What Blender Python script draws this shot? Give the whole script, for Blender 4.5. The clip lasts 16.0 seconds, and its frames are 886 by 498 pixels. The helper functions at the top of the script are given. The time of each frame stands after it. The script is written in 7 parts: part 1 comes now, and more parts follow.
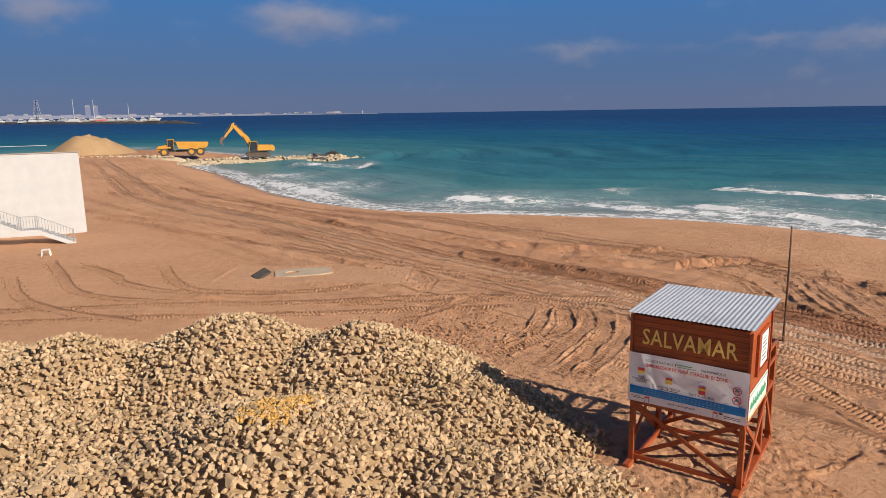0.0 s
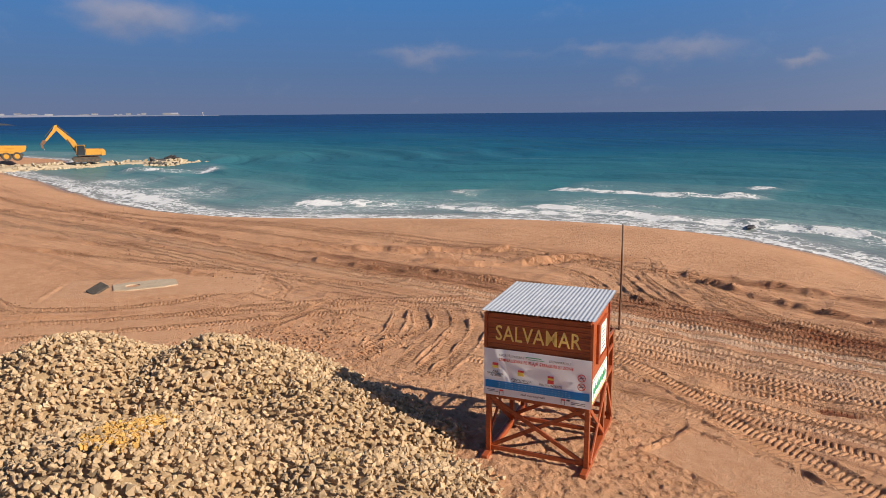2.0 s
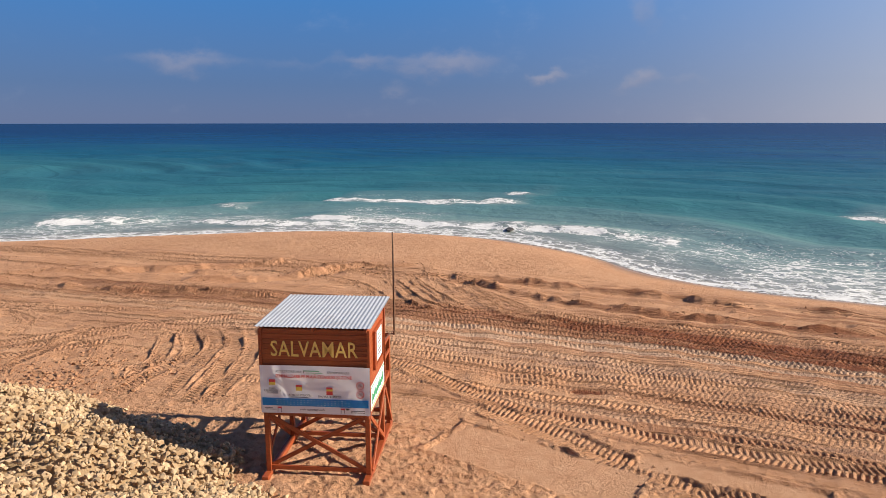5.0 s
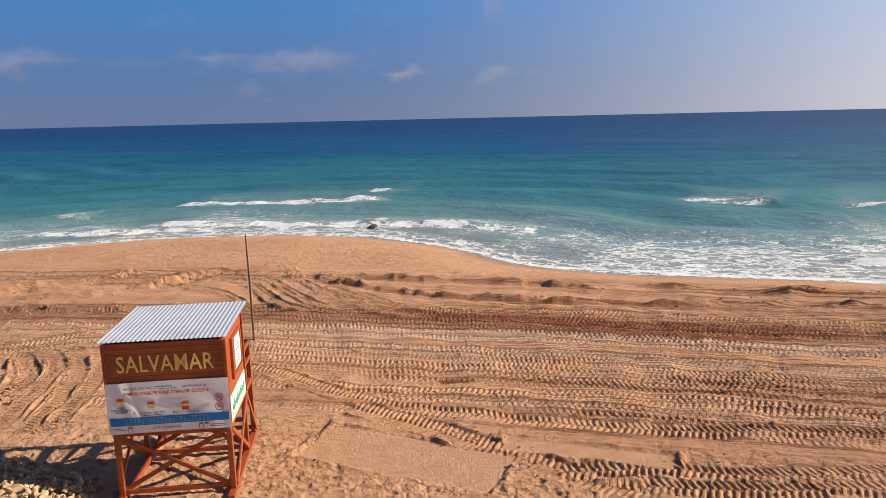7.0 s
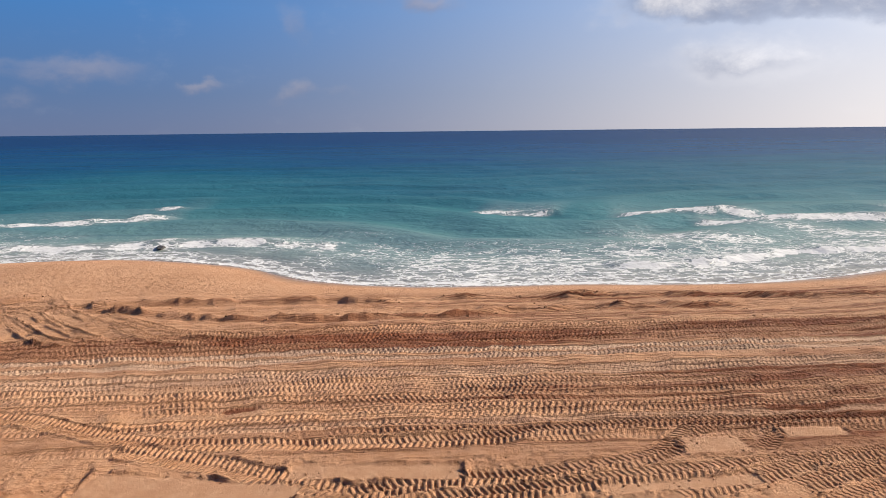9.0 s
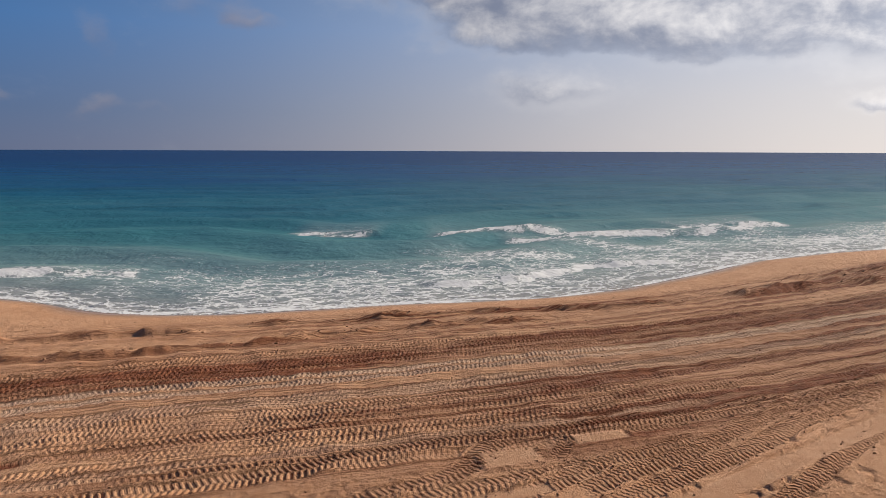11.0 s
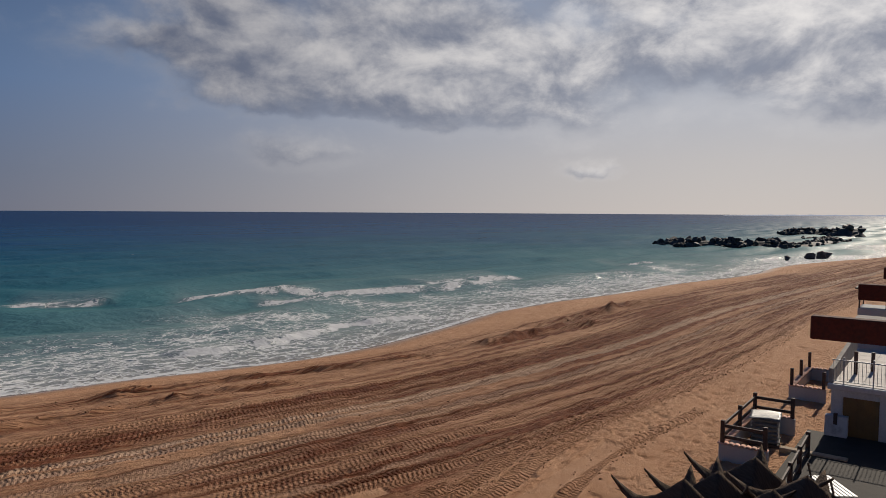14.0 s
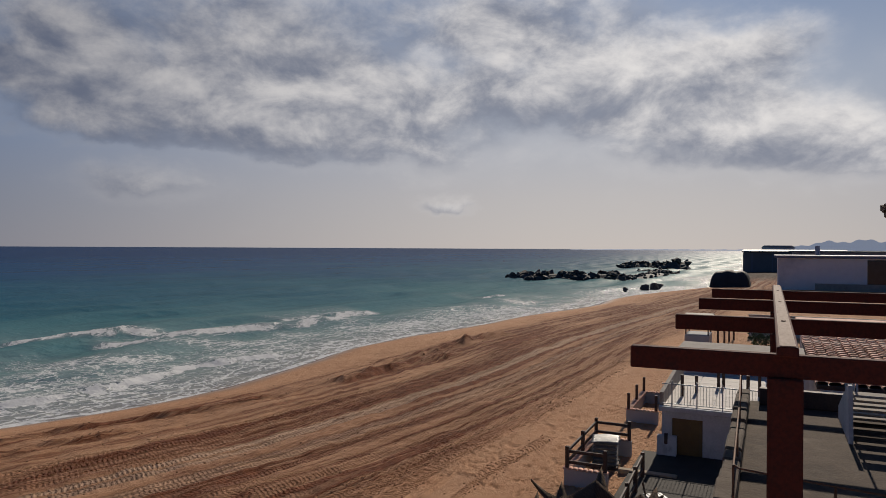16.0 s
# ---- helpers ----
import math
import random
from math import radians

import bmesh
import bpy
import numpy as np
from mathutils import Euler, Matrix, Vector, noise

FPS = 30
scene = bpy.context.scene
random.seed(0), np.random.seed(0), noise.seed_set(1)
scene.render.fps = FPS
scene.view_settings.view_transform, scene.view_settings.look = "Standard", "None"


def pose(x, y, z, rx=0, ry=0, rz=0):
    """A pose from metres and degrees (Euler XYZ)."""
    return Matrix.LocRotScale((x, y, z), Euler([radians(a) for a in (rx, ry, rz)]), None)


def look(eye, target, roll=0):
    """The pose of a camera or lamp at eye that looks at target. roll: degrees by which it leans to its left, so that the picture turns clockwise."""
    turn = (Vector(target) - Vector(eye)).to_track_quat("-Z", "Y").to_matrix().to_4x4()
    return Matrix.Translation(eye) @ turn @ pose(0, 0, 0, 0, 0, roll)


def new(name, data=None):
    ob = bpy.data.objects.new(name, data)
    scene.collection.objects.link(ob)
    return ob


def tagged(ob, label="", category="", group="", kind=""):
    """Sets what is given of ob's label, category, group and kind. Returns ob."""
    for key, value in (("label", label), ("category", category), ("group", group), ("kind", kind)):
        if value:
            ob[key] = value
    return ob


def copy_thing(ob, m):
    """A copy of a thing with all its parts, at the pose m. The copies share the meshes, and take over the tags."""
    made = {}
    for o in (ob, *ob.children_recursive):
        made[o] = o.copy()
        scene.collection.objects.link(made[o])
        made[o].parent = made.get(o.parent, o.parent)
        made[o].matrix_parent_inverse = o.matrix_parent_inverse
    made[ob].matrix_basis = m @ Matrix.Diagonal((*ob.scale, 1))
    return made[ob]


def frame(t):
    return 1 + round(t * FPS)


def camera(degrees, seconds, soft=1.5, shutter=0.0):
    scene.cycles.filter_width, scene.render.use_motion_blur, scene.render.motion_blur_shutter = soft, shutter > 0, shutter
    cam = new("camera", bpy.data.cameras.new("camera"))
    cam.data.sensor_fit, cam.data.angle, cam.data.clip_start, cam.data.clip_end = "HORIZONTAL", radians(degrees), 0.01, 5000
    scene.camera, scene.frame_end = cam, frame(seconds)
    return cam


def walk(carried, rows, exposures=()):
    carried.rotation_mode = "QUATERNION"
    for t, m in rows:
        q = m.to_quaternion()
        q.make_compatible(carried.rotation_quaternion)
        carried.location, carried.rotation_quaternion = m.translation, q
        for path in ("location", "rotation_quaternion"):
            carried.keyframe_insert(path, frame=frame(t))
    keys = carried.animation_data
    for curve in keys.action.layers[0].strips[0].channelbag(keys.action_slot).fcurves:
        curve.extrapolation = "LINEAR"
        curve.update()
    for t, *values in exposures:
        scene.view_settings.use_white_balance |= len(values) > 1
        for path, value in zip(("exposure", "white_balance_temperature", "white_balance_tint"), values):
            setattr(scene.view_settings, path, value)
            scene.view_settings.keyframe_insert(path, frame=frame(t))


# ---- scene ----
# ---------------------------------------------------------------- camera and walk
cam = camera(64.9, 16.0, soft=0.5)


def eye(x, y, z, yaw, pitch, lean):
    return pose(x, y, z, 90 + pitch, 0, yaw) @ pose(0, 0, 0, 0, 0, lean)


PATH = [
    (0.0, -1.112, 0.534, 8.452, -1.10, -11.21, -0.91),
    (0.5, -1.077, 0.451, 8.484, -4.14, -11.37, -0.12),
    (1.0, -1.135, 0.425, 8.506, -7.80, -11.04, -0.34),
    (1.5, -1.202, 0.363, 8.516, -10.76, -11.09, -0.53),
    (2.0, -1.233, 0.340, 8.542, -13.43, -11.12, -0.46),
    (2.5, -1.263, 0.310, 8.562, -16.41, -10.70, -0.55),
    (3.0, -1.286, 0.295, 8.535, -19.82, -10.76, -0.52),
    (3.5, -1.229, 0.306, 8.537, -23.04, -10.96, 0.32),
    (4.0, -1.240, 0.293, 8.576, -26.48, -10.99, 0.56),
    (4.2, -1.217, 0.280, 8.574, -27.61, -10.89, 0.42),
    (6.3, -0.996, 0.295, 8.487, -36.37, -10.66, -0.45),
    (6.5, -0.983, 0.283, 8.487, -36.88, -11.40, -0.38),
    (7.0, -0.870, 0.210, 8.479, -42.93, -10.71, -1.34),
    (7.5, -0.740, 0.167, 8.461, -46.78, -10.48, -1.86),
    (8.0, -0.515, 0.082, 8.432, -51.90, -10.77, 0.65),
    (8.2, -0.444, 0.088, 8.424, -53.94, -10.09, 0.37),
    (10.3, 0.487, -0.566, 8.484, -67.50, -10.33, 0.62),
    (10.5, 0.509, -0.598, 8.494, -70.04, -9.61, 0.77),
    (11.0, 0.566, -0.658, 8.492, -73.17, -8.11, 0.22),
    (11.5, 0.606, -0.680, 8.475, -77.94, -7.40, -0.19),
    (12.0, 0.622, -0.670, 8.451, -82.16, -6.35, -0.46),
    (12.5, 0.699, -0.667, 8.442, -85.21, -5.54, -0.25),
    (13.0, 0.723, -0.664, 8.434, -88.01, -4.72, 0.06),
    (13.5, 0.692, -0.665, 8.457, -90.11, -3.77, 0.09),
    (14.0, 0.637, -0.711, 8.479, -93.21, -3.08, 0.33),
    (14.5, 0.642, -0.757, 8.487, -96.15, -2.56, 0.68),
    (15.0, 0.617, -0.819, 8.502, -99.41, -1.59, 0.58),
    (15.5, 0.608, -0.890, 8.513, -102.50, -0.30, 0.26),
    (16.0, 0.584, -0.911, 8.514, -104.80, -0.16, 0.30),
]
walk(cam, [(t, eye(*row)) for t, *row in PATH],
     exposures=[(0.0, 0.24), (4.2, 0.50), (8.2, 0.52), (10.3, 0.22), (11.5, -0.14), (13.0, -0.47), (16.0, -0.67)])

# ---------------------------------------------------------------- light: sun, sky, clouds
SUN_AZ, SUN_EL = radians(-130), radians(30)          # azimuth counted to the left of +y
sun_dir = Vector((-math.sin(SUN_AZ) * math.cos(SUN_EL), math.cos(SUN_AZ) * math.cos(SUN_EL), math.sin(SUN_EL)))
lamp = bpy.data.lights.new("sun", "SUN")
lamp.energy, lamp.angle, lamp.color = 5.0, radians(0.55), (1.0, 0.885, 0.735)
sun = new("sun", lamp)
sun.matrix_world = look(sun_dir * 100, (0, 0, 0))


class Nodes:
    """Short hand for building a node tree."""

    def __init__(self, tree):
        self.t = tree
        tree.nodes.clear()

    def add(self, kind):
        return self.t.nodes.new(kind)

    def vector(self, op, a, b=None, c=None):
        n = self.t.nodes.new("ShaderNodeVectorMath")
        n.operation = op
        self.put(n.inputs[0], a)
        if b is not None:
            self.put(n.inputs[3] if op == "SCALE" else n.inputs[1], b)
        if c is not None:
            self.put(n.inputs[2], c)
        return n.outputs["Value" if op == "LENGTH" else "Vector"]

    def put(self, socket, value):
        if isinstance(value, bpy.types.NodeSocket):
            self.t.links.new(value, socket)
        elif isinstance(value, (tuple, list)) and len(value) == 3 and socket.type == "RGBA":
            socket.default_value = (*value, 1)
        else:
            socket.default_value = value

    def math(self, op, a, b=0.0, c=None, clamp=False):
        n = self.t.nodes.new("ShaderNodeMath")
        n.operation, n.use_clamp = op, clamp
        self.put(n.inputs[0], a), self.put(n.inputs[1], b)
        if c is not None:
            self.put(n.inputs[2], c)
        return n.outputs[0]

    def mix(self, fac, a, b, blend="MIX"):
        n = self.t.nodes.new("ShaderNodeMix")
        n.data_type, n.blend_type = "RGBA", blend
        self.put(n.inputs[0], fac), self.put(n.inputs[6], a), self.put(n.inputs[7], b)
        return n.outputs[2]

    def step(self, v, lo, hi, to=(0.0, 1.0)):
        n = self.t.nodes.new("ShaderNodeMapRange")
        n.interpolation_type = "SMOOTHSTEP"
        self.put(n.inputs[0], v)
        for k, x in enumerate((lo, hi, *to)):
            self.put(n.inputs[1 + k], x)
        return n.outputs[0]

    def noise(self, vec, scale, detail=4.0, rough=0.55, distort=0.0):
        n = self.t.nodes.new("ShaderNodeTexNoise")
        self.put(n.inputs["Vector"], vec)
        for key, value in (("Scale", scale), ("Detail", detail), ("Roughness", rough), ("Distortion", distort)):
            self.put(n.inputs[key], value)
        return n.outputs["Fac"]

    def voronoi(self, vec, scale, feature="F1"):
        n = self.t.nodes.new("ShaderNodeTexVoronoi")
        n.feature = feature
        self.put(n.inputs["Vector"], vec), self.put(n.inputs["Scale"], scale)
        return n.outputs["Distance"]

    def ramp(self, fac, stops):
        n = self.t.nodes.new("ShaderNodeValToRGB")
        cr = n.color_ramp
        while len(cr.elements) < len(stops):
            cr.elements.new(0.5)
        for el, (p, col) in zip(cr.elements, stops):
            el.position, el.color = p, (*col, 1)
        self.put(n.inputs[0], fac)
        return n.outputs[0]

    def split(self, vec):
        n = self.t.nodes.new("ShaderNodeSeparateXYZ")
        self.put(n.inputs[0], vec)
        return n.outputs

    def join(self, x, y, z):
        n = self.t.nodes.new("ShaderNodeCombineXYZ")
        for k, v in enumerate((x, y, z)):
            self.put(n.inputs[k], v)
        return n.outputs[0]

    def bump(self, height, strength, distance):
        n = self.t.nodes.new("ShaderNodeBump")
        self.put(n.inputs["Height"], height)
        n.inputs["Strength"].default_value, n.inputs["Distance"].default_value = strength, distance
        return n.outputs[0]

    def attr(self, name):
        n = self.t.nodes.new("ShaderNodeAttribute")
        n.attribute_name = name
        return n.outputs["Fac"]

    def pos(self):
        return self.t.nodes.new("ShaderNodeNewGeometry").outputs["Position"]


# clouds: bearing to the right of +y, height, half width, half height (degrees), thickness
FAIR_CLOUDS = [
    (-28.4, 7.3, 3.0, 1.5, 0.80), (-24.4, 7.5, 2.3, 1.1, 0.40), (-9.3, 6.9, 5.4, 1.7, 0.80), (-2.3, 6.9, 2.2, 0.8, 0.35), (12.2, 4.4, 5.3, 0.9, 0.55), (20.2, 4.2, 3.1, 0.6, 0.30),
    (25.2, 4.5, 2.7, 0.7, 0.50), (31.7, 4.4, 4.7, 1.0, 0.65), (28.3, 2.9, 1.5, 0.6, 0.35), (40.3, 3.3, 2.0, 0.6, 0.35), (46.9, 3.1, 1.7, 0.9, 0.60), (50.7, 2.9, 3.0, 0.6, 0.30),
    (47.1, 8.2, 1.4, 1.7, 0.45), (59.0, 9.4, 2.4, 0.8, 0.45), (57.7, 10.2, 1.9, 1.7, 0.55), (54.1, 10.3, 2.1, 0.8, 0.35), (39.7, 3.3, 1.8, 0.5, 0.30),
]
CLOUD_BANK_ONE = [
    (74.3, 14.6, 5.9, 3.6, 0.90), (83.3, 12.1, 11.2, 4.3, 1.00), (93.5, 14.1, 8.0, 4.3, 0.75), (98.1, 10.6, 11.7, 3.8, 1.00), (110.1, 12.7, 11.8, 4.4, 1.00), (121.3, 13.5, 10.2, 4.4, 1.00),
    (125.5, 8.6, 10.9, 3.4, 1.00), (134.6, 7.3, 7.0, 3.8, 0.95), (129.0, 14.9, 5.0, 2.4, 0.70), (107.8, 17.2, 6.9, 2.5, 0.60), (81.4, 4.5, 6.6, 2.0, 0.75), (104.6, 3.4, 3.5, 1.1, 0.50),
]
CLOUD_BANK_TWO = [
    (68.9, 12.3, 6.8, 1.8, 0.75), (81.2, 10.2, 10.7, 3.2, 0.95), (92.0, 8.9, 9.6, 2.6, 0.90), (105.1, 3.3, 2.3, 0.7, 0.30), (83.1, 9.0, 14.2, 1.8, 0.60), (88.0, 18.5, 16.0, 5.0, 0.90), (113.0, 19.5, 13.0, 4.5, 0.80), (126.0, 11.5, 9.0, 4.0, 0.60), (104.0, 7.0, 10.0, 2.4, 0.45),
]
CLOUD_BANK = CLOUD_BANK_ONE + CLOUD_BANK_TWO


def build_world():
    w = bpy.data.worlds.new("sky")
    scene.world = w
    w.use_nodes = True
    n = Nodes(w.node_tree)
    d = n.add("ShaderNodeTexCoord").outputs["Generated"]
    x, y, z = n.split(d)
    sky = n.add("ShaderNodeTexSky")
    sky.sky_type, sky.sun_disc, sky.sun_elevation, sky.sun_rotation = "NISHITA", False, SUN_EL, -SUN_AZ
    sky.air_density, sky.dust_density, sky.ozone_density = 1.0, 0.6, 2.0
    nishita = n.mix(1.0, sky.outputs[0], (0.1, 0.1, 0.1), "MULTIPLY")
    el = n.math("MAXIMUM", z, 0.0)
    # haze towards the sun's side, clear blue away from it
    south = n.math("ADD", n.math("MULTIPLY", x, 0.866), n.math("MULTIPLY", y, -0.5))
    haze = n.math("POWER", n.math("DIVIDE", n.math("ADD", south, 0.4), 1.4, clamp=True), 3.7)
    sunward = n.step(n.math("ADD", n.math("MULTIPLY", x, 0.643), n.math("MULTIPLY", y, -0.766)), 0.30, 0.98)
    clear = n.ramp(el, [(0.0, (0.140, 0.195, 0.360)), (0.05, (0.098, 0.188, 0.395)), (0.16, (0.060, 0.222, 0.555)), (0.35, (0.035, 0.10, 0.28)), (1.0, (0.025, 0.07, 0.20))])
    veil = n.ramp(el, [(0.0, (1.28, 1.18, 1.13)), (0.07, (1.20, 1.14, 1.14)), (0.20, (0.95, 1.04, 1.22)), (0.34, (0.55, 0.75, 1.15)), (0.50, (0.10, 0.19, 0.40)), (1.0, (0.05, 0.10, 0.25))])
    base = n.mix(0.05, n.mix(haze, clear, veil), nishita)
    # bearing and height in degrees, ruffled at three scales
    wide = n.math("MULTIPLY", n.math("ARCTAN2", x, y), 57.3)
    high = n.math("MULTIPLY", n.math("ARCSINE", z), 57.3)
    p = n.join(n.math("MULTIPLY", x, 3.0), n.math("MULTIPLY", y, 3.0), n.math("MULTIPLY", z, 5.0))

    def ruffle(scale, detail, rough, amount):
        t = n.add("ShaderNodeTexNoise")
        n.put(t.inputs["Vector"], p)
        for key, value in (("Scale", scale), ("Detail", detail), ("Roughness", rough)):
            n.put(t.inputs[key], value)
        return n.vector("MULTIPLY", n.vector("SUBTRACT", t.outputs["Color"], (0.5, 0.5, 0.5)), amount)
    place = n.vector("ADD", n.join(wide, high, 0.0), ruffle(2.6, 3.0, 0.5, (5.0, 3.0, 0.0)))
    place = n.vector("ADD", place, ruffle(8.0, 6.0, 0.56, (3.2, 1.9, 0.0)))

    def clouds(cells):
        """Thickness of a field of clouds, and how far up in them a place lies (-1 to 1)."""
        thick, whole, tops = 0.0, 0.0, (0.0, 0.0, 0.0)
        for az, up, half_w, half_h, weight in cells:
            q = n.vector("MULTIPLY_ADD", place, (1 / half_w, 1 / half_h, 0.0), (-az / half_w, -up / half_h, 0.0))
            g = n.step(n.vector("LENGTH", q), 1.45, 0.0, (0.0, weight))
            thick = n.math("ADD", thick, g)
            heavy = n.math("MULTIPLY", g, g)
            whole = n.math("ADD", whole, heavy)
            tops = n.vector("ADD", tops, n.vector("SCALE", q, heavy))
        return thick, n.math("DIVIDE", n.split(tops)[1], n.math("MAXIMUM", whole, 0.01))
    fine = n.noise(p, 4.0, 7.0, 0.62, 0.2)
    body, tops = clouds(CLOUD_BANK)
    dense = n.step(n.math("ADD", body, n.math("MULTIPLY", n.math("SUBTRACT", fine, 0.5), 0.9)), 0.05, 1.25)
    dense = n.math("MULTIPLY", dense, n.step(n.math("ADD", tops, n.math("MULTIPLY", fine, 0.8)), -0.95, 0.25, (0.18, 1.0)))
    puff = n.math("SUBTRACT", n.noise(p, 3.0, 6.0, 0.6, 0.3), n.noise(n.vector("ADD", p, (0.03, -0.03, 0.12)), 3.0, 6.0, 0.6, 0.3))
    lit = n.step(n.math("ADD", n.math("ADD", tops, n.math("MULTIPLY", puff, 2.6)), n.math("MULTIPLY", n.math("SUBTRACT", fine, 0.5), 1.2)), -0.80, 0.95)
    thin = n.step(body, 0.9, 0.2, (0.0, 0.8))
    glow = n.mix(sunward, (0.92, 0.90, 0.93), (1.85, 1.78, 1.74))
    gloom = n.mix(sunward, (0.27, 0.31, 0.44), (0.52, 0.57, 0.72))
    cloud = n.mix(n.math("MAXIMUM", lit, thin), gloom, glow)
    # beyond the view to the south the cover goes on, broken
    rest = n.math("MULTIPLY", n.step(n.noise(p, 1.1, 6.0, 0.55), 0.42, 0.66), n.math("MULTIPLY", n.step(wide, 134.0, 146.0), n.step(el, 0.10, 0.20)))
    col = n.mix(n.math("MULTIPLY", n.math("MAXIMUM", dense, n.math("MULTIPLY", rest, 0.8)), n.step(el, 0.60, 0.40, (0.04, 0.96))), base, cloud)
    # thin pink-grey puffs over the open sea
    low, crown = clouds(FAIR_CLOUDS)
    wisps = n.step(n.math("ADD", low, n.math("MULTIPLY", n.math("SUBTRACT", fine, 0.5), 0.45)), 0.05, 1.0, (0.0, 0.66))
    col = n.mix(wisps, col, n.mix(n.step(crown, -0.6, 0.5), (0.30, 0.31, 0.42), (0.50, 0.45, 0.49)))
    bg = n.add("ShaderNodeBackground")
    n.put(bg.inputs[0], col), n.put(bg.inputs[1], 0.67)
    out = n.add("ShaderNodeOutputWorld")
    n.put(out.inputs[0], bg.outputs[0])


build_world()


# ---------------------------------------------------------------- mesh helpers
class Mesh:
    """Vertices and faces of one part."""

    def __init__(self):
        self.v, self.f = [], []

    def add(self, verts, faces):
        k = len(self.v)
        self.v += [tuple(p) for p in verts]
        self.f += [tuple(i + k for i in f) for f in faces]
        return self

    def box(self, lo, hi, c=0.0, m=None):
        """A box between two corners, its edges chamfered by c."""
        (x0, y0, z0), (x1, y1, z1) = lo, hi
        c = min(c, 0.45 * abs(x1 - x0), 0.45 * abs(y1 - y0), 0.45 * abs(z1 - z0))
        if c <= 0:
            vs = [(x, y, z) for z in (z0, z1) for x, y in ((x0, y0), (x1, y0), (x1, y1), (x0, y1))]
            fs = [(3, 2, 1, 0), (4, 5, 6, 7), (0, 1, 5, 4), (1, 2, 6, 5), (2, 3, 7, 6), (3, 0, 4, 7)]
        else:
            ring = [(x0 + c, y0), (x1 - c, y0), (x1, y0 + c), (x1, y1 - c), (x1 - c, y1), (x0 + c, y1), (x0, y1 - c), (x0, y0 + c)]
            ins = [(min(max(x, x0 + c), x1 - c), min(max(y, y0 + c), y1 - c)) for x, y in ring]
            vs = [(x, y, z0) for x, y in ins] + [(x, y, z0 + c) for x, y in ring] + [(x, y, z1 - c) for x, y in ring] + [(x, y, z1) for x, y in ins]
            fs = [tuple(range(7, -1, -1)), tuple(range(24, 32))]
            for a in range(3):
                fs += [(a * 8 + i, a * 8 + (i + 1) % 8, a * 8 + 8 + (i + 1) % 8, a * 8 + 8 + i) for i in range(8)]
        if m is not None:
            vs = [m @ Vector(p) for p in vs]
        return self.add(vs, fs)

    def beam(self, a, b, w, h, c=0.006, up=(0, 0, 1)):
        """A squared timber from a to b, w wide and h high."""
        a, b = Vector(a), Vector(b)
        d = (b - a).normalized()
        u = Vector(up)
        if abs(d.dot(u)) > 0.99:
            u = Vector((0, 1, 0))
        s = d.cross(u).normalized()
        u = s.cross(d)
        m = Matrix((s, d, u)).transposed().to_4x4()
        m.translation = a
        return self.box((-w / 2, 0, -h / 2), (w / 2, (b - a).length, h / 2), c, m)

    def tube(self, pts, r, n=8, cap=True):
        """A round bar through pts; r is one radius or one a point."""
        pts = [Vector(p) for p in pts]
        k, rings = len(self.v), []
        for i, p in enumerate(pts):
            d = (pts[min(i + 1, len(pts) - 1)] - pts[max(i - 1, 0)]).normalized()
            s = d.cross(Vector((0, 0, 1)))
            s = Vector((1, 0, 0)) if s.length < 1e-3 else s.normalized()
            u = d.cross(s)
            rr = r[i] if isinstance(r, (list, tuple)) else r
            self.v += [tuple(p + (s * math.cos(a) + u * math.sin(a)) * rr) for a in (2 * math.pi * j / n for j in range(n))]
        for i in range(len(pts) - 1):
            self.f += [(k + i * n + j, k + i * n + (j + 1) % n, k + (i + 1) * n + (j + 1) % n, k + (i + 1) * n + j) for j in range(n)]
        if cap:
            self.f += [tuple(k + j for j in range(n))[::-1], tuple(k + (len(pts) - 1) * n + j for j in range(n))]
        return self

    def sheet(self, fn, nu, nv, thick=0.0):
        """A bent sheet: fn(u, v) for u, v in 0..1, with a thickness downwards."""
        g = [fn(i / nu, j / nv) for j in range(nv + 1) for i in range(nu + 1)]
        w = nu + 1
        top = [(j * w + i, j * w + i + 1, (j + 1) * w + i + 1, (j + 1) * w + i) for j in range(nv) for i in range(nu)]
        if not thick:
            return self.add(g, top)
        k = len(g)
        edge = [i for i in range(w)] + [j * w + nu for j in range(1, nv + 1)] + [nv * w + i for i in range(nu - 1, -1, -1)] + [j * w for j in range(nv - 1, 0, -1)]
        fs = top + [tuple(i + k for i in f[::-1]) for f in top]
        fs += [(edge[i], edge[i - 1], edge[i - 1] + k, edge[i] + k) for i in range(len(edge))]
        return self.add(g + [(x, y, z - thick) for x, y, z in g], fs)

    def prism(self, outline, y0, y1, m=None):
        """An outline in x, z drawn out from y0 to y1."""
        n = len(outline)
        vs = [(x, y0, z) for x, z in outline] + [(x, y1, z) for x, z in outline]
        fs = [tuple(range(n)), tuple(range(2 * n - 1, n - 1, -1))] + [(i, i + n, (i + 1) % n + n, (i + 1) % n) for i in range(n)]
        if m is not None:
            vs = [m @ Vector(p) for p in vs]
        return self.add(vs, fs)

    def data(self, name, smooth=False):
        me = bpy.data.meshes.new(name)
        me.from_pydata(self.v, [], self.f)
        bm = bmesh.new()
        bm.from_mesh(me)
        bmesh.ops.recalc_face_normals(bm, faces=bm.faces)
        bm.to_mesh(me)
        bm.free()
        if smooth:
            me.polygons.foreach_set("use_smooth", [True] * len(me.polygons))
        return me


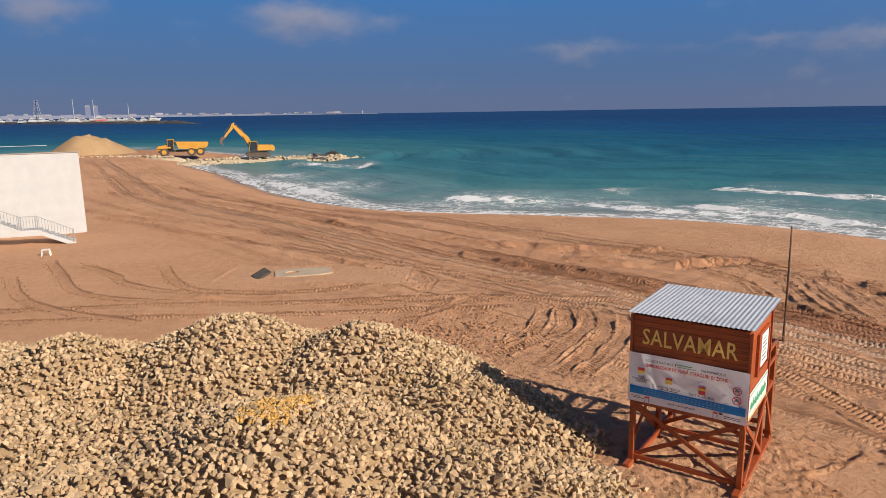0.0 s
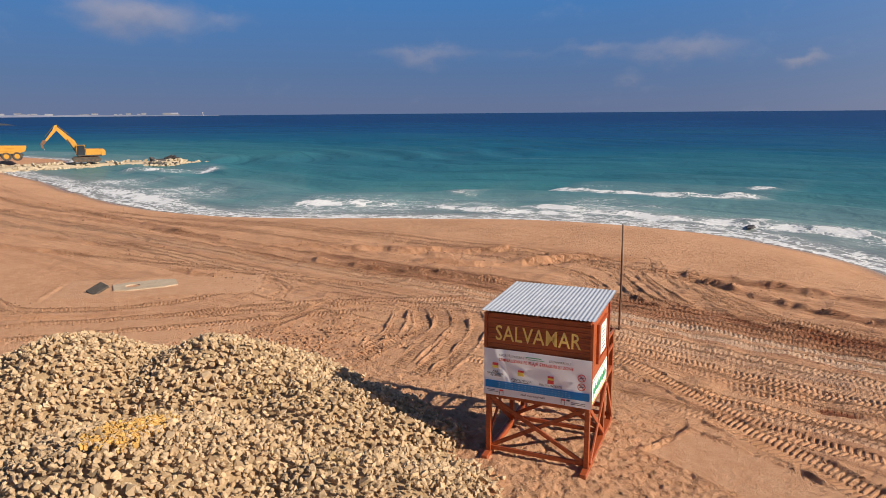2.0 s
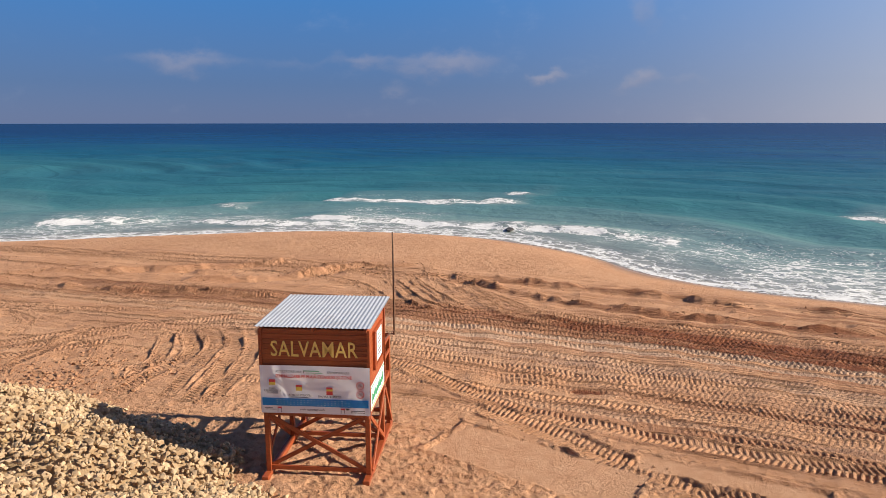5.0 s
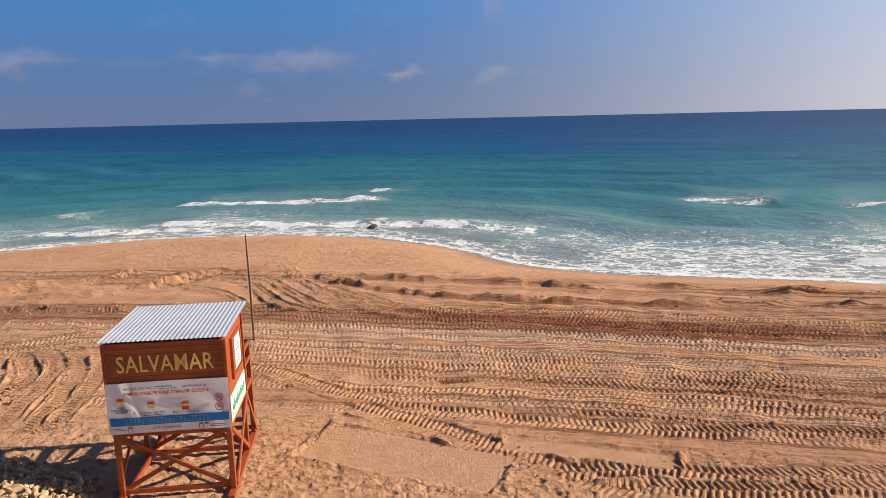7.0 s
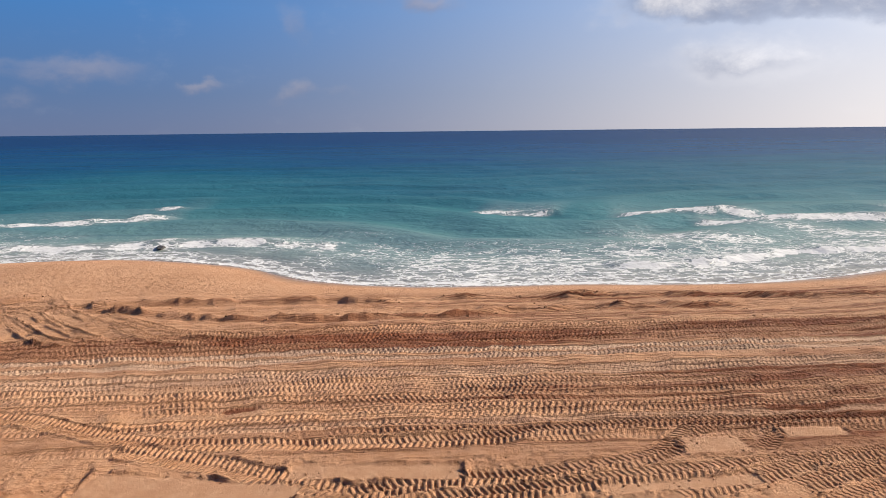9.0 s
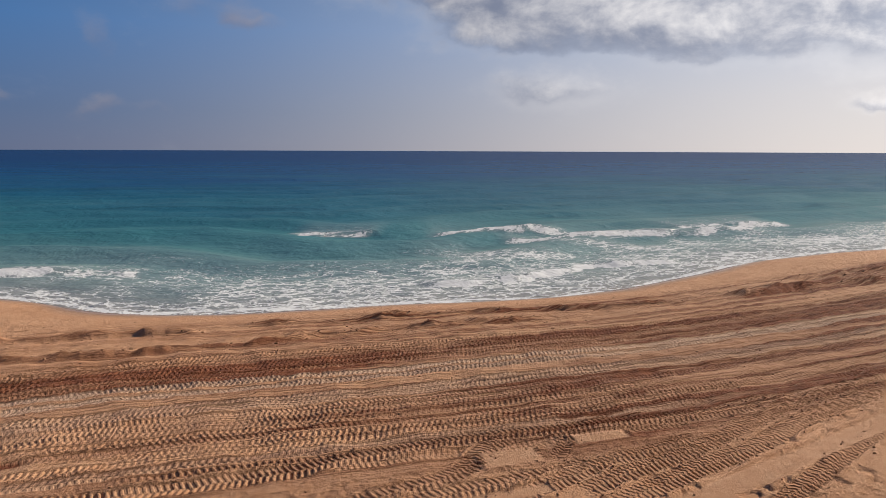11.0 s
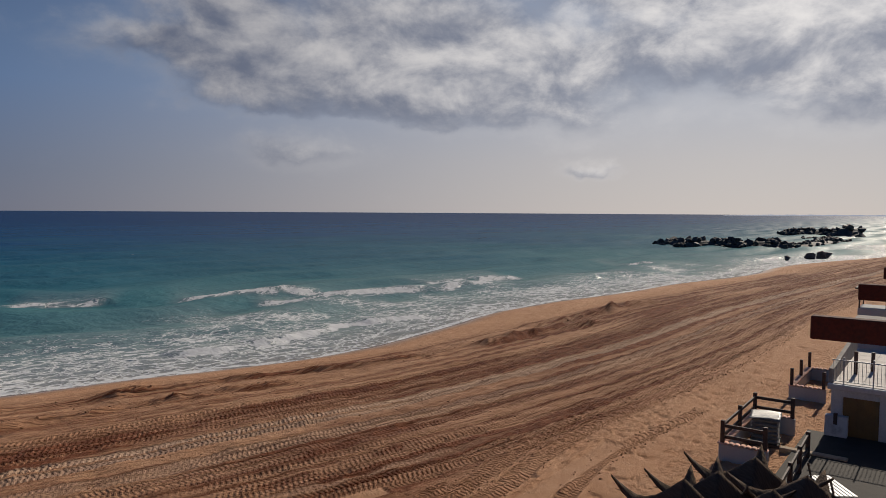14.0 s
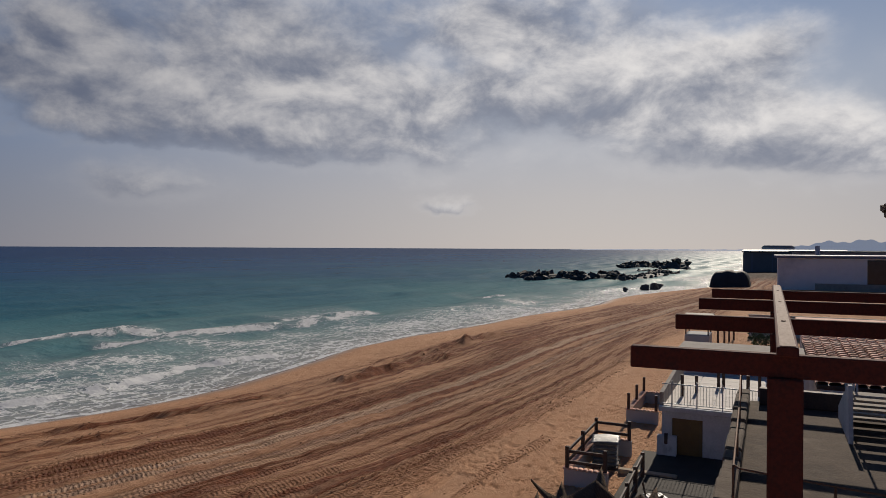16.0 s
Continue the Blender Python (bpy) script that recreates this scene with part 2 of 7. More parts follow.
def part(name, mesh, material, parent=None, label="", smooth=False):
    """Links one mesh as one object, under a thing or under a part."""
    me = mesh.data(name, smooth) if isinstance(mesh, Mesh) else mesh
    if not me.materials:
        me.materials.append(material)
    ob = new(name, me)
    if parent is not None:
        ob.parent = parent
    return tagged(ob, label)


def thing(name, m, label, category, group="", kind=""):
    ob = new(name)
    ob.empty_display_size = 0.2
    ob.matrix_world = m
    return tagged(ob, label, category, group, kind)


def solid(name, mesh, material, label, category, group="", kind="", m=None, smooth=False):
    """A thing that is one mesh."""
    ob = part(name, mesh, material, None, "", smooth)
    if m is not None:
        ob.matrix_world = m
    return tagged(ob, label, category, group, kind)


# ---------------------------------------------------------------- materials
def surface(name, c1, c2, scale=3.0, rough=0.7, bump=0.3, dist=0.01, fine=8.0, metal=0.0, stain=None, stain_scale=0.7, stain_at=(0.55, 0.75), vary=0.0, grain=None, island=False):
    """A worn surface: two colours mixed at two scales, stains, fine relief. grain: stretch of the pattern along x, y, z."""
    mt = bpy.data.materials.new(name)
    mt.use_nodes = True
    n = Nodes(mt.node_tree)
    vec = n.add("ShaderNodeTexCoord").outputs["Object"]
    if grain:
        mp = n.add("ShaderNodeMapping")
        n.put(mp.inputs["Vector"], vec)
        mp.inputs["Scale"].default_value = grain
        vec = mp.outputs[0]
    a = n.noise(vec, scale, 5.0, 0.6)
    b = n.noise(vec, scale * fine, 4.0, 0.6)
    col = n.mix(n.step(n.math("ADD", n.math("MULTIPLY", a, 0.65), n.math("MULTIPLY", b, 0.35)), 0.32, 0.68), c1, c2)
    if stain:
        col = n.mix(n.math("MULTIPLY", n.step(n.noise(vec, stain_scale, 6.0, 0.65), *stain_at), 0.75), col, stain)
    if vary:
        rnd = n.add("ShaderNodeNewGeometry").outputs["Random Per Island"] if island else n.add("ShaderNodeObjectInfo").outputs["Random"]
        hsv = n.add("ShaderNodeHueSaturation")
        n.put(hsv.inputs["Value"], n.math("ADD", 1.0 - vary, n.math("MULTIPLY", rnd, 2 * vary)))
        n.put(hsv.inputs["Color"], col)
        col = hsv.outputs[0]
    bs = n.add("ShaderNodeBsdfPrincipled")
    n.put(bs.inputs["Base Color"], col)
    n.put(bs.inputs["Roughness"], n.math("ADD", rough - 0.08, n.math("MULTIPLY", b, 0.16), clamp=True))
    bs.inputs["Metallic"].default_value = metal
    if bump:
        n.put(bs.inputs["Normal"], n.bump(n.math("ADD", a, n.math("MULTIPLY", b, 0.5)), bump, dist))
    out = n.add("ShaderNodeOutputMaterial")
    n.put(out.inputs[0], bs.outputs[0])
    return mt


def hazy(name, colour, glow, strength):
    """Distant land with its bright haze painted in as emission."""
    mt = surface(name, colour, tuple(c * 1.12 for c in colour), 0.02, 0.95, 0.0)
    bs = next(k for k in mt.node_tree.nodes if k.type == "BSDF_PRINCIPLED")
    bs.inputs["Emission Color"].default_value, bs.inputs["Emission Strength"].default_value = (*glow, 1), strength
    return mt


def sand_material():
    mt = bpy.data.materials.new("sand")
    mt.use_nodes = True
    n = Nodes(mt.node_tree)
    p = n.pos()
    a = n.noise(p, 0.16, 6.0, 0.6, 0.4)
    b = n.noise(p, 2.2, 5.0, 0.62)
    c = n.noise(p, 28.0, 3.0, 0.6)
    way, across = n.attr("way"), n.attr("across")
    streak = n.noise(n.join(n.math("MULTIPLY", way, 0.05), n.math("MULTIPLY", across, 1.35), 0.0), 1.0, 5.0, 0.62, 0.15)
    # tread marks pressed side by side along the haul road
    bars = n.step(n.math("PINGPONG", n.math("ADD", n.attr("phase"), 0.5), 0.5), 0.32, 0.17)
    lugs = n.math("MULTIPLY", bars, n.attr("tread"))
    dry = n.mix(n.step(a, 0.35, 0.65), (0.640, 0.345, 0.190), (0.560, 0.288, 0.150))
    dry = n.mix(n.step(b, 0.35, 0.75), dry, (0.655, 0.372, 0.216))
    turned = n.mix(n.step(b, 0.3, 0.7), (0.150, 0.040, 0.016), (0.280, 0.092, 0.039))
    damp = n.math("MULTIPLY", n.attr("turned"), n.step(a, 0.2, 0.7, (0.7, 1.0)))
    # dark streaks: damp sand, with the shading of rut sides painted in
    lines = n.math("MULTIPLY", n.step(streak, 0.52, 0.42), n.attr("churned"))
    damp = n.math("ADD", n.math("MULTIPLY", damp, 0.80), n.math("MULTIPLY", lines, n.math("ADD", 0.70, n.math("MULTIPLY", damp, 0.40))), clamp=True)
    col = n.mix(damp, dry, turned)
    # pale streaks paint highlights on the ridges between the ruts
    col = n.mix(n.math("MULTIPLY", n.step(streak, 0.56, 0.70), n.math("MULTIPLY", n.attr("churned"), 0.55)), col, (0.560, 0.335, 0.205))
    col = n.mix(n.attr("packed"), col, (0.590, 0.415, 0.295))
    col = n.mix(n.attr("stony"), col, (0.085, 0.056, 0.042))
    col = n.mix(n.attr("wet"), col, (0.24, 0.150, 0.09))
    col = n.mix(n.math("MULTIPLY", c, 0.16), col, (0.30, 0.19, 0.11))
    bs = n.add("ShaderNodeBsdfPrincipled")
    n.put(bs.inputs["Base Color"], col)
    n.put(bs.inputs["Roughness"], n.math("SUBTRACT", 0.95, n.math("MULTIPLY", n.attr("wet"), 0.85)))
    bs.inputs["Specular IOR Level"].default_value = 0.25
    h = n.math("ADD", n.math("MULTIPLY", n.noise(p, 6.5, 7.0, 0.74), 1.0), n.math("MULTIPLY", c, 0.30))
    h = n.math("ADD", h, n.math("MULTIPLY", n.step(n.voronoi(n.vector("ADD", p, n.vector("SCALE", n.join(b, c, a), 0.45)), 4.4), 0.42, 0.10), n.math("MULTIPLY", n.attr("trod"), -1.1)))
    h = n.math("ADD", h, n.math("MULTIPLY", lugs, 0.8))
    h = n.math("ADD", h, n.math("MULTIPLY", n.step(streak, 0.40, 0.60), n.math("MULTIPLY", n.attr("churned"), 2.2)))
    n.put(bs.inputs["Normal"], n.bump(n.math("MULTIPLY", h, n.math("SUBTRACT", 1.0, n.attr("wet"))), 0.9, 0.10))
    out = n.add("ShaderNodeOutputMaterial")
    n.put(out.inputs[0], bs.outputs[0])
    return mt


def sea_material():
    mt = bpy.data.materials.new("sea_water")
    mt.use_nodes = True
    n = Nodes(mt.node_tree)
    p = n.pos()
    off = n.attr("offshore")
    t = n.math("POWER", n.math("DIVIDE", n.math("MAXIMUM", n.math("ADD", off, n.math("MULTIPLY", n.math("SUBTRACT", n.noise(p, 0.012, 3.0), 0.5), n.math("MULTIPLY", off, 1.5))), 0.0), 600.0, clamp=True), 0.5)
    col = n.ramp(t, [(0.0, (0.26, 0.22, 0.175)), (0.06, (0.20, 0.225, 0.205)), (0.13, (0.115, 0.240, 0.232)), (0.24, (0.044, 0.180, 0.196)),
                     (0.40, (0.010, 0.104, 0.170)), (0.60, (0.001, 0.060, 0.165)), (1.0, (0.0005, 0.038, 0.138))])
    # shading of wind-wave backs painted as dark and pale streaks, longer further out
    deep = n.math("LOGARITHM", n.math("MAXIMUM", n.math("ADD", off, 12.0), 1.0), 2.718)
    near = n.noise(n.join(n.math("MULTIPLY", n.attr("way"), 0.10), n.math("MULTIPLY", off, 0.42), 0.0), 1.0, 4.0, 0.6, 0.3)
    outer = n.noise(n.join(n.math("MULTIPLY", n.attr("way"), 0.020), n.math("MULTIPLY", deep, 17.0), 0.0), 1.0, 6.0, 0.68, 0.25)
    wave_shade = n.math("ADD", n.math("MULTIPLY", near, 0.4), n.math("MULTIPLY", outer, 0.6))
    col = n.mix(n.step(wave_shade, 0.52, 0.36, (0.0, n.math("ADD", 0.42, n.math("MULTIPLY", t, 0.3)))), col, n.mix(t, (0.018, 0.110, 0.125), (0.001, 0.020, 0.058)))
    col = n.mix(n.step(wave_shade, 0.54, 0.72, (0.0, 0.45)), col, n.mix(t, (0.13, 0.27, 0.26), (0.010, 0.072, 0.175)))
    # lacy foam
    nt = n.add("ShaderNodeTexNoise")
    n.put(nt.inputs["Vector"], p), n.put(nt.inputs["Scale"], 0.9)
    sheet = n.join(n.math("MULTIPLY", n.attr("way"), 0.42), off, 0.0)
    warp = n.vector("ADD", sheet, n.vector("SCALE", nt.outputs["Color"], 1.7))
    cell = n.voronoi(warp, 0.95, "DISTANCE_TO_EDGE")
    cell2 = n.voronoi(warp, 2.9, "DISTANCE_TO_EDGE")
    lace = n.math("ADD", n.math("MULTIPLY", n.step(cell, 0.22, 0.0), 0.62), n.math("MULTIPLY", n.step(cell2, 0.20, 0.0), 0.38))
    mass = n.math("ADD", n.math("MULTIPLY", lace, 0.55), n.math("MULTIPLY", n.noise(sheet, 0.50, 6.0, 0.62), 0.62))
    density = n.attr("foam")
    foam = n.math("MULTIPLY", n.step(mass, n.math("SUBTRACT", 0.97, n.math("MULTIPLY", density, 0.88)), n.math("SUBTRACT", 1.34, n.math("MULTIPLY", density, 0.88))), n.step(density, 0.02, 0.12))
    caps = n.math("MULTIPLY", n.step(n.noise(p, 0.11, 5.0, 0.72), 0.735, 0.765), n.step(off, 15.0, 40.0))
    foam = n.math("MAXIMUM", foam, n.math("MULTIPLY", caps, 0.6))
    col = n.mix(n.math("MULTIPLY", density, 0.64, clamp=True), col, (0.46, 0.465, 0.445))
    col = n.mix(foam, col, (0.74, 0.745, 0.74))
    rip = n.math("ADD", n.math("MULTIPLY", n.noise(p, 0.35, 4.0, 0.6, 0.3), 1.0), n.math("MULTIPLY", n.noise(p, 1.3, 3.0, 0.55), 0.25))
    big = n.noise(n.join(n.math("MULTIPLY", n.split(p)[0], 1.0), n.math("MULTIPLY", n.split(p)[1], 0.7), 0.0), 0.055, 4.0, 0.6)
    relief = n.bump(n.math("ADD", n.math("ADD", rip, n.math("MULTIPLY", big, 2.2)), n.math("MULTIPLY", foam, 0.12)), 0.55, 0.5)
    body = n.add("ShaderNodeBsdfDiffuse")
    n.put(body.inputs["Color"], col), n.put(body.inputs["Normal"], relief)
    gloss = n.add("ShaderNodeBsdfGlossy")
    n.put(gloss.inputs["Roughness"], 0.22), n.put(gloss.inputs["Normal"], relief)
    fr = n.add("ShaderNodeFresnel")
    n.put(fr.inputs["IOR"], 1.33), n.put(fr.inputs["Normal"], relief)
    share = n.math("MULTIPLY", n.math("MINIMUM", fr.outputs[0], 0.205), n.math("SUBTRACT", 1.0, n.math("MULTIPLY", foam, 0.9)))
    both = n.add("ShaderNodeMixShader")
    n.put(both.inputs[0], share), n.put(both.inputs[1], body.outputs[0]), n.put(both.inputs[2], gloss.outputs[0])
    out = n.add("ShaderNodeOutputMaterial")
    n.put(out.inputs[0], both.outputs[0])
    return mt


SAND, SEA = sand_material(), sea_material()
WOOD_RED = surface("red_stained_wood", (0.27, 0.052, 0.016), (0.40, 0.095, 0.028), 5.0, 0.45, 0.25, 0.004, 7.0, grain=(1.0, 6.0, 6.0), stain=(0.13, 0.028, 0.012))
WOOD_PANEL = surface("red_stained_boards", (0.30, 0.060, 0.018), (0.42, 0.105, 0.030), 4.0, 0.42, 0.25, 0.004, 7.0, grain=(0.7, 5.0, 7.0), stain=(0.16, 0.034, 0.014), stain_scale=0.9, vary=0.12)
TIN = surface("galvanised_sheet", (0.60, 0.62, 0.64), (0.70, 0.71, 0.72), 1.5, 0.42, 0.12, 0.003, 9.0, metal=0.35, stain=(0.42, 0.41, 0.39))
YELLOW = surface("yellow_paint", (0.95, 0.70, 0.20), (0.90, 0.63, 0.16), 6.0, 0.6, 0.15, 0.002)
BANNER = surface("banner_vinyl", (0.84, 0.84, 0.86), (0.88, 0.88, 0.89), 0.9, 0.38, 0.5, 0.03, 3.0)
INK_BLUE = surface("printed_blue", (0.03, 0.30, 0.68), (0.04, 0.34, 0.72), 2.0, 0.4, 0.05, 0.002)
INK_RED = surface("printed_red", (0.52, 0.045, 0.05), (0.58, 0.06, 0.06), 3.0, 0.4, 0.0)
INK_DARK = surface("printed_dark", (0.05, 0.05, 0.07), (0.09, 0.09, 0.11), 3.0, 0.45, 0.0)
INK_YELLOW = surface("printed_yellow", (0.75, 0.58, 0.10), (0.72, 0.52, 0.08), 3.0, 0.4, 0.0)
INK_GREEN = surface("printed_green", (0.06, 0.33, 0.16), (0.08, 0.38, 0.2), 3.0, 0.4, 0.0)
INK_PALE = surface("printed_pale_blue", (0.35, 0.58, 0.78), (0.40, 0.62, 0.8), 3.0, 0.4, 0.0)
STONE = surface("quarry_stone", (0.42, 0.275, 0.145), (0.55, 0.405, 0.255), 2.5, 0.9, 0.6, 0.03, 6.0, stain=(0.40, 0.27, 0.11), stain_scale=0.35, stain_at=(0.60, 0.72), vary=0.26, island=True)
STONE_ONE = surface("quarry_stone_single", (0.42, 0.275, 0.145), (0.55, 0.405, 0.255), 2.5, 0.9, 0.6, 0.03, 6.0, stain=(0.40, 0.27, 0.11), stain_scale=0.6, stain_at=(0.60, 0.72), vary=0.30)
RUBBLE_BED = surface("stone_dust", (0.36, 0.24, 0.125), (0.47, 0.33, 0.19), 3.0, 0.95, 0.8, 0.06, 7.0)
WHITEWASH = surface("white_render", (0.47, 0.47, 0.475), (0.53, 0.53, 0.53), 1.2, 0.85, 0.25, 0.01, 9.0, stain=(0.55, 0.54, 0.53), stain_scale=0.5, stain_at=(0.60, 0.85))
WHITE_DIRTY = surface("weathered_white_render", (0.50, 0.51, 0.53), (0.64, 0.645, 0.66), 1.6, 0.85, 0.4, 0.01, 8.0, stain=(0.26, 0.25, 0.25), stain_scale=1.1, stain_at=(0.56, 0.76))
CONCRETE = surface("concrete", (0.30, 0.265, 0.23), (0.40, 0.36, 0.315), 1.5, 0.9, 0.4, 0.02, 8.0, stain=(0.20, 0.18, 0.16))
DARK_WOOD = surface("dark_brown_wood", (0.055, 0.035, 0.028), (0.10, 0.06, 0.045), 4.0, 0.7, 0.3, 0.006, 7.0, grain=(1, 5, 5))
# sunlight on the beam top is put into this paler wood colour
SUNLIT_WOOD = surface("sunlit_pergola_top", (0.22, 0.135, 0.095), (0.33, 0.22, 0.165), 4.0, 0.8, 0.3, 0.006, 7.0, grain=(1, 6, 6), stain=(0.12, 0.05, 0.035))
PERGOLA_WOOD = surface("pergola_wood", (0.060, 0.009, 0.005), (0.115, 0.018, 0.008), 4.0, 0.86, 0.3, 0.006, 7.0, grain=(1, 6, 6), stain=(0.04, 0.012, 0.01))
STEEL = surface("painted_steel", (0.42, 0.44, 0.46), (0.52, 0.53, 0.55), 4.0, 0.5, 0.1, 0.002, metal=0.5, stain=(0.20, 0.12, 0.08))
RUST = surface("rusty_steel", (0.13, 0.075, 0.05), (0.22, 0.12, 0.075), 8.0, 0.75, 0.3, 0.003, metal=0.3)
MACHINE = surface("machine_yellow", (0.52, 0.245, 0.028), (0.60, 0.30, 0.038), 0.9, 0.45, 0.1, 0.01, 6.0, stain=(0.36, 0.22, 0.10), stain_scale=0.8)
RUBBER = surface("dusty_rubber", (0.05, 0.045, 0.04), (0.11, 0.09, 0.07), 3.0, 0.85, 0.3, 0.02)
GLASS_DARK = surface("dark_window_glass", (0.02, 0.028, 0.035), (0.03, 0.04, 0.05), 1.0, 0.12, 0.0)
ROCK_DARK = surface("wet_dark_rock", (0.035, 0.033, 0.035), (0.09, 0.082, 0.078), 0.8, 0.75, 0.8, 0.1, 6.0, vary=0.3, island=True)
ROCK_PALE = surface("limestone_block", (0.38, 0.30, 0.20), (0.50, 0.41, 0.29), 0.8, 0.85, 0.6, 0.1, 6.0, stain=(0.40, 0.29, 0.17), stain_scale=0.25, vary=0.25, island=True)


# ---------------------------------------------------------------- the lie of the land
SEA_LEVEL = -1.25
SHORE = [(-900, 330), (-300, 160), (-140, 150), (-118, 164), (-104, 196), (-84, 203), (-44, 168), (-50.5, 146), (-34, 114.5), (-18.8, 85), (-9.4, 73.7),
         (0, 68), (11.3, 64.6), (20.4, 61.2), (27.8, 56.1), (33.04, 49.17), (35.44, 39.74), (34.53, 31.94), (34.95, 26.71), (37.74, 20.95), (41.43, 15.05),
         (45, 8.65), (49.79, 2.78), (57.5, -2.84), (66.8, -8.45), (75.4, -16.82), (84.8, -28.14), (93.3, -36.51), (106.5, -53.13), (123.7, -68.5), (134.9, -83.1), (160, -118), (196, -143), (240, -186), (320, -258), (520, -432), (1400, -1190)]
ROAD = [(-64, 140), (-52, 118), (-40, 96), (-29, 77), (-15, 60), (0, 42.5), (8, 33.5), (15, 26), (21.14, 17.64), (26.71, 9.33), (32.3, 1.52), (38.88, -6.35), (48.36, -16.37),
        (65.5, -32.31), (93.9, -62.9), (133.7, -105.1), (200.6, -165.7)]


def lattice(ix, iy, seed):
    h = (ix.astype(np.int64) * 374761393 + iy.astype(np.int64) * 668265263 + seed * 974634777) & 0x7FFFFFFF
    h = ((h ^ (h >> 13)) * 1274126177) & 0x7FFFFFFF
    return ((h ^ (h >> 16)) & 0xFFFF) / 65535.0


def value_noise(x, y, seed=0):
    ix, iy = np.floor(x), np.floor(y)
    fx, fy = x - ix, y - iy
    fx, fy = fx * fx * (3 - 2 * fx), fy * fy * (3 - 2 * fy)
    a, b = lattice(ix, iy, seed), lattice(ix + 1, iy, seed)
    c, d = lattice(ix, iy + 1, seed), lattice(ix + 1, iy + 1, seed)
    return (a + (b - a) * fx) * (1 - fy) + (c + (d - c) * fx) * fy - 0.5


def fbm(x, y, size, octaves=4, seed=0, gain=0.5):
    total, amp = np.zeros_like(x), 1.0
    for k in range(octaves):
        total += amp * value_noise(x / size + 17.3 * k, y / size - 9.1 * k, seed + k)
        size, amp = size / 2.03, amp * gain
    return total


def smooth(v, lo, hi):
    t = np.clip((v - lo) / (hi - lo), 0, 1)
    return t * t * (3 - 2 * t)


def rounded(pts, per=6):
    """A smooth line through the given points."""
    p = [Vector(q) for q in pts]
    p = [2 * p[0] - p[1]] + p + [2 * p[-1] - p[-2]]
    out = []
    for i in range(1, len(p) - 2):
        a, b, c, d = p[i - 1:i + 3]
        for j in range(per):
            t = j / per
            out.append(0.5 * (2 * b + (c - a) * t + (2 * a - 5 * b + 4 * c - d) * t * t + (3 * b - a - 3 * c + d) * t ** 3))
    return out + [p[-2]]


def along(x, y, line):
    """Distance to a line, way along it, and the signed side (positive to its right)."""
    best = np.full(x.shape, 1e18)
    way, side = np.zeros_like(x), np.zeros_like(x)
    s0 = 0.0
    for a, b in zip(line[:-1], line[1:]):
        dx, dy = b[0] - a[0], b[1] - a[1]
        ln = math.hypot(dx, dy)
        t = np.clip(((x - a[0]) * dx + (y - a[1]) * dy) / (ln * ln), 0, 1)
        ex, ey = x - a[0] - t * dx, y - a[1] - t * dy
        d2 = ex * ex + ey * ey
        near = d2 < best
        best = np.where(near, d2, best)
        way = np.where(near, s0 + t * ln, way)
        side = np.where(near, np.where(ey * dx - ex * dy < 0, 1.0, -1.0), side)
        s0 += ln
    return np.sqrt(best), way, side


SHORE_LINE = rounded(SHORE, 4)
ROAD_LINE = rounded(ROAD, 4)

# heaps of quarry stone: x, y, height, foot radius
HEAPS = [(-7.4, 21.2, 2.35, 5.4), (-12.0, 20.6, 2.0, 4.6), (-3.2, 20.4, 2.25, 4.8), (-0.6, 18.0, 1.45, 3.9), (-13.0, 15.5, 1.7, 7.0), (-4.6, 14.6, 2.1, 6.2), (-0.6, 13.6, 1.45, 4.2),
         (-17.5, 20.5, 1.25, 6.0), (-9.0, 11.0, 1.9, 6.5), (-20.0, 13.0, 1.5, 7.0)]


def heap_height(x, y):
    z = np.full(x.shape, -1.0)
    for hx, hy, h, r in HEAPS:
        q = np.hypot(x - hx, y - hy) / r
        z = np.maximum(z, h * (1.18 - 1.18 * np.sqrt(q * q + 0.028)) * np.where(q < 1.3, 1, 0) - np.where(q < 1.3, 0, 1))
    return z + 0.22 * fbm(x, y, 1.7, 3, 71)


# single wheel tracks that leave the haul road: points, width, depth
TRACKS_EAST_ONE = [
    ([(9.6, 23), (10.4, 20.9), (10.8, 18.4), (11.3, 16.3), (12, 14.8), (12.8, 13.5), (14.1, 11.2), (15.6, 9.1), (17.6, 6.9), (19.3, 5), (20.5, 3.4), (21.6, 1.5), (22.7, -0.3), (24.1, -2.8), (26.4, -5.8), (31, -11.2), (40, -21)], 0.72, 0.11),
    ([(10.5, 17.2), (10.85, 15.5), (11.2, 13.9), (11.4, 12.2), (11.7, 10.2), (12, 8.7), (12.6, 7.2)], 0.85, 0.13),
    ([(11.4, 10.2), (12.3, 9.2), (13.6, 8.1), (14.7, 6.5), (16.1, 5.1), (17.5, 4), (19.5, 3.6), (20.8, 3)], 0.75, 0.10),
    ([(12.2, 8.4), (13.2, 7.2), (14.5, 5.7), (16.1, 4.1), (17.4, 2.6), (18.5, 1.3), (19.8, 0.4)], 0.75, 0.10),
    ([(15, 3.2), (16.1, 2.5), (17.9, 1.3), (19.3, 0.3), (20.9, -1.2), (22.4, -2.5)], 0.7, 0.10),
]
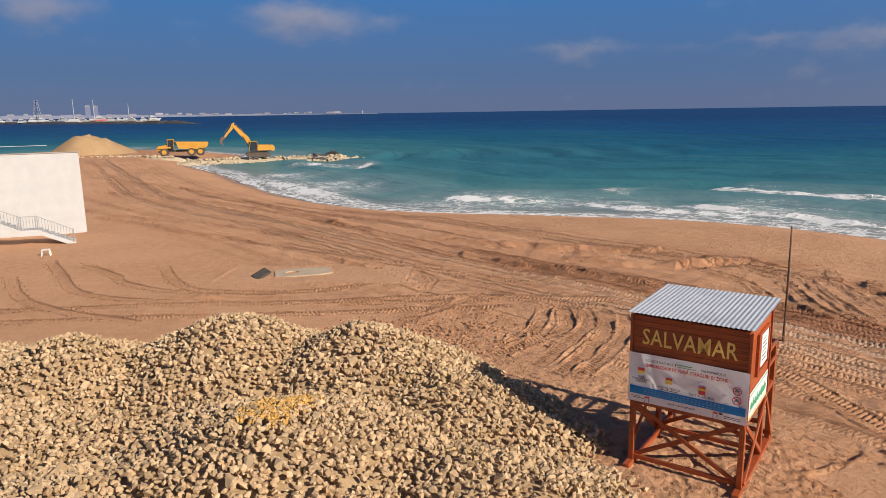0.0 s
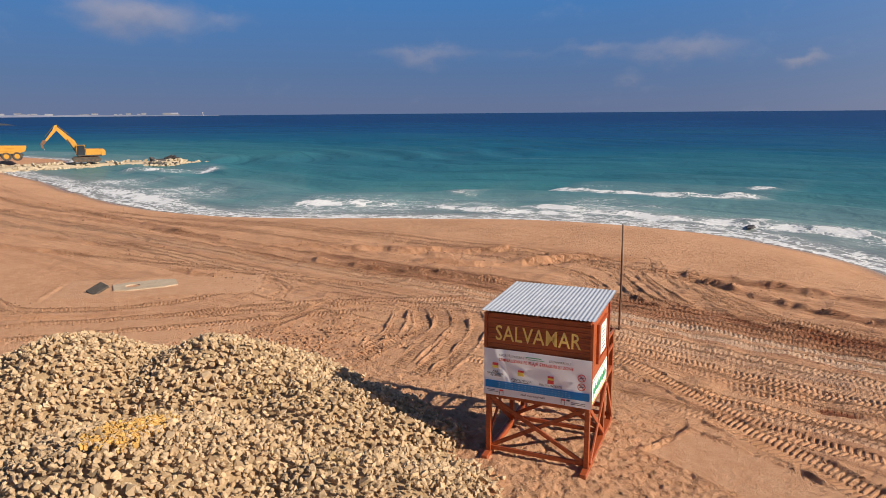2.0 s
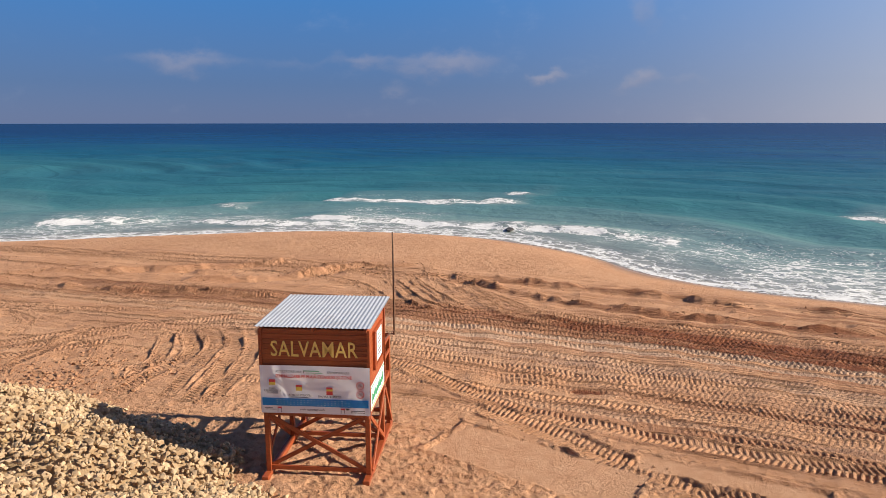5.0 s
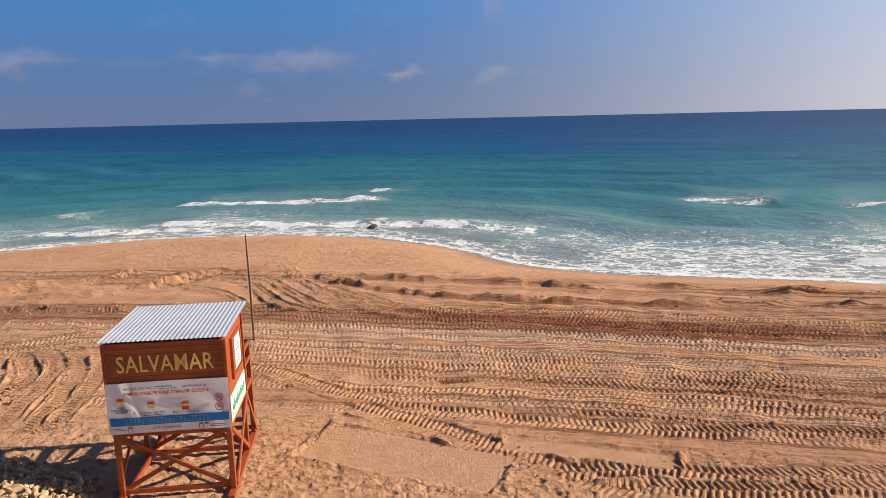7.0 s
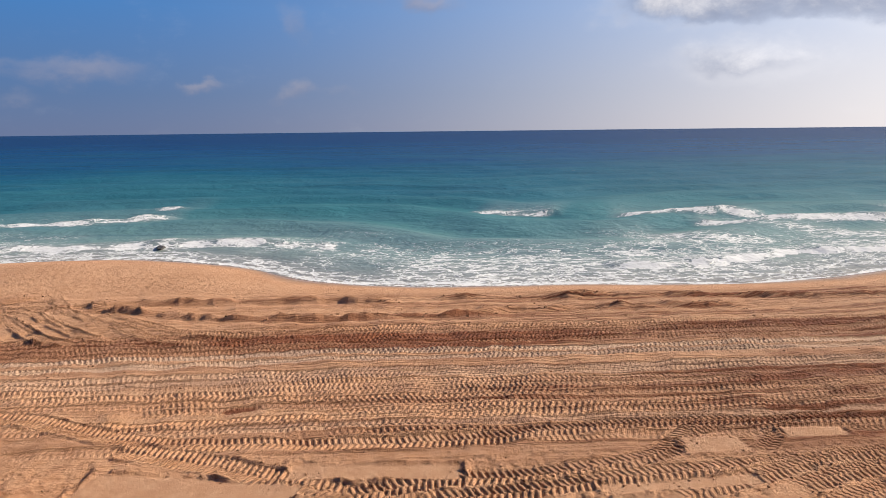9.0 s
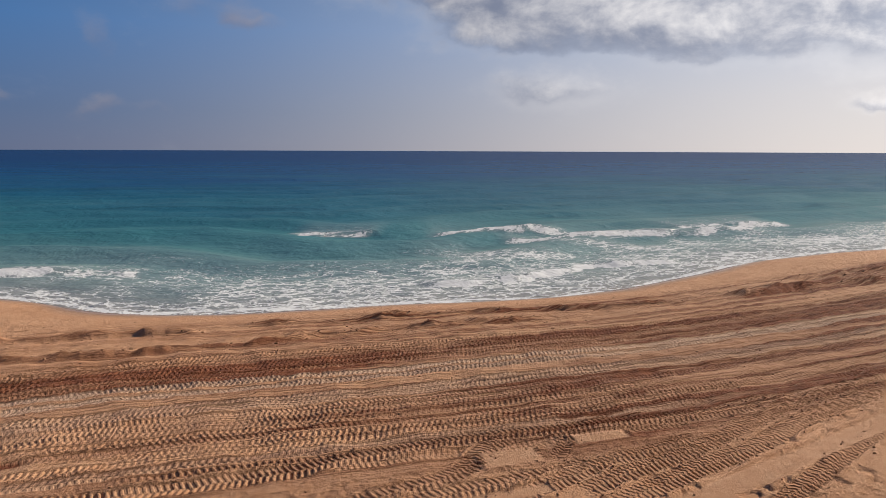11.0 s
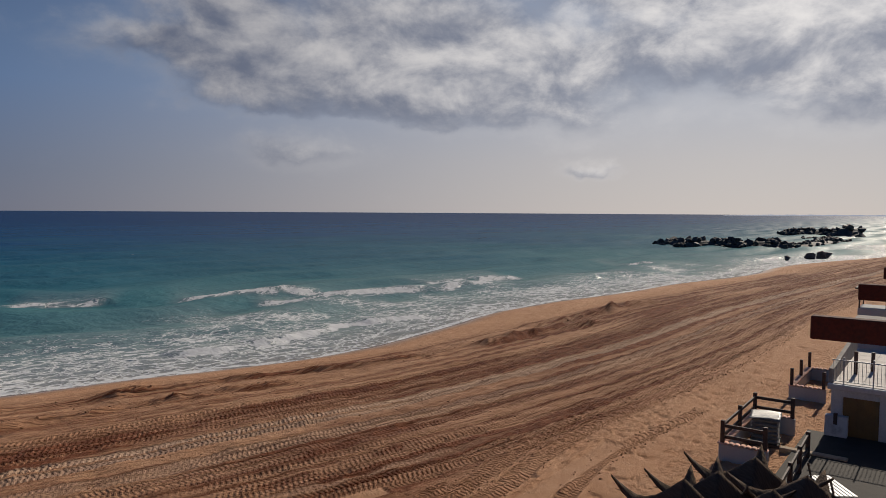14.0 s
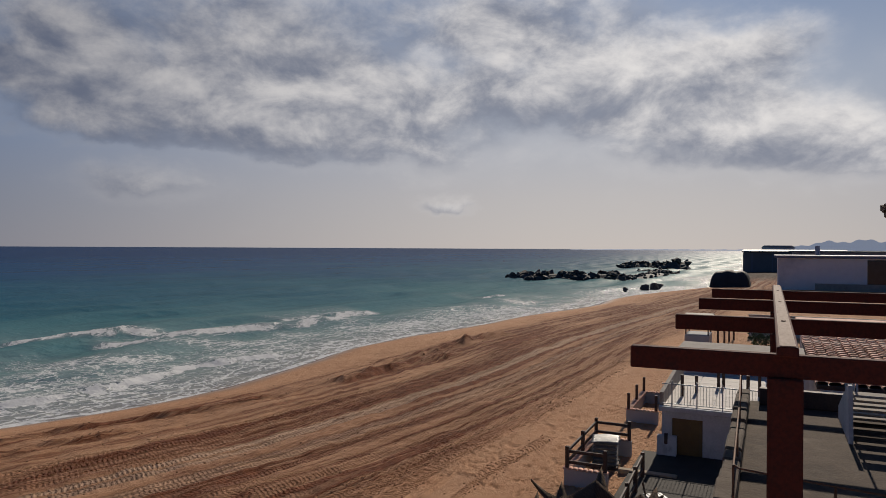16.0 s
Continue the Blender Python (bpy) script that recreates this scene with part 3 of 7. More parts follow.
TRACKS_EAST_TWO = [
    ([(16, 0.6), (17.5, -0.5), (19.9, -2.2), (21.7, -3.8), (25.2, -6.2), (29.8, -10.3), (38, -18.6), (48, -28)], 0.8, 0.11),
    ([(17, 0.9), (18.6, -0.1), (20.8, -1.9), (22.7, -3.3), (26, -5.6), (30.4, -9.4), (38.6, -17.6)], 0.7, 0.09),
    ([(17.6, -3.4), (19.6, -4.8), (21.7, -6.1), (23.6, -7.4), (25.5, -9.1), (30, -14)], 0.6, 0.05),
    ([(20.4, 2.6), (18.7, 1.6)], 0.42, 0.07),
    ([(21.1, 1.4), (18.7, 1.7)], 0.55, 0.07),
]
TRACKS_EAST = TRACKS_EAST_ONE + TRACKS_EAST_TWO
TRACKS_NORTH_ONE = [
    ([(3.9, 30.2), (3.6, 28.6), (2.8, 26.5), (1.2, 24.4)], 0.55, 0.13),
    ([(4.6, 30), (4.5, 28.4), (4.1, 26.7), (2.3, 25), (0.6, 23.4)], 0.6, 0.11),
    ([(5.4, 29.8), (5.4, 28.4), (5, 26.8), (3.7, 24.7), (2.2, 22.4)], 0.6, 0.11),
    ([(6.2, 29.5), (6.2, 28.1), (5.8, 26.5), (4.6, 24.3), (2.7, 21.6)], 0.6, 0.11),
    ([(6.9, 29), (6.7, 27.6), (6.3, 25.9), (5.1, 23.8), (3.3, 21.3)], 0.6, 0.11),
    ([(-6, 31.2), (-2.9, 31.2), (-0.1, 31), (2.3, 31.4), (6.8, 29.2)], 0.6, 0.08),
]
TRACKS_NORTH_TWO = [
    ([(20.5, 37), (18.7, 32.9), (18.4, 30.2), (18.1, 27.2), (17.8, 24.7), (18.6, 22)], 0.6, 0.11),
    ([(21, 34), (19.6, 31.1), (19.1, 27.4), (19.1, 24.4), (20.4, 21)], 0.6, 0.11),
    ([(14, 40), (16.4, 35.4), (15.9, 31.8), (15.3, 28.9), (15.7, 26.6)], 0.65, 0.15),
    ([(15, 38.6), (17.6, 35.2), (17.2, 31.6), (16.6, 28.4), (16.9, 26)], 0.55, 0.15),
    ([(9, 41.5), (13, 37.5), (14.4, 33.5), (13.9, 29.6)], 0.6, 0.12),
]
TRACKS_NORTH = TRACKS_NORTH_ONE + TRACKS_NORTH_TWO
TRACKS_WEST_ONE = [
    ([(-30, 31.5), (-21, 31), (-13, 31.4), (-6.3, 31.6), (0, 32), (8, 30.6)], 0.6, 0.08),
    ([(-30, 29.6), (-20, 29.2), (-12, 29.4), (-4, 29.8), (3, 30.2)], 0.6, 0.08),
    ([(-22, 41), (-18.4, 37.9), (-17.2, 36.2), (-15, 34.6), (-13, 33.8), (-8, 33.2)], 0.6, 0.08),
    ([(-16.4, 40), (-15.1, 37.3), (-13.8, 35.3), (-12.3, 34), (-8.3, 33.5), (-5.1, 34.4), (-2.9, 36.2)], 0.6, 0.07),
    ([(-24, 38), (-21.5, 34.2), (-19.4, 32), (-16.4, 30), (-13, 28.5)], 0.6, 0.09),
    ([(-24, 42), (-21.1, 37.8), (-18.9, 34.6), (-16.1, 32.8), (-12.3, 31.8)], 0.6, 0.08),
]
TRACKS_WEST_TWO = [
    ([(-12, 47.2), (-7.9, 43.6), (-4, 40.2), (0.5, 36.6), (5, 33.4)], 0.65, 0.08),
    ([(-16, 49), (-10, 44.4), (-5, 40.8), (0, 37.8)], 0.6, 0.08),
    ([(-3.6, 33), (-2.6, 36), (-3.6, 38.6)], 0.5, 0.09),
    ([(-1.6, 32.8), (-1, 35.4), (-2.2, 38)], 0.5, 0.10),
    ([(-2.8, 27.4), (-1.7, 28.9), (-0.2, 30.5), (1.5, 33)], 0.55, 0.09),
]
TRACKS_WEST = TRACKS_WEST_ONE + TRACKS_WEST_TWO
TRACKS = TRACKS_EAST + TRACKS_NORTH + TRACKS_WEST
# long low banks of pushed-up sand: points, half width, height
BANKS_SOUTH_ONE = [
    ([(-2, 47.5), (3, 45.2), (9, 42.3), (14, 41.5)], 0.6, 0.24),
    ([(6, 40.2), (12, 37.5), (16, 38.6), (20, 36.8)], 0.7, 0.28),
    ([(-1.1, 43.7), (3.3, 39.1), (10.7, 32.7)], 0.45, 0.2),
    ([(17.5, 35.5), (21.52, 32.08), (22.99, 29.42), (27.37, 23.51), (28.99, 20.12)], 0.5, 0.30),
    ([(18.5, 33), (20, 30.9), (21.57, 25.4), (24.12, 20.78), (27.6, 16.59), (32.59, 10.71), (36.63, 3.89)], 0.45, 0.22),
    ([(30.76, 19.62), (33.96, 13.94), (38.14, 7.71), (41.39, 1.13), (44.47, -2.94)], 0.5, 0.24),
]
BANKS_SOUTH_TWO = [
    ([(45.95, -5.22), (48.76, -8.98), (54.51, -13.7)], 0.8, 0.30),
    ([(48.64, -7.47), (50.74, -11.29), (56.01, -17.58)], 0.7, 0.30),
    ([(52.75, -9.19), (56.51, -13.8), (62.2, -20.31)], 0.7, 0.30),
    ([(58.37, -16.41), (64.1, -21.72), (67.8, -26.43)], 0.8, 0.30),
    ([(10, 16.6), (9, 15.7), (7.7, 14.7)], 0.22, 0.12),
    ([(7.8, 14.6), (9.18, 12.97), (10.3, 11.42)], 0.20, 0.08),
]
BANKS_SOUTH = BANKS_SOUTH_ONE + BANKS_SOUTH_TWO
BANKS_NORTH_ONE = [
    ([(-7.9, 42), (-5, 39.2), (-3, 36.8)], 0.32, 0.13),
    ([(-14.5, 33), (-10, 32.4), (-7, 32.6)], 0.25, 0.12),
    ([(-40, 78), (-28, 64), (-18, 55), (-9, 48)], 0.5, 0.13),
    ([(-49.6, 100.2), (-36.2, 90), (-21.7, 75.6), (-10.5, 58), (-1.1, 43.7)], 0.6, 0.13),
    ([(-38.5, 80.9), (-26.5, 73.8), (-14, 61.7), (-3.5, 48)], 0.6, 0.13),
]
BANKS_NORTH_TWO = [
    ([(-30.2, 60.4), (-24.8, 56.7), (-18.7, 50.8), (-12.1, 46.8)], 0.5, 0.13),
    ([(-34, 66), (-27, 60), (-20, 56)], 0.6, 0.13),
    ([(2, 25.2), (3, 26.4)], 0.35, 0.13), ([(3.6, 24.2), (4.8, 25.6)], 0.35, 0.13), ([(0.2, 30.4), (0.9, 29.6)], 0.35, 0.25), ([(5.4, 27), (6.2, 27.2)], 0.3, 0.2),
    ([(2.7, 45.6), (4.4, 43.5)], 0.5, 0.30), ([(0.3, 47.4), (1.2, 46.2)], 0.5, 0.28), ([(7, 41.9), (9.8, 39.6)], 0.5, 0.28),
]
BANKS_NORTH = BANKS_NORTH_ONE + BANKS_NORTH_TWO
BANKS = BANKS_SOUTH + BANKS_NORTH


# wheel tracks side by side on the haul road: offset from its middle, dampness, pale dust, first and last metre
ROAD_TRACKS = [
    (-9.4, 0.3, 0.0, 95, 132), (-8.6, 0.3, 0.0, 90, 134), (-7.8, 0.2, 0.0, 80, 130), (-5.4, 0.5, 0.0, 66, 105), (-4.6, 0.6, 0.0, 60, 112),
    (-2.45, 0.35, 0.0, 142, 400), (-1.85, 0.9, 0.0, 114, 400), (-1.25, 0.9, 0.0, 95, 400), (-0.65, 0.9, 0.0, 118, 400), (-0.05, 0.9, 0.0, 118, 400),
    (0.55, 0.8, 0.0, -50, 400), (1.3, 0.0, 0.9, -50, 400), (1.95, 0.0, 0.85, -50, 400), (3.4, 0.0, 0.5, -50, 400), (4.0, 0.05, 0.45, 40, 400),
    (4.6, 0.1, 0.1, 100, 400), (5.2, 0.3, 0.1, 120, 400),
]


def road_tracks():
    """The measured tracks, and fainter ones pressed between them on the landward half of the road."""
    rng = random.Random(77)
    rows = [(5.8 + k * 0.6 + rng.uniform(-0.12, 0.12), rng.choice((0.0, 0.2, 0.5, 0.7)), rng.choice((0.0, 0.0, 0.3)), rng.choice((118, 126, 134, 142, 148)), rng.choice((165, 400, 400))) for k in range(7)]
    rows += [(rng.uniform(-6.5, 9.0), rng.choice((0.4, 0.7, 0.9)), 0.0, rng.uniform(176, 205), 400) for _ in range(16)]
    return rows[7:] + ROAD_TRACKS + rows[:7]


def sand_surface(x, y):
    """Height of the sand, and where it is turned over, packed or wet."""
    dist, _, side = along(x, y, SHORE_LINE)
    inland = dist * side
    inland = inland + 0.5 * fbm(x, y, 9.0, 3, 3) * smooth(inland, -6, 0)
    z = np.where(inland > 0, SEA_LEVEL - 0.12 + 1.37 * (1 - np.exp(-np.maximum(inland, 0) / 6.5)), SEA_LEVEL - 0.12 + np.maximum(0.10 * inland, -9.0))
    dry = smooth(inland, 2.5, 7.0)
    z = z + dry * (0.16 * fbm(x, y, 7.0, 3, 11))
    rdist, way, rside = along(x, y, ROAD_LINE)
    n = rdist * rside
    # the band narrows to both ends of the beach
    width = 0.62 + 0.38 * smooth(way, 60, 110) - 0.25 * smooth(way, 150, 210)
    q = n / width
    rough = dry * (1 - smooth(np.abs(q + 0.5), 9.5, 12.5))
    strip = dry * smooth(q, 11.0, 12.5) * (1 - smooth(q, 14.5, 16.5)) * smooth(way, 158, 164)
    trampled = dry * (1 - rough) * smooth(inland, 18, 26) * (1 - strip) * (0.12 + 0.88 * smooth(way, 126, 138))
    tex = fbm(x, y, 0.55, 3, 21)
    z = z + trampled * (-0.030 * smooth(fbm(x, y, 0.20, 2, 22), 0.04, 0.20) + 0.045 * fbm(x, y, 0.22, 3, 26, 0.6) + 0.04 * np.abs(tex) + 0.03 * fbm(x, y, 1.7, 2, 23)) - strip * 0.07 * smooth(fbm(x, y, 0.5, 2, 24), 0.26, 0.34) + rough * 0.11 * fbm(x, y, 0.9, 3, 29)
    # damp brown sand lies open in the middle of the haul road, and all over it further on
    open_band = smooth(n, -2.6, -1.5) * (1 - smooth(n, 0.4, 1.1)) * smooth(way, 95, 128)
    further = smooth(n, 2.5, 4.5) * smooth(way, 146, 168) * 0.8 + smooth(way, 160, 186) * 0.65
    turned = rough * np.clip((0.35 + 0.45 * smooth(way, 122, 142)) * open_band + further * (0.55 + 0.9 * fbm(way, n * 5.0, 14.0, 4, 31)) + 0.22 * smooth(fbm(way, n * 5.0, 14.0, 4, 31), -0.05, 0.35), 0, 1)
    packed, phase, tread = np.zeros_like(x), np.zeros_like(x), np.zeros_like(x)
    rng = random.Random(5)
    far = 1 - smooth(np.hypot(x, y), 34, 48)
    furrow = 0.5 - np.abs(fbm(way, n * 6.0, 7.0, 4, 33, 0.6))
    z = z + rough * (0.3 + 0.7 * smooth(way, 98, 126)) * 0.07 * (furrow - 0.35) * smooth(fbm(x, y, 6.0, 2, 35), -0.35, 0.25)
    level = z - 0.02
    far_off = smooth(np.hypot(x, y), 26, 60)
    # wheel tracks of the haul road, one pressed over the other
    ways = np.arange(-2.0, 520.0, 0.5)
    for k, (o, tone, pale, s0, s1) in enumerate(road_tracks()):
        amp, ph, wl, half = rng.uniform(0.03, 0.14), rng.uniform(0, 6.3), rng.uniform(10, 30), rng.uniform(0.26, 0.34)
        wander = np.interp(way, ways, amp * np.sin(ways / wl + ph) + 0.16 * fbm(ways, 0 * ways + k, 11.0, 2, 40 + k))
        pitch, slant = rng.uniform(0.17, 0.205), rng.choice((1, -1)) * rng.uniform(0.7, 1.4)
        depth = rng.uniform(0.04, 0.075)
        u = n - (o * np.where(o < 3, width, 1.0) + wander)
        sel = np.nonzero((np.abs(u) < half * 1.3 + 0.5) & (dry > 0))[0]
        au, w, fo = np.abs(u[sel]), way[sel], far_off[sel]
        xk, yk = x[sel], y[sel]
        live = smooth(w, s0, s0 + 6) * (1 - smooth(w, s1, s1 + 6)) * dry[sel] * smooth(fbm(w, 0 * w + k, 26.0, 2, 130 + k), -0.55, -0.45)
        on = (1 - smooth(au, half * 0.90, half * 1.06)) * live
        turn = w / pitch + slant * au + 0.5 * (u[sel] > 0)
        lug = smooth(np.abs((turn % 1.0) - 0.5) * 2, 0.42, 0.62)
        crisp = 0.5 + 0.6 * smooth(fbm(xk, yk, 3.0, 2, 60 + k), -0.3, 0.3)
        z[sel] = z[sel] * (1 - on) + on * (level[sel] - depth * (0.55 + 0.45 * smooth(w, 98, 126)) + 0.080 * lug * far[sel] * crisp)
        ridge = live * np.exp(-((au - half * 1.22) / (0.06 + 0.07 * fo)) ** 2) * smooth(fbm(xk, yk, 2.2, 2, 90 + k), -0.15, 0.3)
        z[sel] = np.maximum(z[sel], level[sel] - 0.02 + (0.05 + 0.03 * smooth(w, 98, 126)) * ridge)
        phase[sel] = np.where(on > 0.35, turn, phase[sel])
        tread[sel] = tread[sel] * (1 - on) + on * crisp * (1 - 0.75 * smooth(w, 180, 215))
        turned[sel] = turned[sel] * (1 - on * 0.55) + on * tone * 0.55 * (0.3 + 0.7 * smooth(w, 95, 125))
        packed[sel] = packed[sel] * (1 - on) + on * pale * (0.2 + 0.5 * smooth(w, 122, 142))
    for pts, wide, depth in TRACKS:
        line = rounded(pts, 5)
        xs, ys = [p[0] for p in line], [p[1] for p in line]
        sel = np.nonzero((x > min(xs) - 2) & (x < max(xs) + 2) & (y > min(ys) - 2) & (y < max(ys) + 2))[0]
        if not len(sel):
            continue
        d, s, sd = along(x[sel], y[sel], line)
        total = sum(math.dist(a, b) for a, b in zip(line[:-1], line[1:]))
        d = np.abs(d + 0.06 * fbm(s, s * 0, 1.3, 2, 7))
        ends = smooth(s, 0.05, 1.2) * (1 - smooth(s, total - 1.2, total - 0.05))
        on = (1 - smooth(d, wide * 0.45, wide * 0.55)) * ends
        turn = s / 0.18 + d * 1.5 + 0.5 * (sd > 0)
        lug = smooth(np.abs((turn % 1.0) - 0.5) * 2, 0.36, 0.56)
        phase[sel] = np.where(on > 0.35, turn, phase[sel])
        tread[sel] = tread[sel] * (1 - on) + on * 0.9
        z[sel] = z[sel] * (1 - 0.6 * on) + on * (0.6 * -0.06 - depth * 0.45 + 0.068 * lug * far[sel])
        z[sel] = np.maximum(z[sel], level[sel] - 0.03 + max(0.10, 1.2 * depth) * ends * np.exp(-((d - wide * 0.62) / 0.09) ** 2) * (0.6 + fbm(x[sel], y[sel], 0.9, 2, 13)))
        turned[sel] = turned[sel] * (1 - 0.6 * on) + on * 0.12
    for pts, half, high in BANKS:
        line = rounded(pts, 5)
        xs, ys = [p[0] for p in line], [p[1] for p in line]
        sel = np.nonzero((x > min(xs) - 3) & (x < max(xs) + 3) & (y > min(ys) - 3) & (y < max(ys) + 3))[0]
        if not len(sel):
            continue
        d, s, sd = along(x[sel], y[sel], line)
        total = sum(math.dist(a, b) for a, b in zip(line[:-1], line[1:]))
        ends = smooth(s, 0.0, 1.5) * (1 - smooth(s, total - 1.5, total))
        lump = np.clip(0.7 + 1.4 * fbm(x[sel], y[sel], 0.9 if half < 0.5 else 2.2, 2, 17), 0.05, 1.25)
        d = d * sd + 0.7 * half * fbm(x[sel], y[sel], 1.1, 3, 19)
        z[sel] += 1.1 * high * ends * lump * np.where(d > 0, np.exp(-(d / (0.28 * half)) ** 2), np.exp(-(d / (1.3 * half)) ** 2)) - 0.35 * high * ends * np.exp(-((d - 0.9 * half) / (0.5 * half)) ** 2)
        turned[sel] = np.maximum(turned[sel], ends * np.exp(-(d / (half * 1.1)) ** 2) * 0.4)
    # smooth hand-levelled patches of dry sand beside the tracks
    for cx, cy, ax, ay, turn in ((9.6, 13.1, 2.7, 1.0, -1.16), (18.9, 2.85, 0.85, 0.52, -0.94), (21.1, 0.6, 0.9, 0.34, -1.0), (13.0, 9.9, 2.2, 0.42, -1.04), (16.2, 3.1, 2.0, 0.28, -0.9),
                                 (21.4, -5.0, 5.5, 0.42, -0.70), (-7.2, 37.2, 5.0, 2.0, -0.10)):
        ux, uy = (x - cx) * math.cos(turn) + (y - cy) * math.sin(turn), -(x - cx) * math.sin(turn) + (y - cy) * math.cos(turn)
        edge = np.maximum(np.abs(ux) - ax, np.abs(uy) - ay) + 0.06 * fbm(x, y, 0.8, 2, 5)
        w = 1 - smooth(edge, -0.10, 0.02)
        z = z * (1 - w) + w * (-0.05 + 0.012 * tex) + 0.08 * np.exp(-((edge - 0.10) / 0.09) ** 2) * (0.6 + fbm(x, y, 0.9, 2, 6))
        turned = turned * (1 - w)
        packed, tread, rough, trampled = packed * (1 - w) + 0.12 * w, tread * (1 - w), rough * (1 - w), trampled * (1 - w)
    # damp smears where a blade has scraped the surface off
    for cx, cy, ax in ((25.3, 2.0, 1.5), (27.6, -0.1, 1.8), (25.0, -0.1, 1.2), (22.9, 1.4, 1.0), (22.7, 3.0, 1.3), (19.0, 9.6, 0.8), (14.2, 16.0, 0.7), (23.4, 0.4, 1.0), (30.5, -3.5, 2.0), (29.0, 1.5, 1.6)):
        ux, uy = (x - cx) * 0.66 - (y - cy) * 0.75, (x - cx) * 0.75 + (y - cy) * 0.66
        w = 1 - smooth(np.hypot(ux / ax, uy / 0.32) + 0.6 * fbm(x, y, 0.7, 3, 15), 0.6, 1.05)
        turned = np.maximum(turned, w)
        packed = packed * (1 - w)
        z = z - 0.03 * w
    # sand is also darker far off and towards the southern end
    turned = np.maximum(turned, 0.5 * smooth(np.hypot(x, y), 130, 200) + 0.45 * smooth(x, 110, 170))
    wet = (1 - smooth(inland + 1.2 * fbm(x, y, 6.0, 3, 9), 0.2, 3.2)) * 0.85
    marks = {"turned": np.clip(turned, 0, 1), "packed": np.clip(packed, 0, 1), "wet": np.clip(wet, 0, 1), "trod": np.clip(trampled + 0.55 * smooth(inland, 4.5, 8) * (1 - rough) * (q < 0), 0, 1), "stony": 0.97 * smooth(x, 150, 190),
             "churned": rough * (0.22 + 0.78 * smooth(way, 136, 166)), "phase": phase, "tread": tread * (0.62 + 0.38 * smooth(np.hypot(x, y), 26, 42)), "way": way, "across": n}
    return z, marks


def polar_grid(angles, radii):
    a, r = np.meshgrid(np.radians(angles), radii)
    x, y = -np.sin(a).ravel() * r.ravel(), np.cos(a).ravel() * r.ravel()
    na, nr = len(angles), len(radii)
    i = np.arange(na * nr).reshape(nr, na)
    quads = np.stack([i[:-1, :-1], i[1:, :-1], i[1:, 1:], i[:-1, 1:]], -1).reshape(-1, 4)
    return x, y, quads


def grid_mesh(name, x, y, z, quads, attributes, material):
    me = bpy.data.meshes.new(name)
    me.vertices.add(len(x))
    me.vertices.foreach_set("co", np.stack([x, y, z], 1).ravel())
    me.loops.add(quads.size)
    me.loops.foreach_set("vertex_index", quads.ravel())
    me.polygons.add(len(quads))
    me.polygons.foreach_set("loop_start", np.arange(0, quads.size, 4))
    me.polygons.foreach_set("use_smooth", np.ones(len(quads), dtype=bool))
    for key, values in attributes.items():
        me.attributes.new(key, "FLOAT", "POINT").data.foreach_set("value", values.astype(np.float32))
    me.update(calc_edges=True)
    me.materials.append(material)
    return new(name, me)


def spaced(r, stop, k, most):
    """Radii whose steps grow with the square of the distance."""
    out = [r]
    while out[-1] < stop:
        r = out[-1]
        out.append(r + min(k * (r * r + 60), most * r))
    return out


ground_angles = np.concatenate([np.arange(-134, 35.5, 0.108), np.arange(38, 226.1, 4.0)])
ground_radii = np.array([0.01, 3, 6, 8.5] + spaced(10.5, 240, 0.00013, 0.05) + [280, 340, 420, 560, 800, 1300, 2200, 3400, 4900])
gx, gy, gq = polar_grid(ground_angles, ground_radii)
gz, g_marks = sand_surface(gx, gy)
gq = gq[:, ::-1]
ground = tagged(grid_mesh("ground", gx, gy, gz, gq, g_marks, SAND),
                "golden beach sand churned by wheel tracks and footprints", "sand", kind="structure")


# ---------------------------------------------------------------- the sea
# rolling breakers: points along the crest, half width, height
BREAKERS_ONE = [
    ([(-29, 131.5), (-18, 129.5), (-9, 130)], 1.8, 0.5),
    ([(-29, 104), (-20, 96), (-11, 81)], 2.0, 0.4),
    ([(-1, 79), (8.6, 76.5), (13, 75)], 1.4, 0.45),
    ([(13.1, 73.6), (20.9, 66.2), (28.9, 62)], 1.2, 0.35),
    ([(18.5, 84), (23.2, 79)], 1.0, 0.4),
    ([(32, 84.5), (37, 77.5), (43.5, 71), (51.4, 63.5)], 1.7, 0.7),
    ([(24, 71), (31.4, 60.5), (38.9, 51), (44.2, 42), (47.2, 37)], 1.6, 0.45),
    ([(55, 76.5), (59, 70.5)], 1.1, 0.45),
]
BREAKERS_TWO = [
    ([(73.5, 41.5), (75, 36), (76.4, 29)], 1.0, 0.55),
    ([(77.5, 25.5), (80.8, 17.5), (84.8, 7)], 1.2, 0.55),
    ([(93.5, -2), (99.9, -10.5), (106.3, -19.5)], 1.4, 0.55),
    ([(74.5, 16), (79.5, 6), (84.8, -1.6), (94.7, -13.8)], 1.3, 0.45),
    ([(47.5, 16.2), (49, 12.4), (53.4, 8), (59.8, 3.6), (66.6, -3)], 1.1, 0.35),
    ([(126.2, -40.6), (131, -49)], 1.4, 0.4),
    ([(139, -71), (147, -82), (154.5, -94)], 1.4, 0.35),
]
BREAKERS = BREAKERS_ONE + BREAKERS_TWO
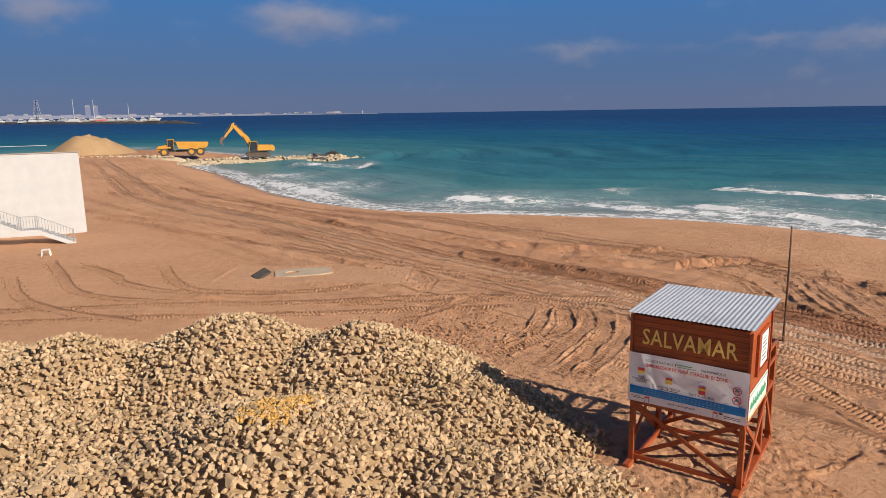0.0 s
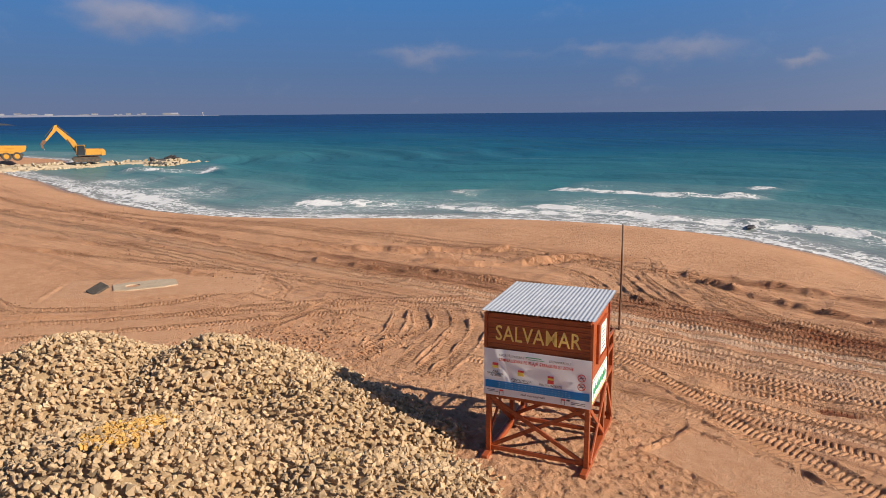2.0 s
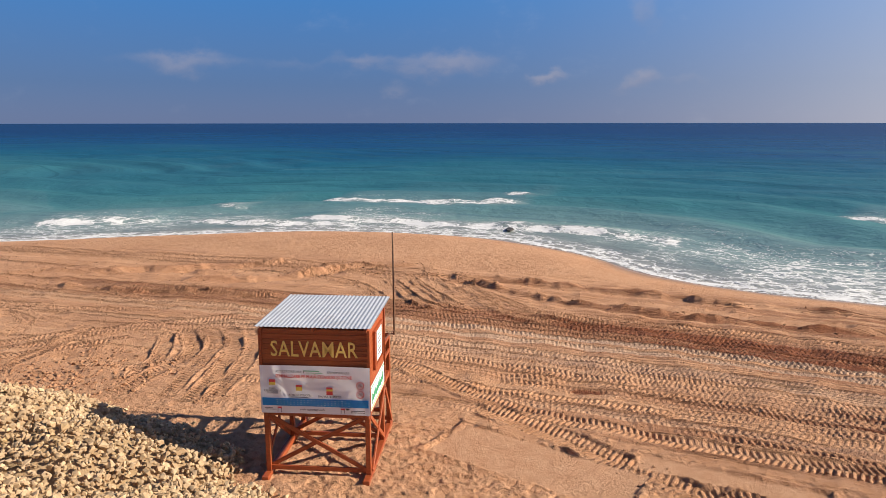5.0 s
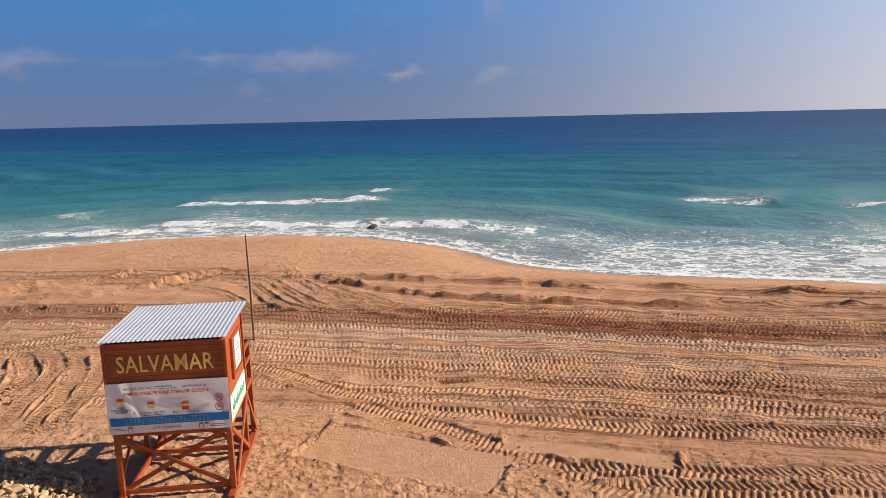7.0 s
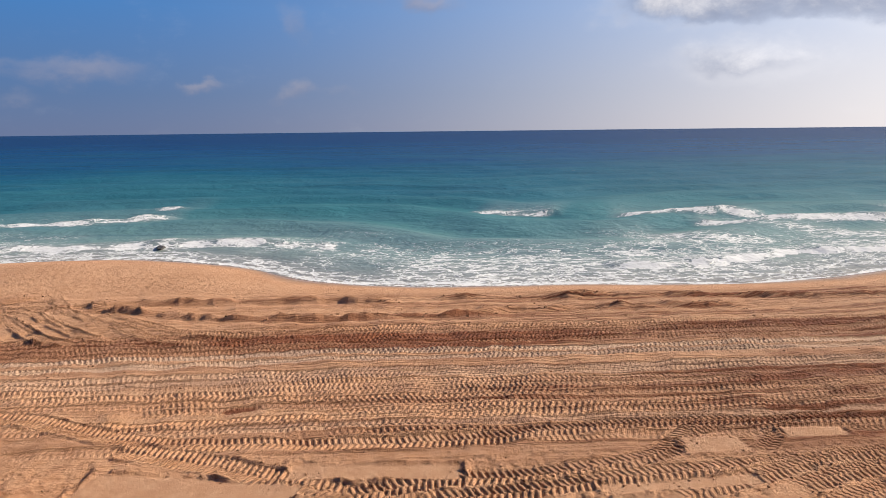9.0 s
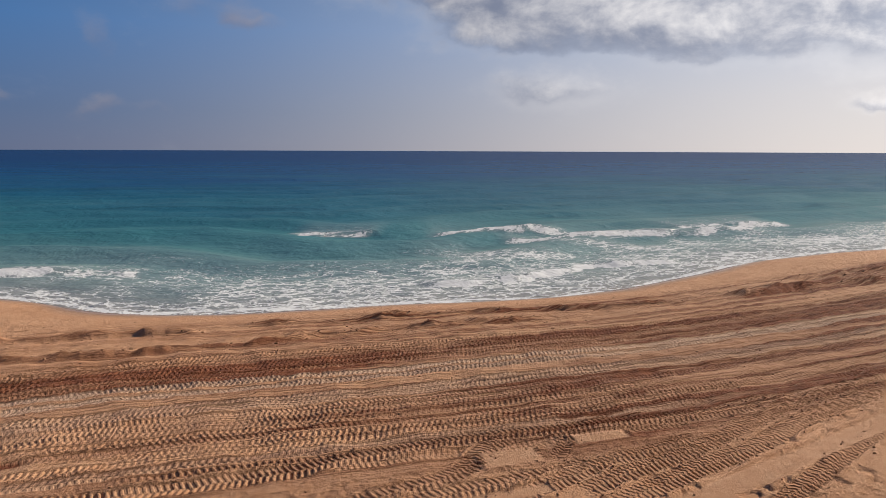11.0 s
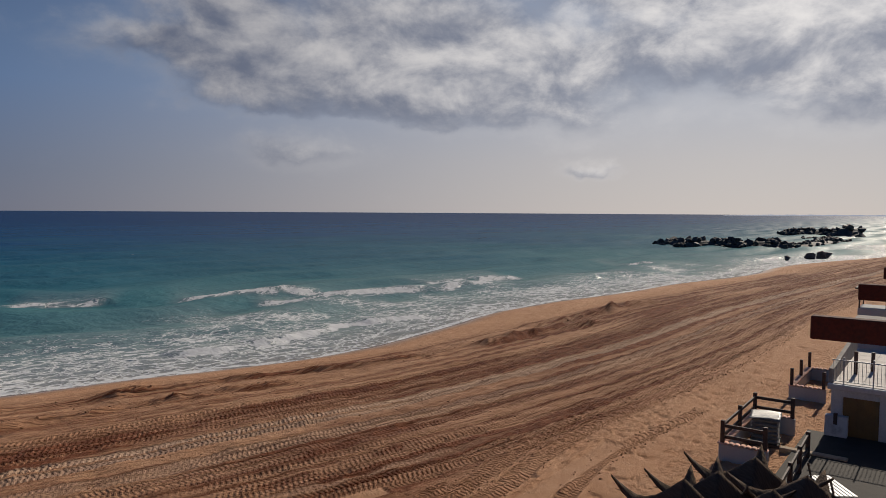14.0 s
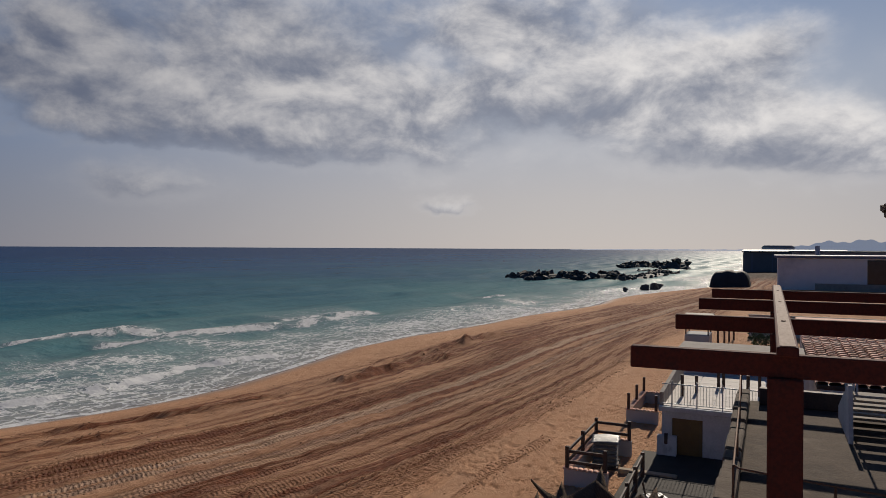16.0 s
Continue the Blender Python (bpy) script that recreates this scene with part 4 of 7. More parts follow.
WASH = [(36.92, 43.98, 9), (42.73, 28, 8), (54.91, 12.32, 9), (71.3, 0.43, 9), (83.6, -12.25, 9), (97.8, -29.03, 9), (32, 66, 8), (-14, 96, 9), (-25, 112, 9), (12, 72, 7), (77, -5.89, 8), (116.7, -50.08, 9), (59.74, 9.06, 12), (74.1, -2.73, 12), (89.4, -17.57, 12), (103.5, -34.35, 12), (120.3, -56.28, 13), (43.05, 33.99, 9)]


def sea_surface(x, y):
    dist, way, side = along(x, y, SHORE_LINE)
    off = -dist * side
    near = 1 - smooth(off, 60, 260)
    z = SEA_LEVEL + near * (0.34 * np.sin((off + 9 * fbm(x, y, 26, 3, 51)) / 2.3) * smooth(off, 2, 20) + 0.12 * fbm(x, y, 6.0, 3, 52)) * smooth(off, 0, 8)
    z = z + 0.45 * smooth(off, 20, 80) * (1 - smooth(off, 500, 900)) * fbm(x, y, 16.0, 4, 53)
    foam = 0.62 * (1 - smooth(np.abs(off - 1.8 + 3.0 * fbm(x, y, 12.0, 3, 54)), 0.6, 3.6))
    foam = np.maximum(foam, (0.56 + 0.12 * smooth(x, 25, 60)) * (1 - smooth(off, 5, 24)) * smooth(fbm(x, y, 20.0, 3, 55), -0.18, 0.28))
    foam = np.maximum(foam, 0.95 * (1 - smooth(np.abs(off + 0.2 + 1.2 * fbm(x, y, 6.0, 2, 77)), 0.1, 0.8)))
    for cx, cy, r in WASH:
        foam = np.maximum(foam, (0.60 + 0.16 * smooth(x, 45, 75)) * np.exp(-(((x - cx) ** 2 + (y - cy) ** 2) / (r * r)) ** 1.2) * (0.8 + fbm(x, y, 5.0, 3, 56)))
    for k, (pts, half, high) in enumerate(BREAKERS):
        line = rounded(pts, 6)
        xs, ys = [p[0] for p in line], [p[1] for p in line]
        sel = np.nonzero((x > min(xs) - 14) & (x < max(xs) + 14) & (y > min(ys) - 14) & (y < max(ys) + 14))[0]
        if not len(sel):
            continue
        d, s, sd = along(x[sel], y[sel], line)
        total = sum(math.dist(a, b) for a, b in zip(line[:-1], line[1:]))
        d = d * sd + 1.6 * fbm(s, s * 0 + k, 6.0, 4, 57)            # positive towards the shore
        ends = smooth(s, 0.0, 3.0) * (1 - smooth(s, total - 3.0, total))
        shape = np.where(d > 0, np.exp(-(d / (0.55 * half)) ** 2), np.exp(-(d / (2.0 * half)) ** 2))
        z[sel] += high * ends * shape * (0.8 + 0.7 * fbm(s, s * 0 + k, 3.0, 2, 58))
        broken = smooth(fbm(s, s * 0 + k, 9.0, 3, 61), -0.60, -0.25)
        white = broken * ends * np.exp(-((d - 0.45 * half) / (0.75 * half)) ** 2) * (1.0 + 1.3 * fbm(x[sel], y[sel], 1.8, 3, 59))
        trail = ends * np.where(d < 0, np.exp(d / (5.5 * half)), 0) * 0.5
        foam[sel] = np.maximum(foam[sel], np.maximum(white, trail))
    z = np.where(off < 1.0, np.minimum(z, SEA_LEVEL + 0.02), z)
    return z, off, np.clip(foam, 0, 1.1), way


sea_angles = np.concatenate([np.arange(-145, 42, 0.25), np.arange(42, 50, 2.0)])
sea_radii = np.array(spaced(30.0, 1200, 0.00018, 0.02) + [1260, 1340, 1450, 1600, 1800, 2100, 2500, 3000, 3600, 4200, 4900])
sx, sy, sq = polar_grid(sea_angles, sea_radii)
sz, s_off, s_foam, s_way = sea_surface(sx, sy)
keep = (s_off[sq] > -4).any(1)
used = np.zeros(len(sx), bool)
used[sq[keep].ravel()] = True
index = np.cumsum(used) - 1
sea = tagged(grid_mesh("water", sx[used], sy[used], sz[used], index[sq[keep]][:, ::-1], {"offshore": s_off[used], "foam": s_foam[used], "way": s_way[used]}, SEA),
             "turquoise to deep blue sea with white breaking surf", "sea", kind="structure")


# ---------------------------------------------------------------- lettering
def letters(string, size, depth=0.004, width=None, bold=0.0):
    """A flat mesh of the words, in x and z, facing -y; its left foot at the origin. width squeezes it to that length."""
    cu = bpy.data.curves.new("words", "FONT")
    cu.body, cu.size, cu.extrude, cu.resolution_u, cu.offset, cu.space_character = string, size, depth / 2, 2, bold, 1.0 + 8 * bold
    ob = new("words", cu)
    bpy.context.view_layer.update()
    me = bpy.data.meshes.new_from_object(ob.evaluated_get(bpy.context.evaluated_depsgraph_get()))
    bpy.data.objects.remove(ob)
    bpy.data.curves.remove(cu)
    xs = [v.co.x for v in me.vertices]
    k = (width / (max(xs) - min(xs))) if width else 1.0
    x0 = min(xs)
    for v in me.vertices:
        v.co = ((v.co.x - x0) * k, -v.co.z, v.co.y)
    me.materials.clear()
    return me


def words(name, string, size, at, material, parent, width=None, turn=0.0, label="", bold=0.0):
    ob = part(name, letters(string, size, 0.004, width, bold), material, parent, label)
    ob.matrix_basis = pose(*at, 0, 0, turn)
    return ob


def plate(x0, x1, z0, z1, y, t=0.003):
    return Mesh().box((x0, y - t, z0), (x1, y, z1))


def ring(cx, cz, y, r, w, n=28):
    m = Mesh()
    for i in range(n):
        a, b = 2 * math.pi * i / n, 2 * math.pi * (i + 1) / n
        q = [(cx + rr * math.cos(t), cz + rr * math.sin(t)) for rr, t in ((r, a), (r, b), (r - w, b), (r - w, a))]
        m.prism(q, y - 0.003, y)
    d = (r - w / 2) * 0.707
    m.beam((cx - d, y - 0.0015, cz + d), (cx + d, y - 0.0015, cz - d), 0.003, w, 0)
    return m


# ---------------------------------------------------------------- the lifeguard tower
def lifeguard_tower():
    W, D, FLOOR, TOP = 2.60, 2.05, 1.72, 3.76
    t = thing("lifeguard_tower", pose(3.60, 16.07, -0.02, 0, 0, -36.8), "red-stained wooden lifeguard cabin on braced legs with a tin roof", "lifeguard tower")
    for x in (0.06, W - 0.06):
        part("skid", Mesh().beam((x, -0.3, 0.05), (x, 3.25, 0.05), 0.16, 0.12, 0.01), WOOD_RED, t)
        for y in (0.07, D - 0.06, 3.05):
            part("leg", Mesh().beam((x, y, 0.10), (x, y, FLOOR - 0.06 if y < 3 else 2.72), 0.12, 0.12, 0.008), WOOD_RED, t)
    brace = [((0.12, 0.05, 1.56), (2.46, 0.05, 0.24)), ((0.12, 0.10, 0.24), (2.46, 0.10, 1.56)),
             ((0.10, D - 0.02, 1.56), (2.5, D - 0.02, 0.24)), ((0.10, D + 0.03, 0.24), (2.5, D + 0.03, 1.56))]
    for x in (0.06, W - 0.06):
        s = -0.085 if x < 1 else 0.085
        brace += [((x + s, 0.1, 0.2), (x + s, D - 0.1, 1.58)), ((x + s * 0.7, D - 0.1, 0.2), (x + s * 0.7, 0.1, 1.58)), ((x + s, 3.0, 0.25), (x + s, D, 1.55))]
    for a, b in brace:
        part("brace", Mesh().beam(a, b, 0.045, 0.105, 0.005), WOOD_RED, t)
    for y, z in ((0.07, 0.20), (D - 0.06, 0.20), (D - 0.06, 0.95), (3.05, 0.25), (3.05, 1.0)):
        part("rail", Mesh().beam((0.12, y, z), (W - 0.12, y, z), 0.06, 0.11, 0.005), WOOD_RED, t)
    for x in (0.06, W - 0.06):
        part("joist", Mesh().beam((x, -0.02, FLOOR - 0.09), (x, 3.15, FLOOR - 0.09), 0.10, 0.14, 0.006), WOOD_RED, t)
    part("joist", Mesh().beam((1.25, D, FLOOR - 0.09), (1.25, 3.06, FLOOR - 0.09), 0.10, 0.12, 0.006), WOOD_RED, t)
    for y in (0.05, D * 0.5, D, 3.08):
        part("joist", Mesh().beam((0.02, y, FLOOR - 0.09), (W - 0.02, y, FLOOR - 0.09), 0.08, 0.12, 0.006), WOOD_RED, t)
    floor_board = Mesh().box((0, 0, 0), (W, 0.145, 0.028), 0.004).data("floor_board")
    floor_board.materials.append(WOOD_PANEL)
    for i in range(14):
        part("floor_board", floor_board, WOOD_PANEL, t).location = (0, 0.02 + i * 0.15, FLOOR)
    # boarded walls
    hb = 0.127
    rows = 16
    front = Mesh().box((0, 0, 0), (W, 0.026, hb - 0.004), 0.006).data("wall_board")
    flank = Mesh().box((0, 0, 0), (0.026, D - 0.06, hb - 0.004), 0.006).data("wall_board")
    for name_y, base in (("front_wall", 0.0), ("back_wall", D - 0.03)):
        wall = part(name_y, Mesh().box((0.03, base + 0.03, FLOOR + 0.03), (W - 0.03, base + 0.05 if base == 0 else base + 0.028, TOP)), WOOD_PANEL, t)
        for i in range(rows):
            part("wall_board", front, WOOD_PANEL, wall).location = (0, base + (0 if base == 0 else 0.03), FLOOR + 0.01 + i * hb)
    for name_x, base in (("side_wall", -0.0), ("side_wall", W - 0.026)):
        wall = part(name_x, Mesh().box((base + (0.028 if base == 0 else -0.02), 0.06, FLOOR + 0.03), (base + (0.045 if base == 0 else -0.003), D - 0.04, TOP)), WOOD_PANEL, t)
        for i in range(rows):
            part("wall_board", flank, WOOD_PANEL, wall).location = (base, 0.03, FLOOR + 0.01 + i * hb)
    for x in (-0.005, W + 0.005):
        part("corner_post", Mesh().beam((x, -0.012, FLOOR), (x, -0.012, TOP), 0.07, 0.05, 0.006), WOOD_RED, t)
        part("corner_post", Mesh().beam((x, D + 0.02, FLOOR), (x, D + 0.02, TOP), 0.07, 0.05, 0.006), WOOD_RED, t)
    # roof of corrugated sheet on rafters
    for x in (0.05, W / 2, W - 0.05):
        part("rafter", Mesh().beam((x, -0.12, TOP + 0.01), (x, 2.62, TOP + 0.06), 0.07, 0.07), WOOD_RED, t)
    ribs = 27

    def tin(u, v):
        return (-0.08 + 2.77 * u, -0.14 + 2.84 * v, 3.845 + 0.06 * v + 0.006 * max(-0.6, min(0.6, math.sin(2 * math.pi * ribs * u))) / 0.6)
    part("roof", Mesh().sheet(tin, ribs * 8, 3, 0.004), TIN, t, "pale corrugated metal sheet roof")
    words("lettering", "SALVAMAR", 0.54, (0.25, -0.012, 3.09), YELLOW, t, 2.10, label="yellow painted capital letters", bold=0.005)
    # printed banner, slightly slack
    X0, X1, Z0, Z1 = -0.03, W + 0.03, 1.66, 2.86

    def cloth(u, v):
        x, z = X0 + (X1 - X0) * u, Z0 + (Z1 - Z0) * v
        sag = 0.022 * math.exp(-((u - 0.10 - 0.16 * (1 - v)) / 0.05) ** 2) * (v > 0.2) + 0.010 * math.sin(9 * u + 3 * v) * math.sin(3.1 * v) + 0.008 * math.sin(17 * u) * (1 - v)
        return (x, -0.042 - abs(sag) * 0.9, z + 0.012 * math.sin(3.14 * u))
    b = part("banner", Mesh().sheet(lambda u, v: cloth(u, v), 60, 20), BANNER, t, "white printed vinyl banner", True)
    Y = -0.075
    part("print_band", Mesh().sheet(lambda u, v: (X0 + 0.04 + (X1 - X0 - 0.08) * u, -0.068 - 0.004 * math.sin(9 * u), 1.865 + 0.19 * v), 40, 1, 0.002), INK_BLUE, b, "blue band")
    for r in range(3):
        for i in range(22):
            part("print_dash", plate(0.36 + i * 0.083, 0.395 + i * 0.083, 1.90 + r * 0.055, 1.91 + r * 0.055, -0.076), INK_PALE, b)
    words("print_line", "ASCULTĂ SFATURILE", 0.085, (0.36, Y, 2.70), INK_DARK, b, 0.64)
    words("print_line", "SALVAMARULUI", 0.085, (1.62, Y, 2.70), INK_DARK, b, 0.52)
    part("print_logo", plate(1.04, 1.42, 2.745, 2.765, Y), INK_GREEN, b)
    part("print_logo", plate(1.04, 1.055, 2.70, 2.765, Y), INK_DARK, b)
    part("print_logo", plate(1.10, 1.50, 2.70, 2.712, Y), INK_GREEN, b)
    words("print_line", "SEMNALIZARE PE PLAJĂ STEAGURI ȘI ZONE", 0.11, (0.36, Y, 2.575), INK_RED, b, 1.84, bold=0.002)
    for x, z, cols in ((0.27, 2.52, (INK_RED, INK_YELLOW)), (0.92, 2.40, (INK_RED, INK_YELLOW, INK_YELLOW)), (1.66, 2.36, (INK_RED, INK_YELLOW, INK_RED, INK_RED))):
        h = 0.085 if len(cols) == 2 else 0.06
        for i, ink in enumerate(cols):
            part("print_flag", plate(x - 0.075, x + 0.075, z - (i + 1) * h * 0.8, z - i * h * 0.8, Y), ink, b)
    for s, x, z, w in (("PLAJĂ", 0.20, 2.27, 0.15), ("SUPRAVEGHEATĂ", 0.06, 2.215, 0.42), ("SALVAMAR", 0.14, 2.165, 0.27), ("ATENȚIE, PERICOL!", 0.66, 2.12, 0.55), ("ÎNOTUL INTERZIS", 1.38, 2.10, 0.56)):
        words("print_line", s, 0.07, (x, Y, z), INK_DARK, b, w)
    part("print_bar", plate(0.72, 1.14, 2.085, 2.10, Y), INK_DARK, b)
    part("print_bar", plate(0.06, 0.26, 1.80, 1.812, Y), INK_DARK, b)
    part("print_bar", plate(0.10, 0.36, 1.765, 1.775, Y), INK_DARK, b)
    words("print_line", "zonă supravegheată", 0.07, (0.92, Y, 1.765), INK_DARK, b, 0.60)
    for x in (0.38, 1.92):
        part("print_flag", plate(x, x + 0.10, 1.80, 1.835, Y), INK_RED, b)
        part("print_bar", plate(x, x + 0.012, 1.70, 1.80, Y), INK_DARK, b)
        part("print_bar", plate(x + 0.088, x + 0.10, 1.70, 1.80, Y), INK_DARK, b)
    part("print_bar", plate(2.05, 2.13, 1.80, 1.84, Y), INK_DARK, b)
    for z in (1.775, 1.735):
        part("print_bar", plate(2.16, 2.50, z, z + 0.014, Y), INK_DARK, b)
    for z in (2.42, 2.20):
        part("print_sign", ring(2.40, z, Y, 0.095, 0.018), INK_RED, b, "round prohibition sign")
        part("print_sign", Mesh().tube([(2.35, Y, z - 0.02), (2.39, Y, z + 0.01), (2.45, Y, z)], 0.012, 6).box((2.365, Y - 0.002, z + 0.015), (2.40, Y, z + 0.045)), INK_DARK, b)
    # second banner and notice on the flank
    XS = W + 0.012
    s = part("side_banner", Mesh().box((XS, 0.02, 1.70), (XS + 0.006, 1.98, 2.32)), BANNER, t, "white banner with green script")
    for k in range(8):
        y = 0.22 + k * 0.2
        part("print_script", Mesh().tube([(XS + 0.010, y, 1.86 + 0.03 * (k % 3)), (XS + 0.010, y + 0.06, 2.10 + 0.04 * (k % 2)), (XS + 0.010, y + 0.11, 1.92), (XS + 0.010, y + 0.17, 2.04)], 0.011, 5), INK_GREEN, s)
    part("print_band", Mesh().box((XS + 0.006, 0.05, 1.73), (XS + 0.009, 1.95, 1.77)), INK_YELLOW, s)
    part("print_band", Mesh().box((XS + 0.006, 0.05, 2.25), (XS + 0.009, 1.95, 2.28)), INK_GREEN, s)
    for a, c in (((XS + 0.02, 0.58, 2.62), (XS + 0.02, 0.58, 3.54)), ((XS + 0.02, 1.62, 2.62), (XS + 0.02, 1.62, 3.54)), ((XS + 0.02, 0.55, 2.62), (XS + 0.02, 1.65, 2.62)), ((XS + 0.02, 0.55, 3.54), (XS + 0.02, 1.65, 3.54))):
        part("window_frame", Mesh().beam(a, c, 0.07, 0.07), WOOD_RED, t)
    nb = part("notice", Mesh().box((XS + 0.01, 0.92, 2.70), (XS + 0.03, 1.58, 3.46), 0.004), BANNER, t, "white notice board with print")
    for k in range(6):
        part("print_bar", Mesh().box((XS + 0.03, 1.02, 3.32 - k * 0.1), (XS + 0.033, 1.40 + 0.02 * (k % 3), 3.35 - k * 0.1)), INK_DARK if k % 3 else INK_GREEN, nb)
    part("shutter", Mesh().box((XS, 0.62, 2.66), (XS + 0.012, 0.92, 3.50), 0.003), WOOD_RED, t)
    # gallery rail and flag pole
    for z in (2.30, 2.70):
        part("gallery_rail", Mesh().beam((W - 0.02, D + 0.05, z), (W - 0.02, 3.1, z), 0.05, 0.09), WOOD_RED, t)
        part("gallery_rail", Mesh().beam((0, 3.1, z), (W, 3.1, z), 0.05, 0.09), WOOD_RED, t)
        part("gallery_rail", Mesh().beam((0.02, D + 0.05, z), (0.02, 3.1, z), 0.05, 0.09), WOOD_RED, t)
    part("flag_pole", Mesh().tube([(W + 0.13, 3.06, 2.72), (W + 0.13, 3.06, 4.3), (W + 0.115, 3.06, 5.62)], [0.028, 0.026, 0.018], 10), RUST, t, "thin rusty steel pole", True)
    part("pole_bracket", Mesh().tube([(W - 0.02, D + 0.02, 2.86), (W + 0.13, 3.06, 2.86)], 0.014, 6), RUST, t)
    part("pole_bracket", Mesh().tube([(W - 0.02, 3.06, 2.74), (W + 0.16, 3.06, 2.74)], 0.02, 6), RUST, t)
    return t


lifeguard_tower()


# ---------------------------------------------------------------- heap of quarry stone
def rock_mesh(seed, flat=0.75, points=11):
    rng = random.Random(seed)
    bm = bmesh.new()
    for _ in range(points):
        v = Vector((rng.gauss(0, 1), rng.gauss(0, 1), rng.gauss(0, 1))).normalized() * rng.uniform(0.82, 1.08)
        bm.verts.new((v.x * 1.15, v.y * 0.9, v.z * flat))
    res = bmesh.ops.convex_hull(bm, input=bm.verts)
    loose = [v for v in bm.verts if not v.link_faces]
    bmesh.ops.delete(bm, geom=loose, context="VERTS")
    bmesh.ops.triangulate(bm, faces=bm.faces)
    me = bpy.data.meshes.new("stone")
    bm.to_mesh(me)
    bm.free()
    return me


def rock_arrays(me):
    v = np.array([p.co for p in me.vertices])
    f = np.array([tuple(p.vertices) for p in me.polygons])
    return v, f


def tri_mesh(name, verts, tris):
    me = bpy.data.meshes.new(name)
    me.vertices.add(len(verts))
    me.vertices.foreach_set("co", verts.astype(np.float32).ravel())
    me.loops.add(tris.size)
    me.loops.foreach_set("vertex_index", tris.ravel().astype(np.int32))
    me.polygons.add(len(tris))
    me.polygons.foreach_set("loop_start", np.arange(0, tris.size, 3))
    me.polygons.foreach_set("use_smooth", np.zeros(len(tris), dtype=bool))
    me.update(calc_edges=True)
    return me


ROCKS = [rock_mesh(100 + k, 0.62 + 0.06 * (k % 6), 11 + k % 4) for k in range(16)]
for me in ROCKS:
    me.materials.append(STONE_ONE)
ROCK_ARRAYS = [rock_arrays(me) for me in ROCKS]


def scatter(name, places, material):
    """Joins many stones into one mesh: places hold x, y, z, size, turn and kind."""
    vs, fs, k = [], [], 0
    for x, y, z, size, e, kind in places:
        v, f = ROCK_ARRAYS[kind]
        m = np.array(Euler(e).to_matrix())
        vs.append((v * size) @ m.T + (x, y, z))
        fs.append(f + k)
        k += len(v)
    me = tri_mesh(name, np.concatenate(vs), np.concatenate(fs))
    me.materials.append(material)
    return me


CLAY = surface("ochre_clay", (0.52, 0.29, 0.075), (0.64, 0.39, 0.13), 5.0, 0.95, 0.5, 0.02, 6.0, vary=0.2, island=True)


def stone_heap():
    rng = random.Random(9)
    hx, hy = np.meshgrid(np.arange(-30, 5.6, 0.3), np.arange(3, 28.5, 0.3))
    hz = heap_height(hx.ravel(), hy.ravel())
    n, m = hx.shape[1], hx.shape[0]
    i = np.arange(n * m).reshape(m, n)
    quads = np.stack([i[:-1, :-1], i[:-1, 1:], i[1:, 1:], i[1:, :-1]], -1).reshape(-1, 4)
    quads = quads[(hz[quads] > -0.3).any(1)]
    heap = grid_mesh("stone_heap", hx.ravel(), hy.ravel(), np.maximum(hz - 0.15, -0.6), quads, {}, RUBBLE_BED)
    tagged(heap, "broad heap of broken pale yellow quarry stone on the sand", "stone heap")
    cell = 0.145
    cand = [(x + rng.uniform(-0.11, 0.11), y + rng.uniform(-0.11, 0.11)) for y in np.arange(5.5, 27.5, cell) for x in np.arange(-29, 5, cell)]
    z = heap_height(np.array([c[0] for c in cand]), np.array([c[1] for c in cand]))
    lone, rest, clay_lumps = [], [], []
    for (x, y), h in zip(cand, z):
        if h < -0.16 or (h < 0.06 and rng.random() < 0.72 - 2 * h):
            continue
        clay = math.hypot(x + 4.7, (y - 16.0) * 0.45) < 0.55 + 0.40 * rng.random()
        size = rng.uniform(0.05, 0.10) if rng.random() < 0.95 else rng.uniform(0.10, 0.16)
        if clay:
            size *= 0.45
        if h < 0.12:
            size *= 0.8
        p = (x, y, max(h, -0.03) + rng.uniform(-0.06, 0.07), size, (rng.uniform(-0.9, 0.9), rng.uniform(-0.9, 0.9), rng.uniform(0, 6.3)), rng.randrange(16))
        if clay:
            clay_lumps += [(p[0] + rng.uniform(-0.08, 0.08), p[1] + rng.uniform(-0.08, 0.08), h + rng.uniform(0.0, 0.07), rng.uniform(0.03, 0.06), p[4], rng.randrange(16)) for _ in range(7)]
        (lone if -1.6 < x < 2.4 and 12.6 < y < 15.6 and len(lone) < 290 else rest).append(p)
        if rng.random() < 0.45:
            rest.append((x + rng.uniform(-0.15, 0.15), y + rng.uniform(-0.15, 0.15), max(h, -0.03) + 0.04, rng.uniform(0.05, 0.09), (rng.uniform(0, 6), rng.uniform(0, 6), 0), rng.randrange(16)))
    gravel = part("rubble", scatter("rubble", rest, STONE), STONE, heap)
    tagged(gravel, kind="stuff")
    tagged(part("clay", scatter("clay", clay_lumps, CLAY), CLAY, heap, "ochre yellow clay crumbs"), kind="stuff")
    for x, y, h, size, e, kind in lone:
        ob = part("stone", ROCKS[kind], STONE_ONE, heap)
        ob.matrix_basis = Matrix.LocRotScale((x, y, h), Euler(e), (size, size, size))


stone_heap()


# ---------------------------------------------------------------- clods of sand thrown up along the banks and tracks
CLOD = surface("damp_sand_clod", (0.28, 0.14, 0.072), (0.44, 0.24, 0.13), 3.0, 0.95, 0.6, 0.03, 6.0, vary=0.3, island=True)


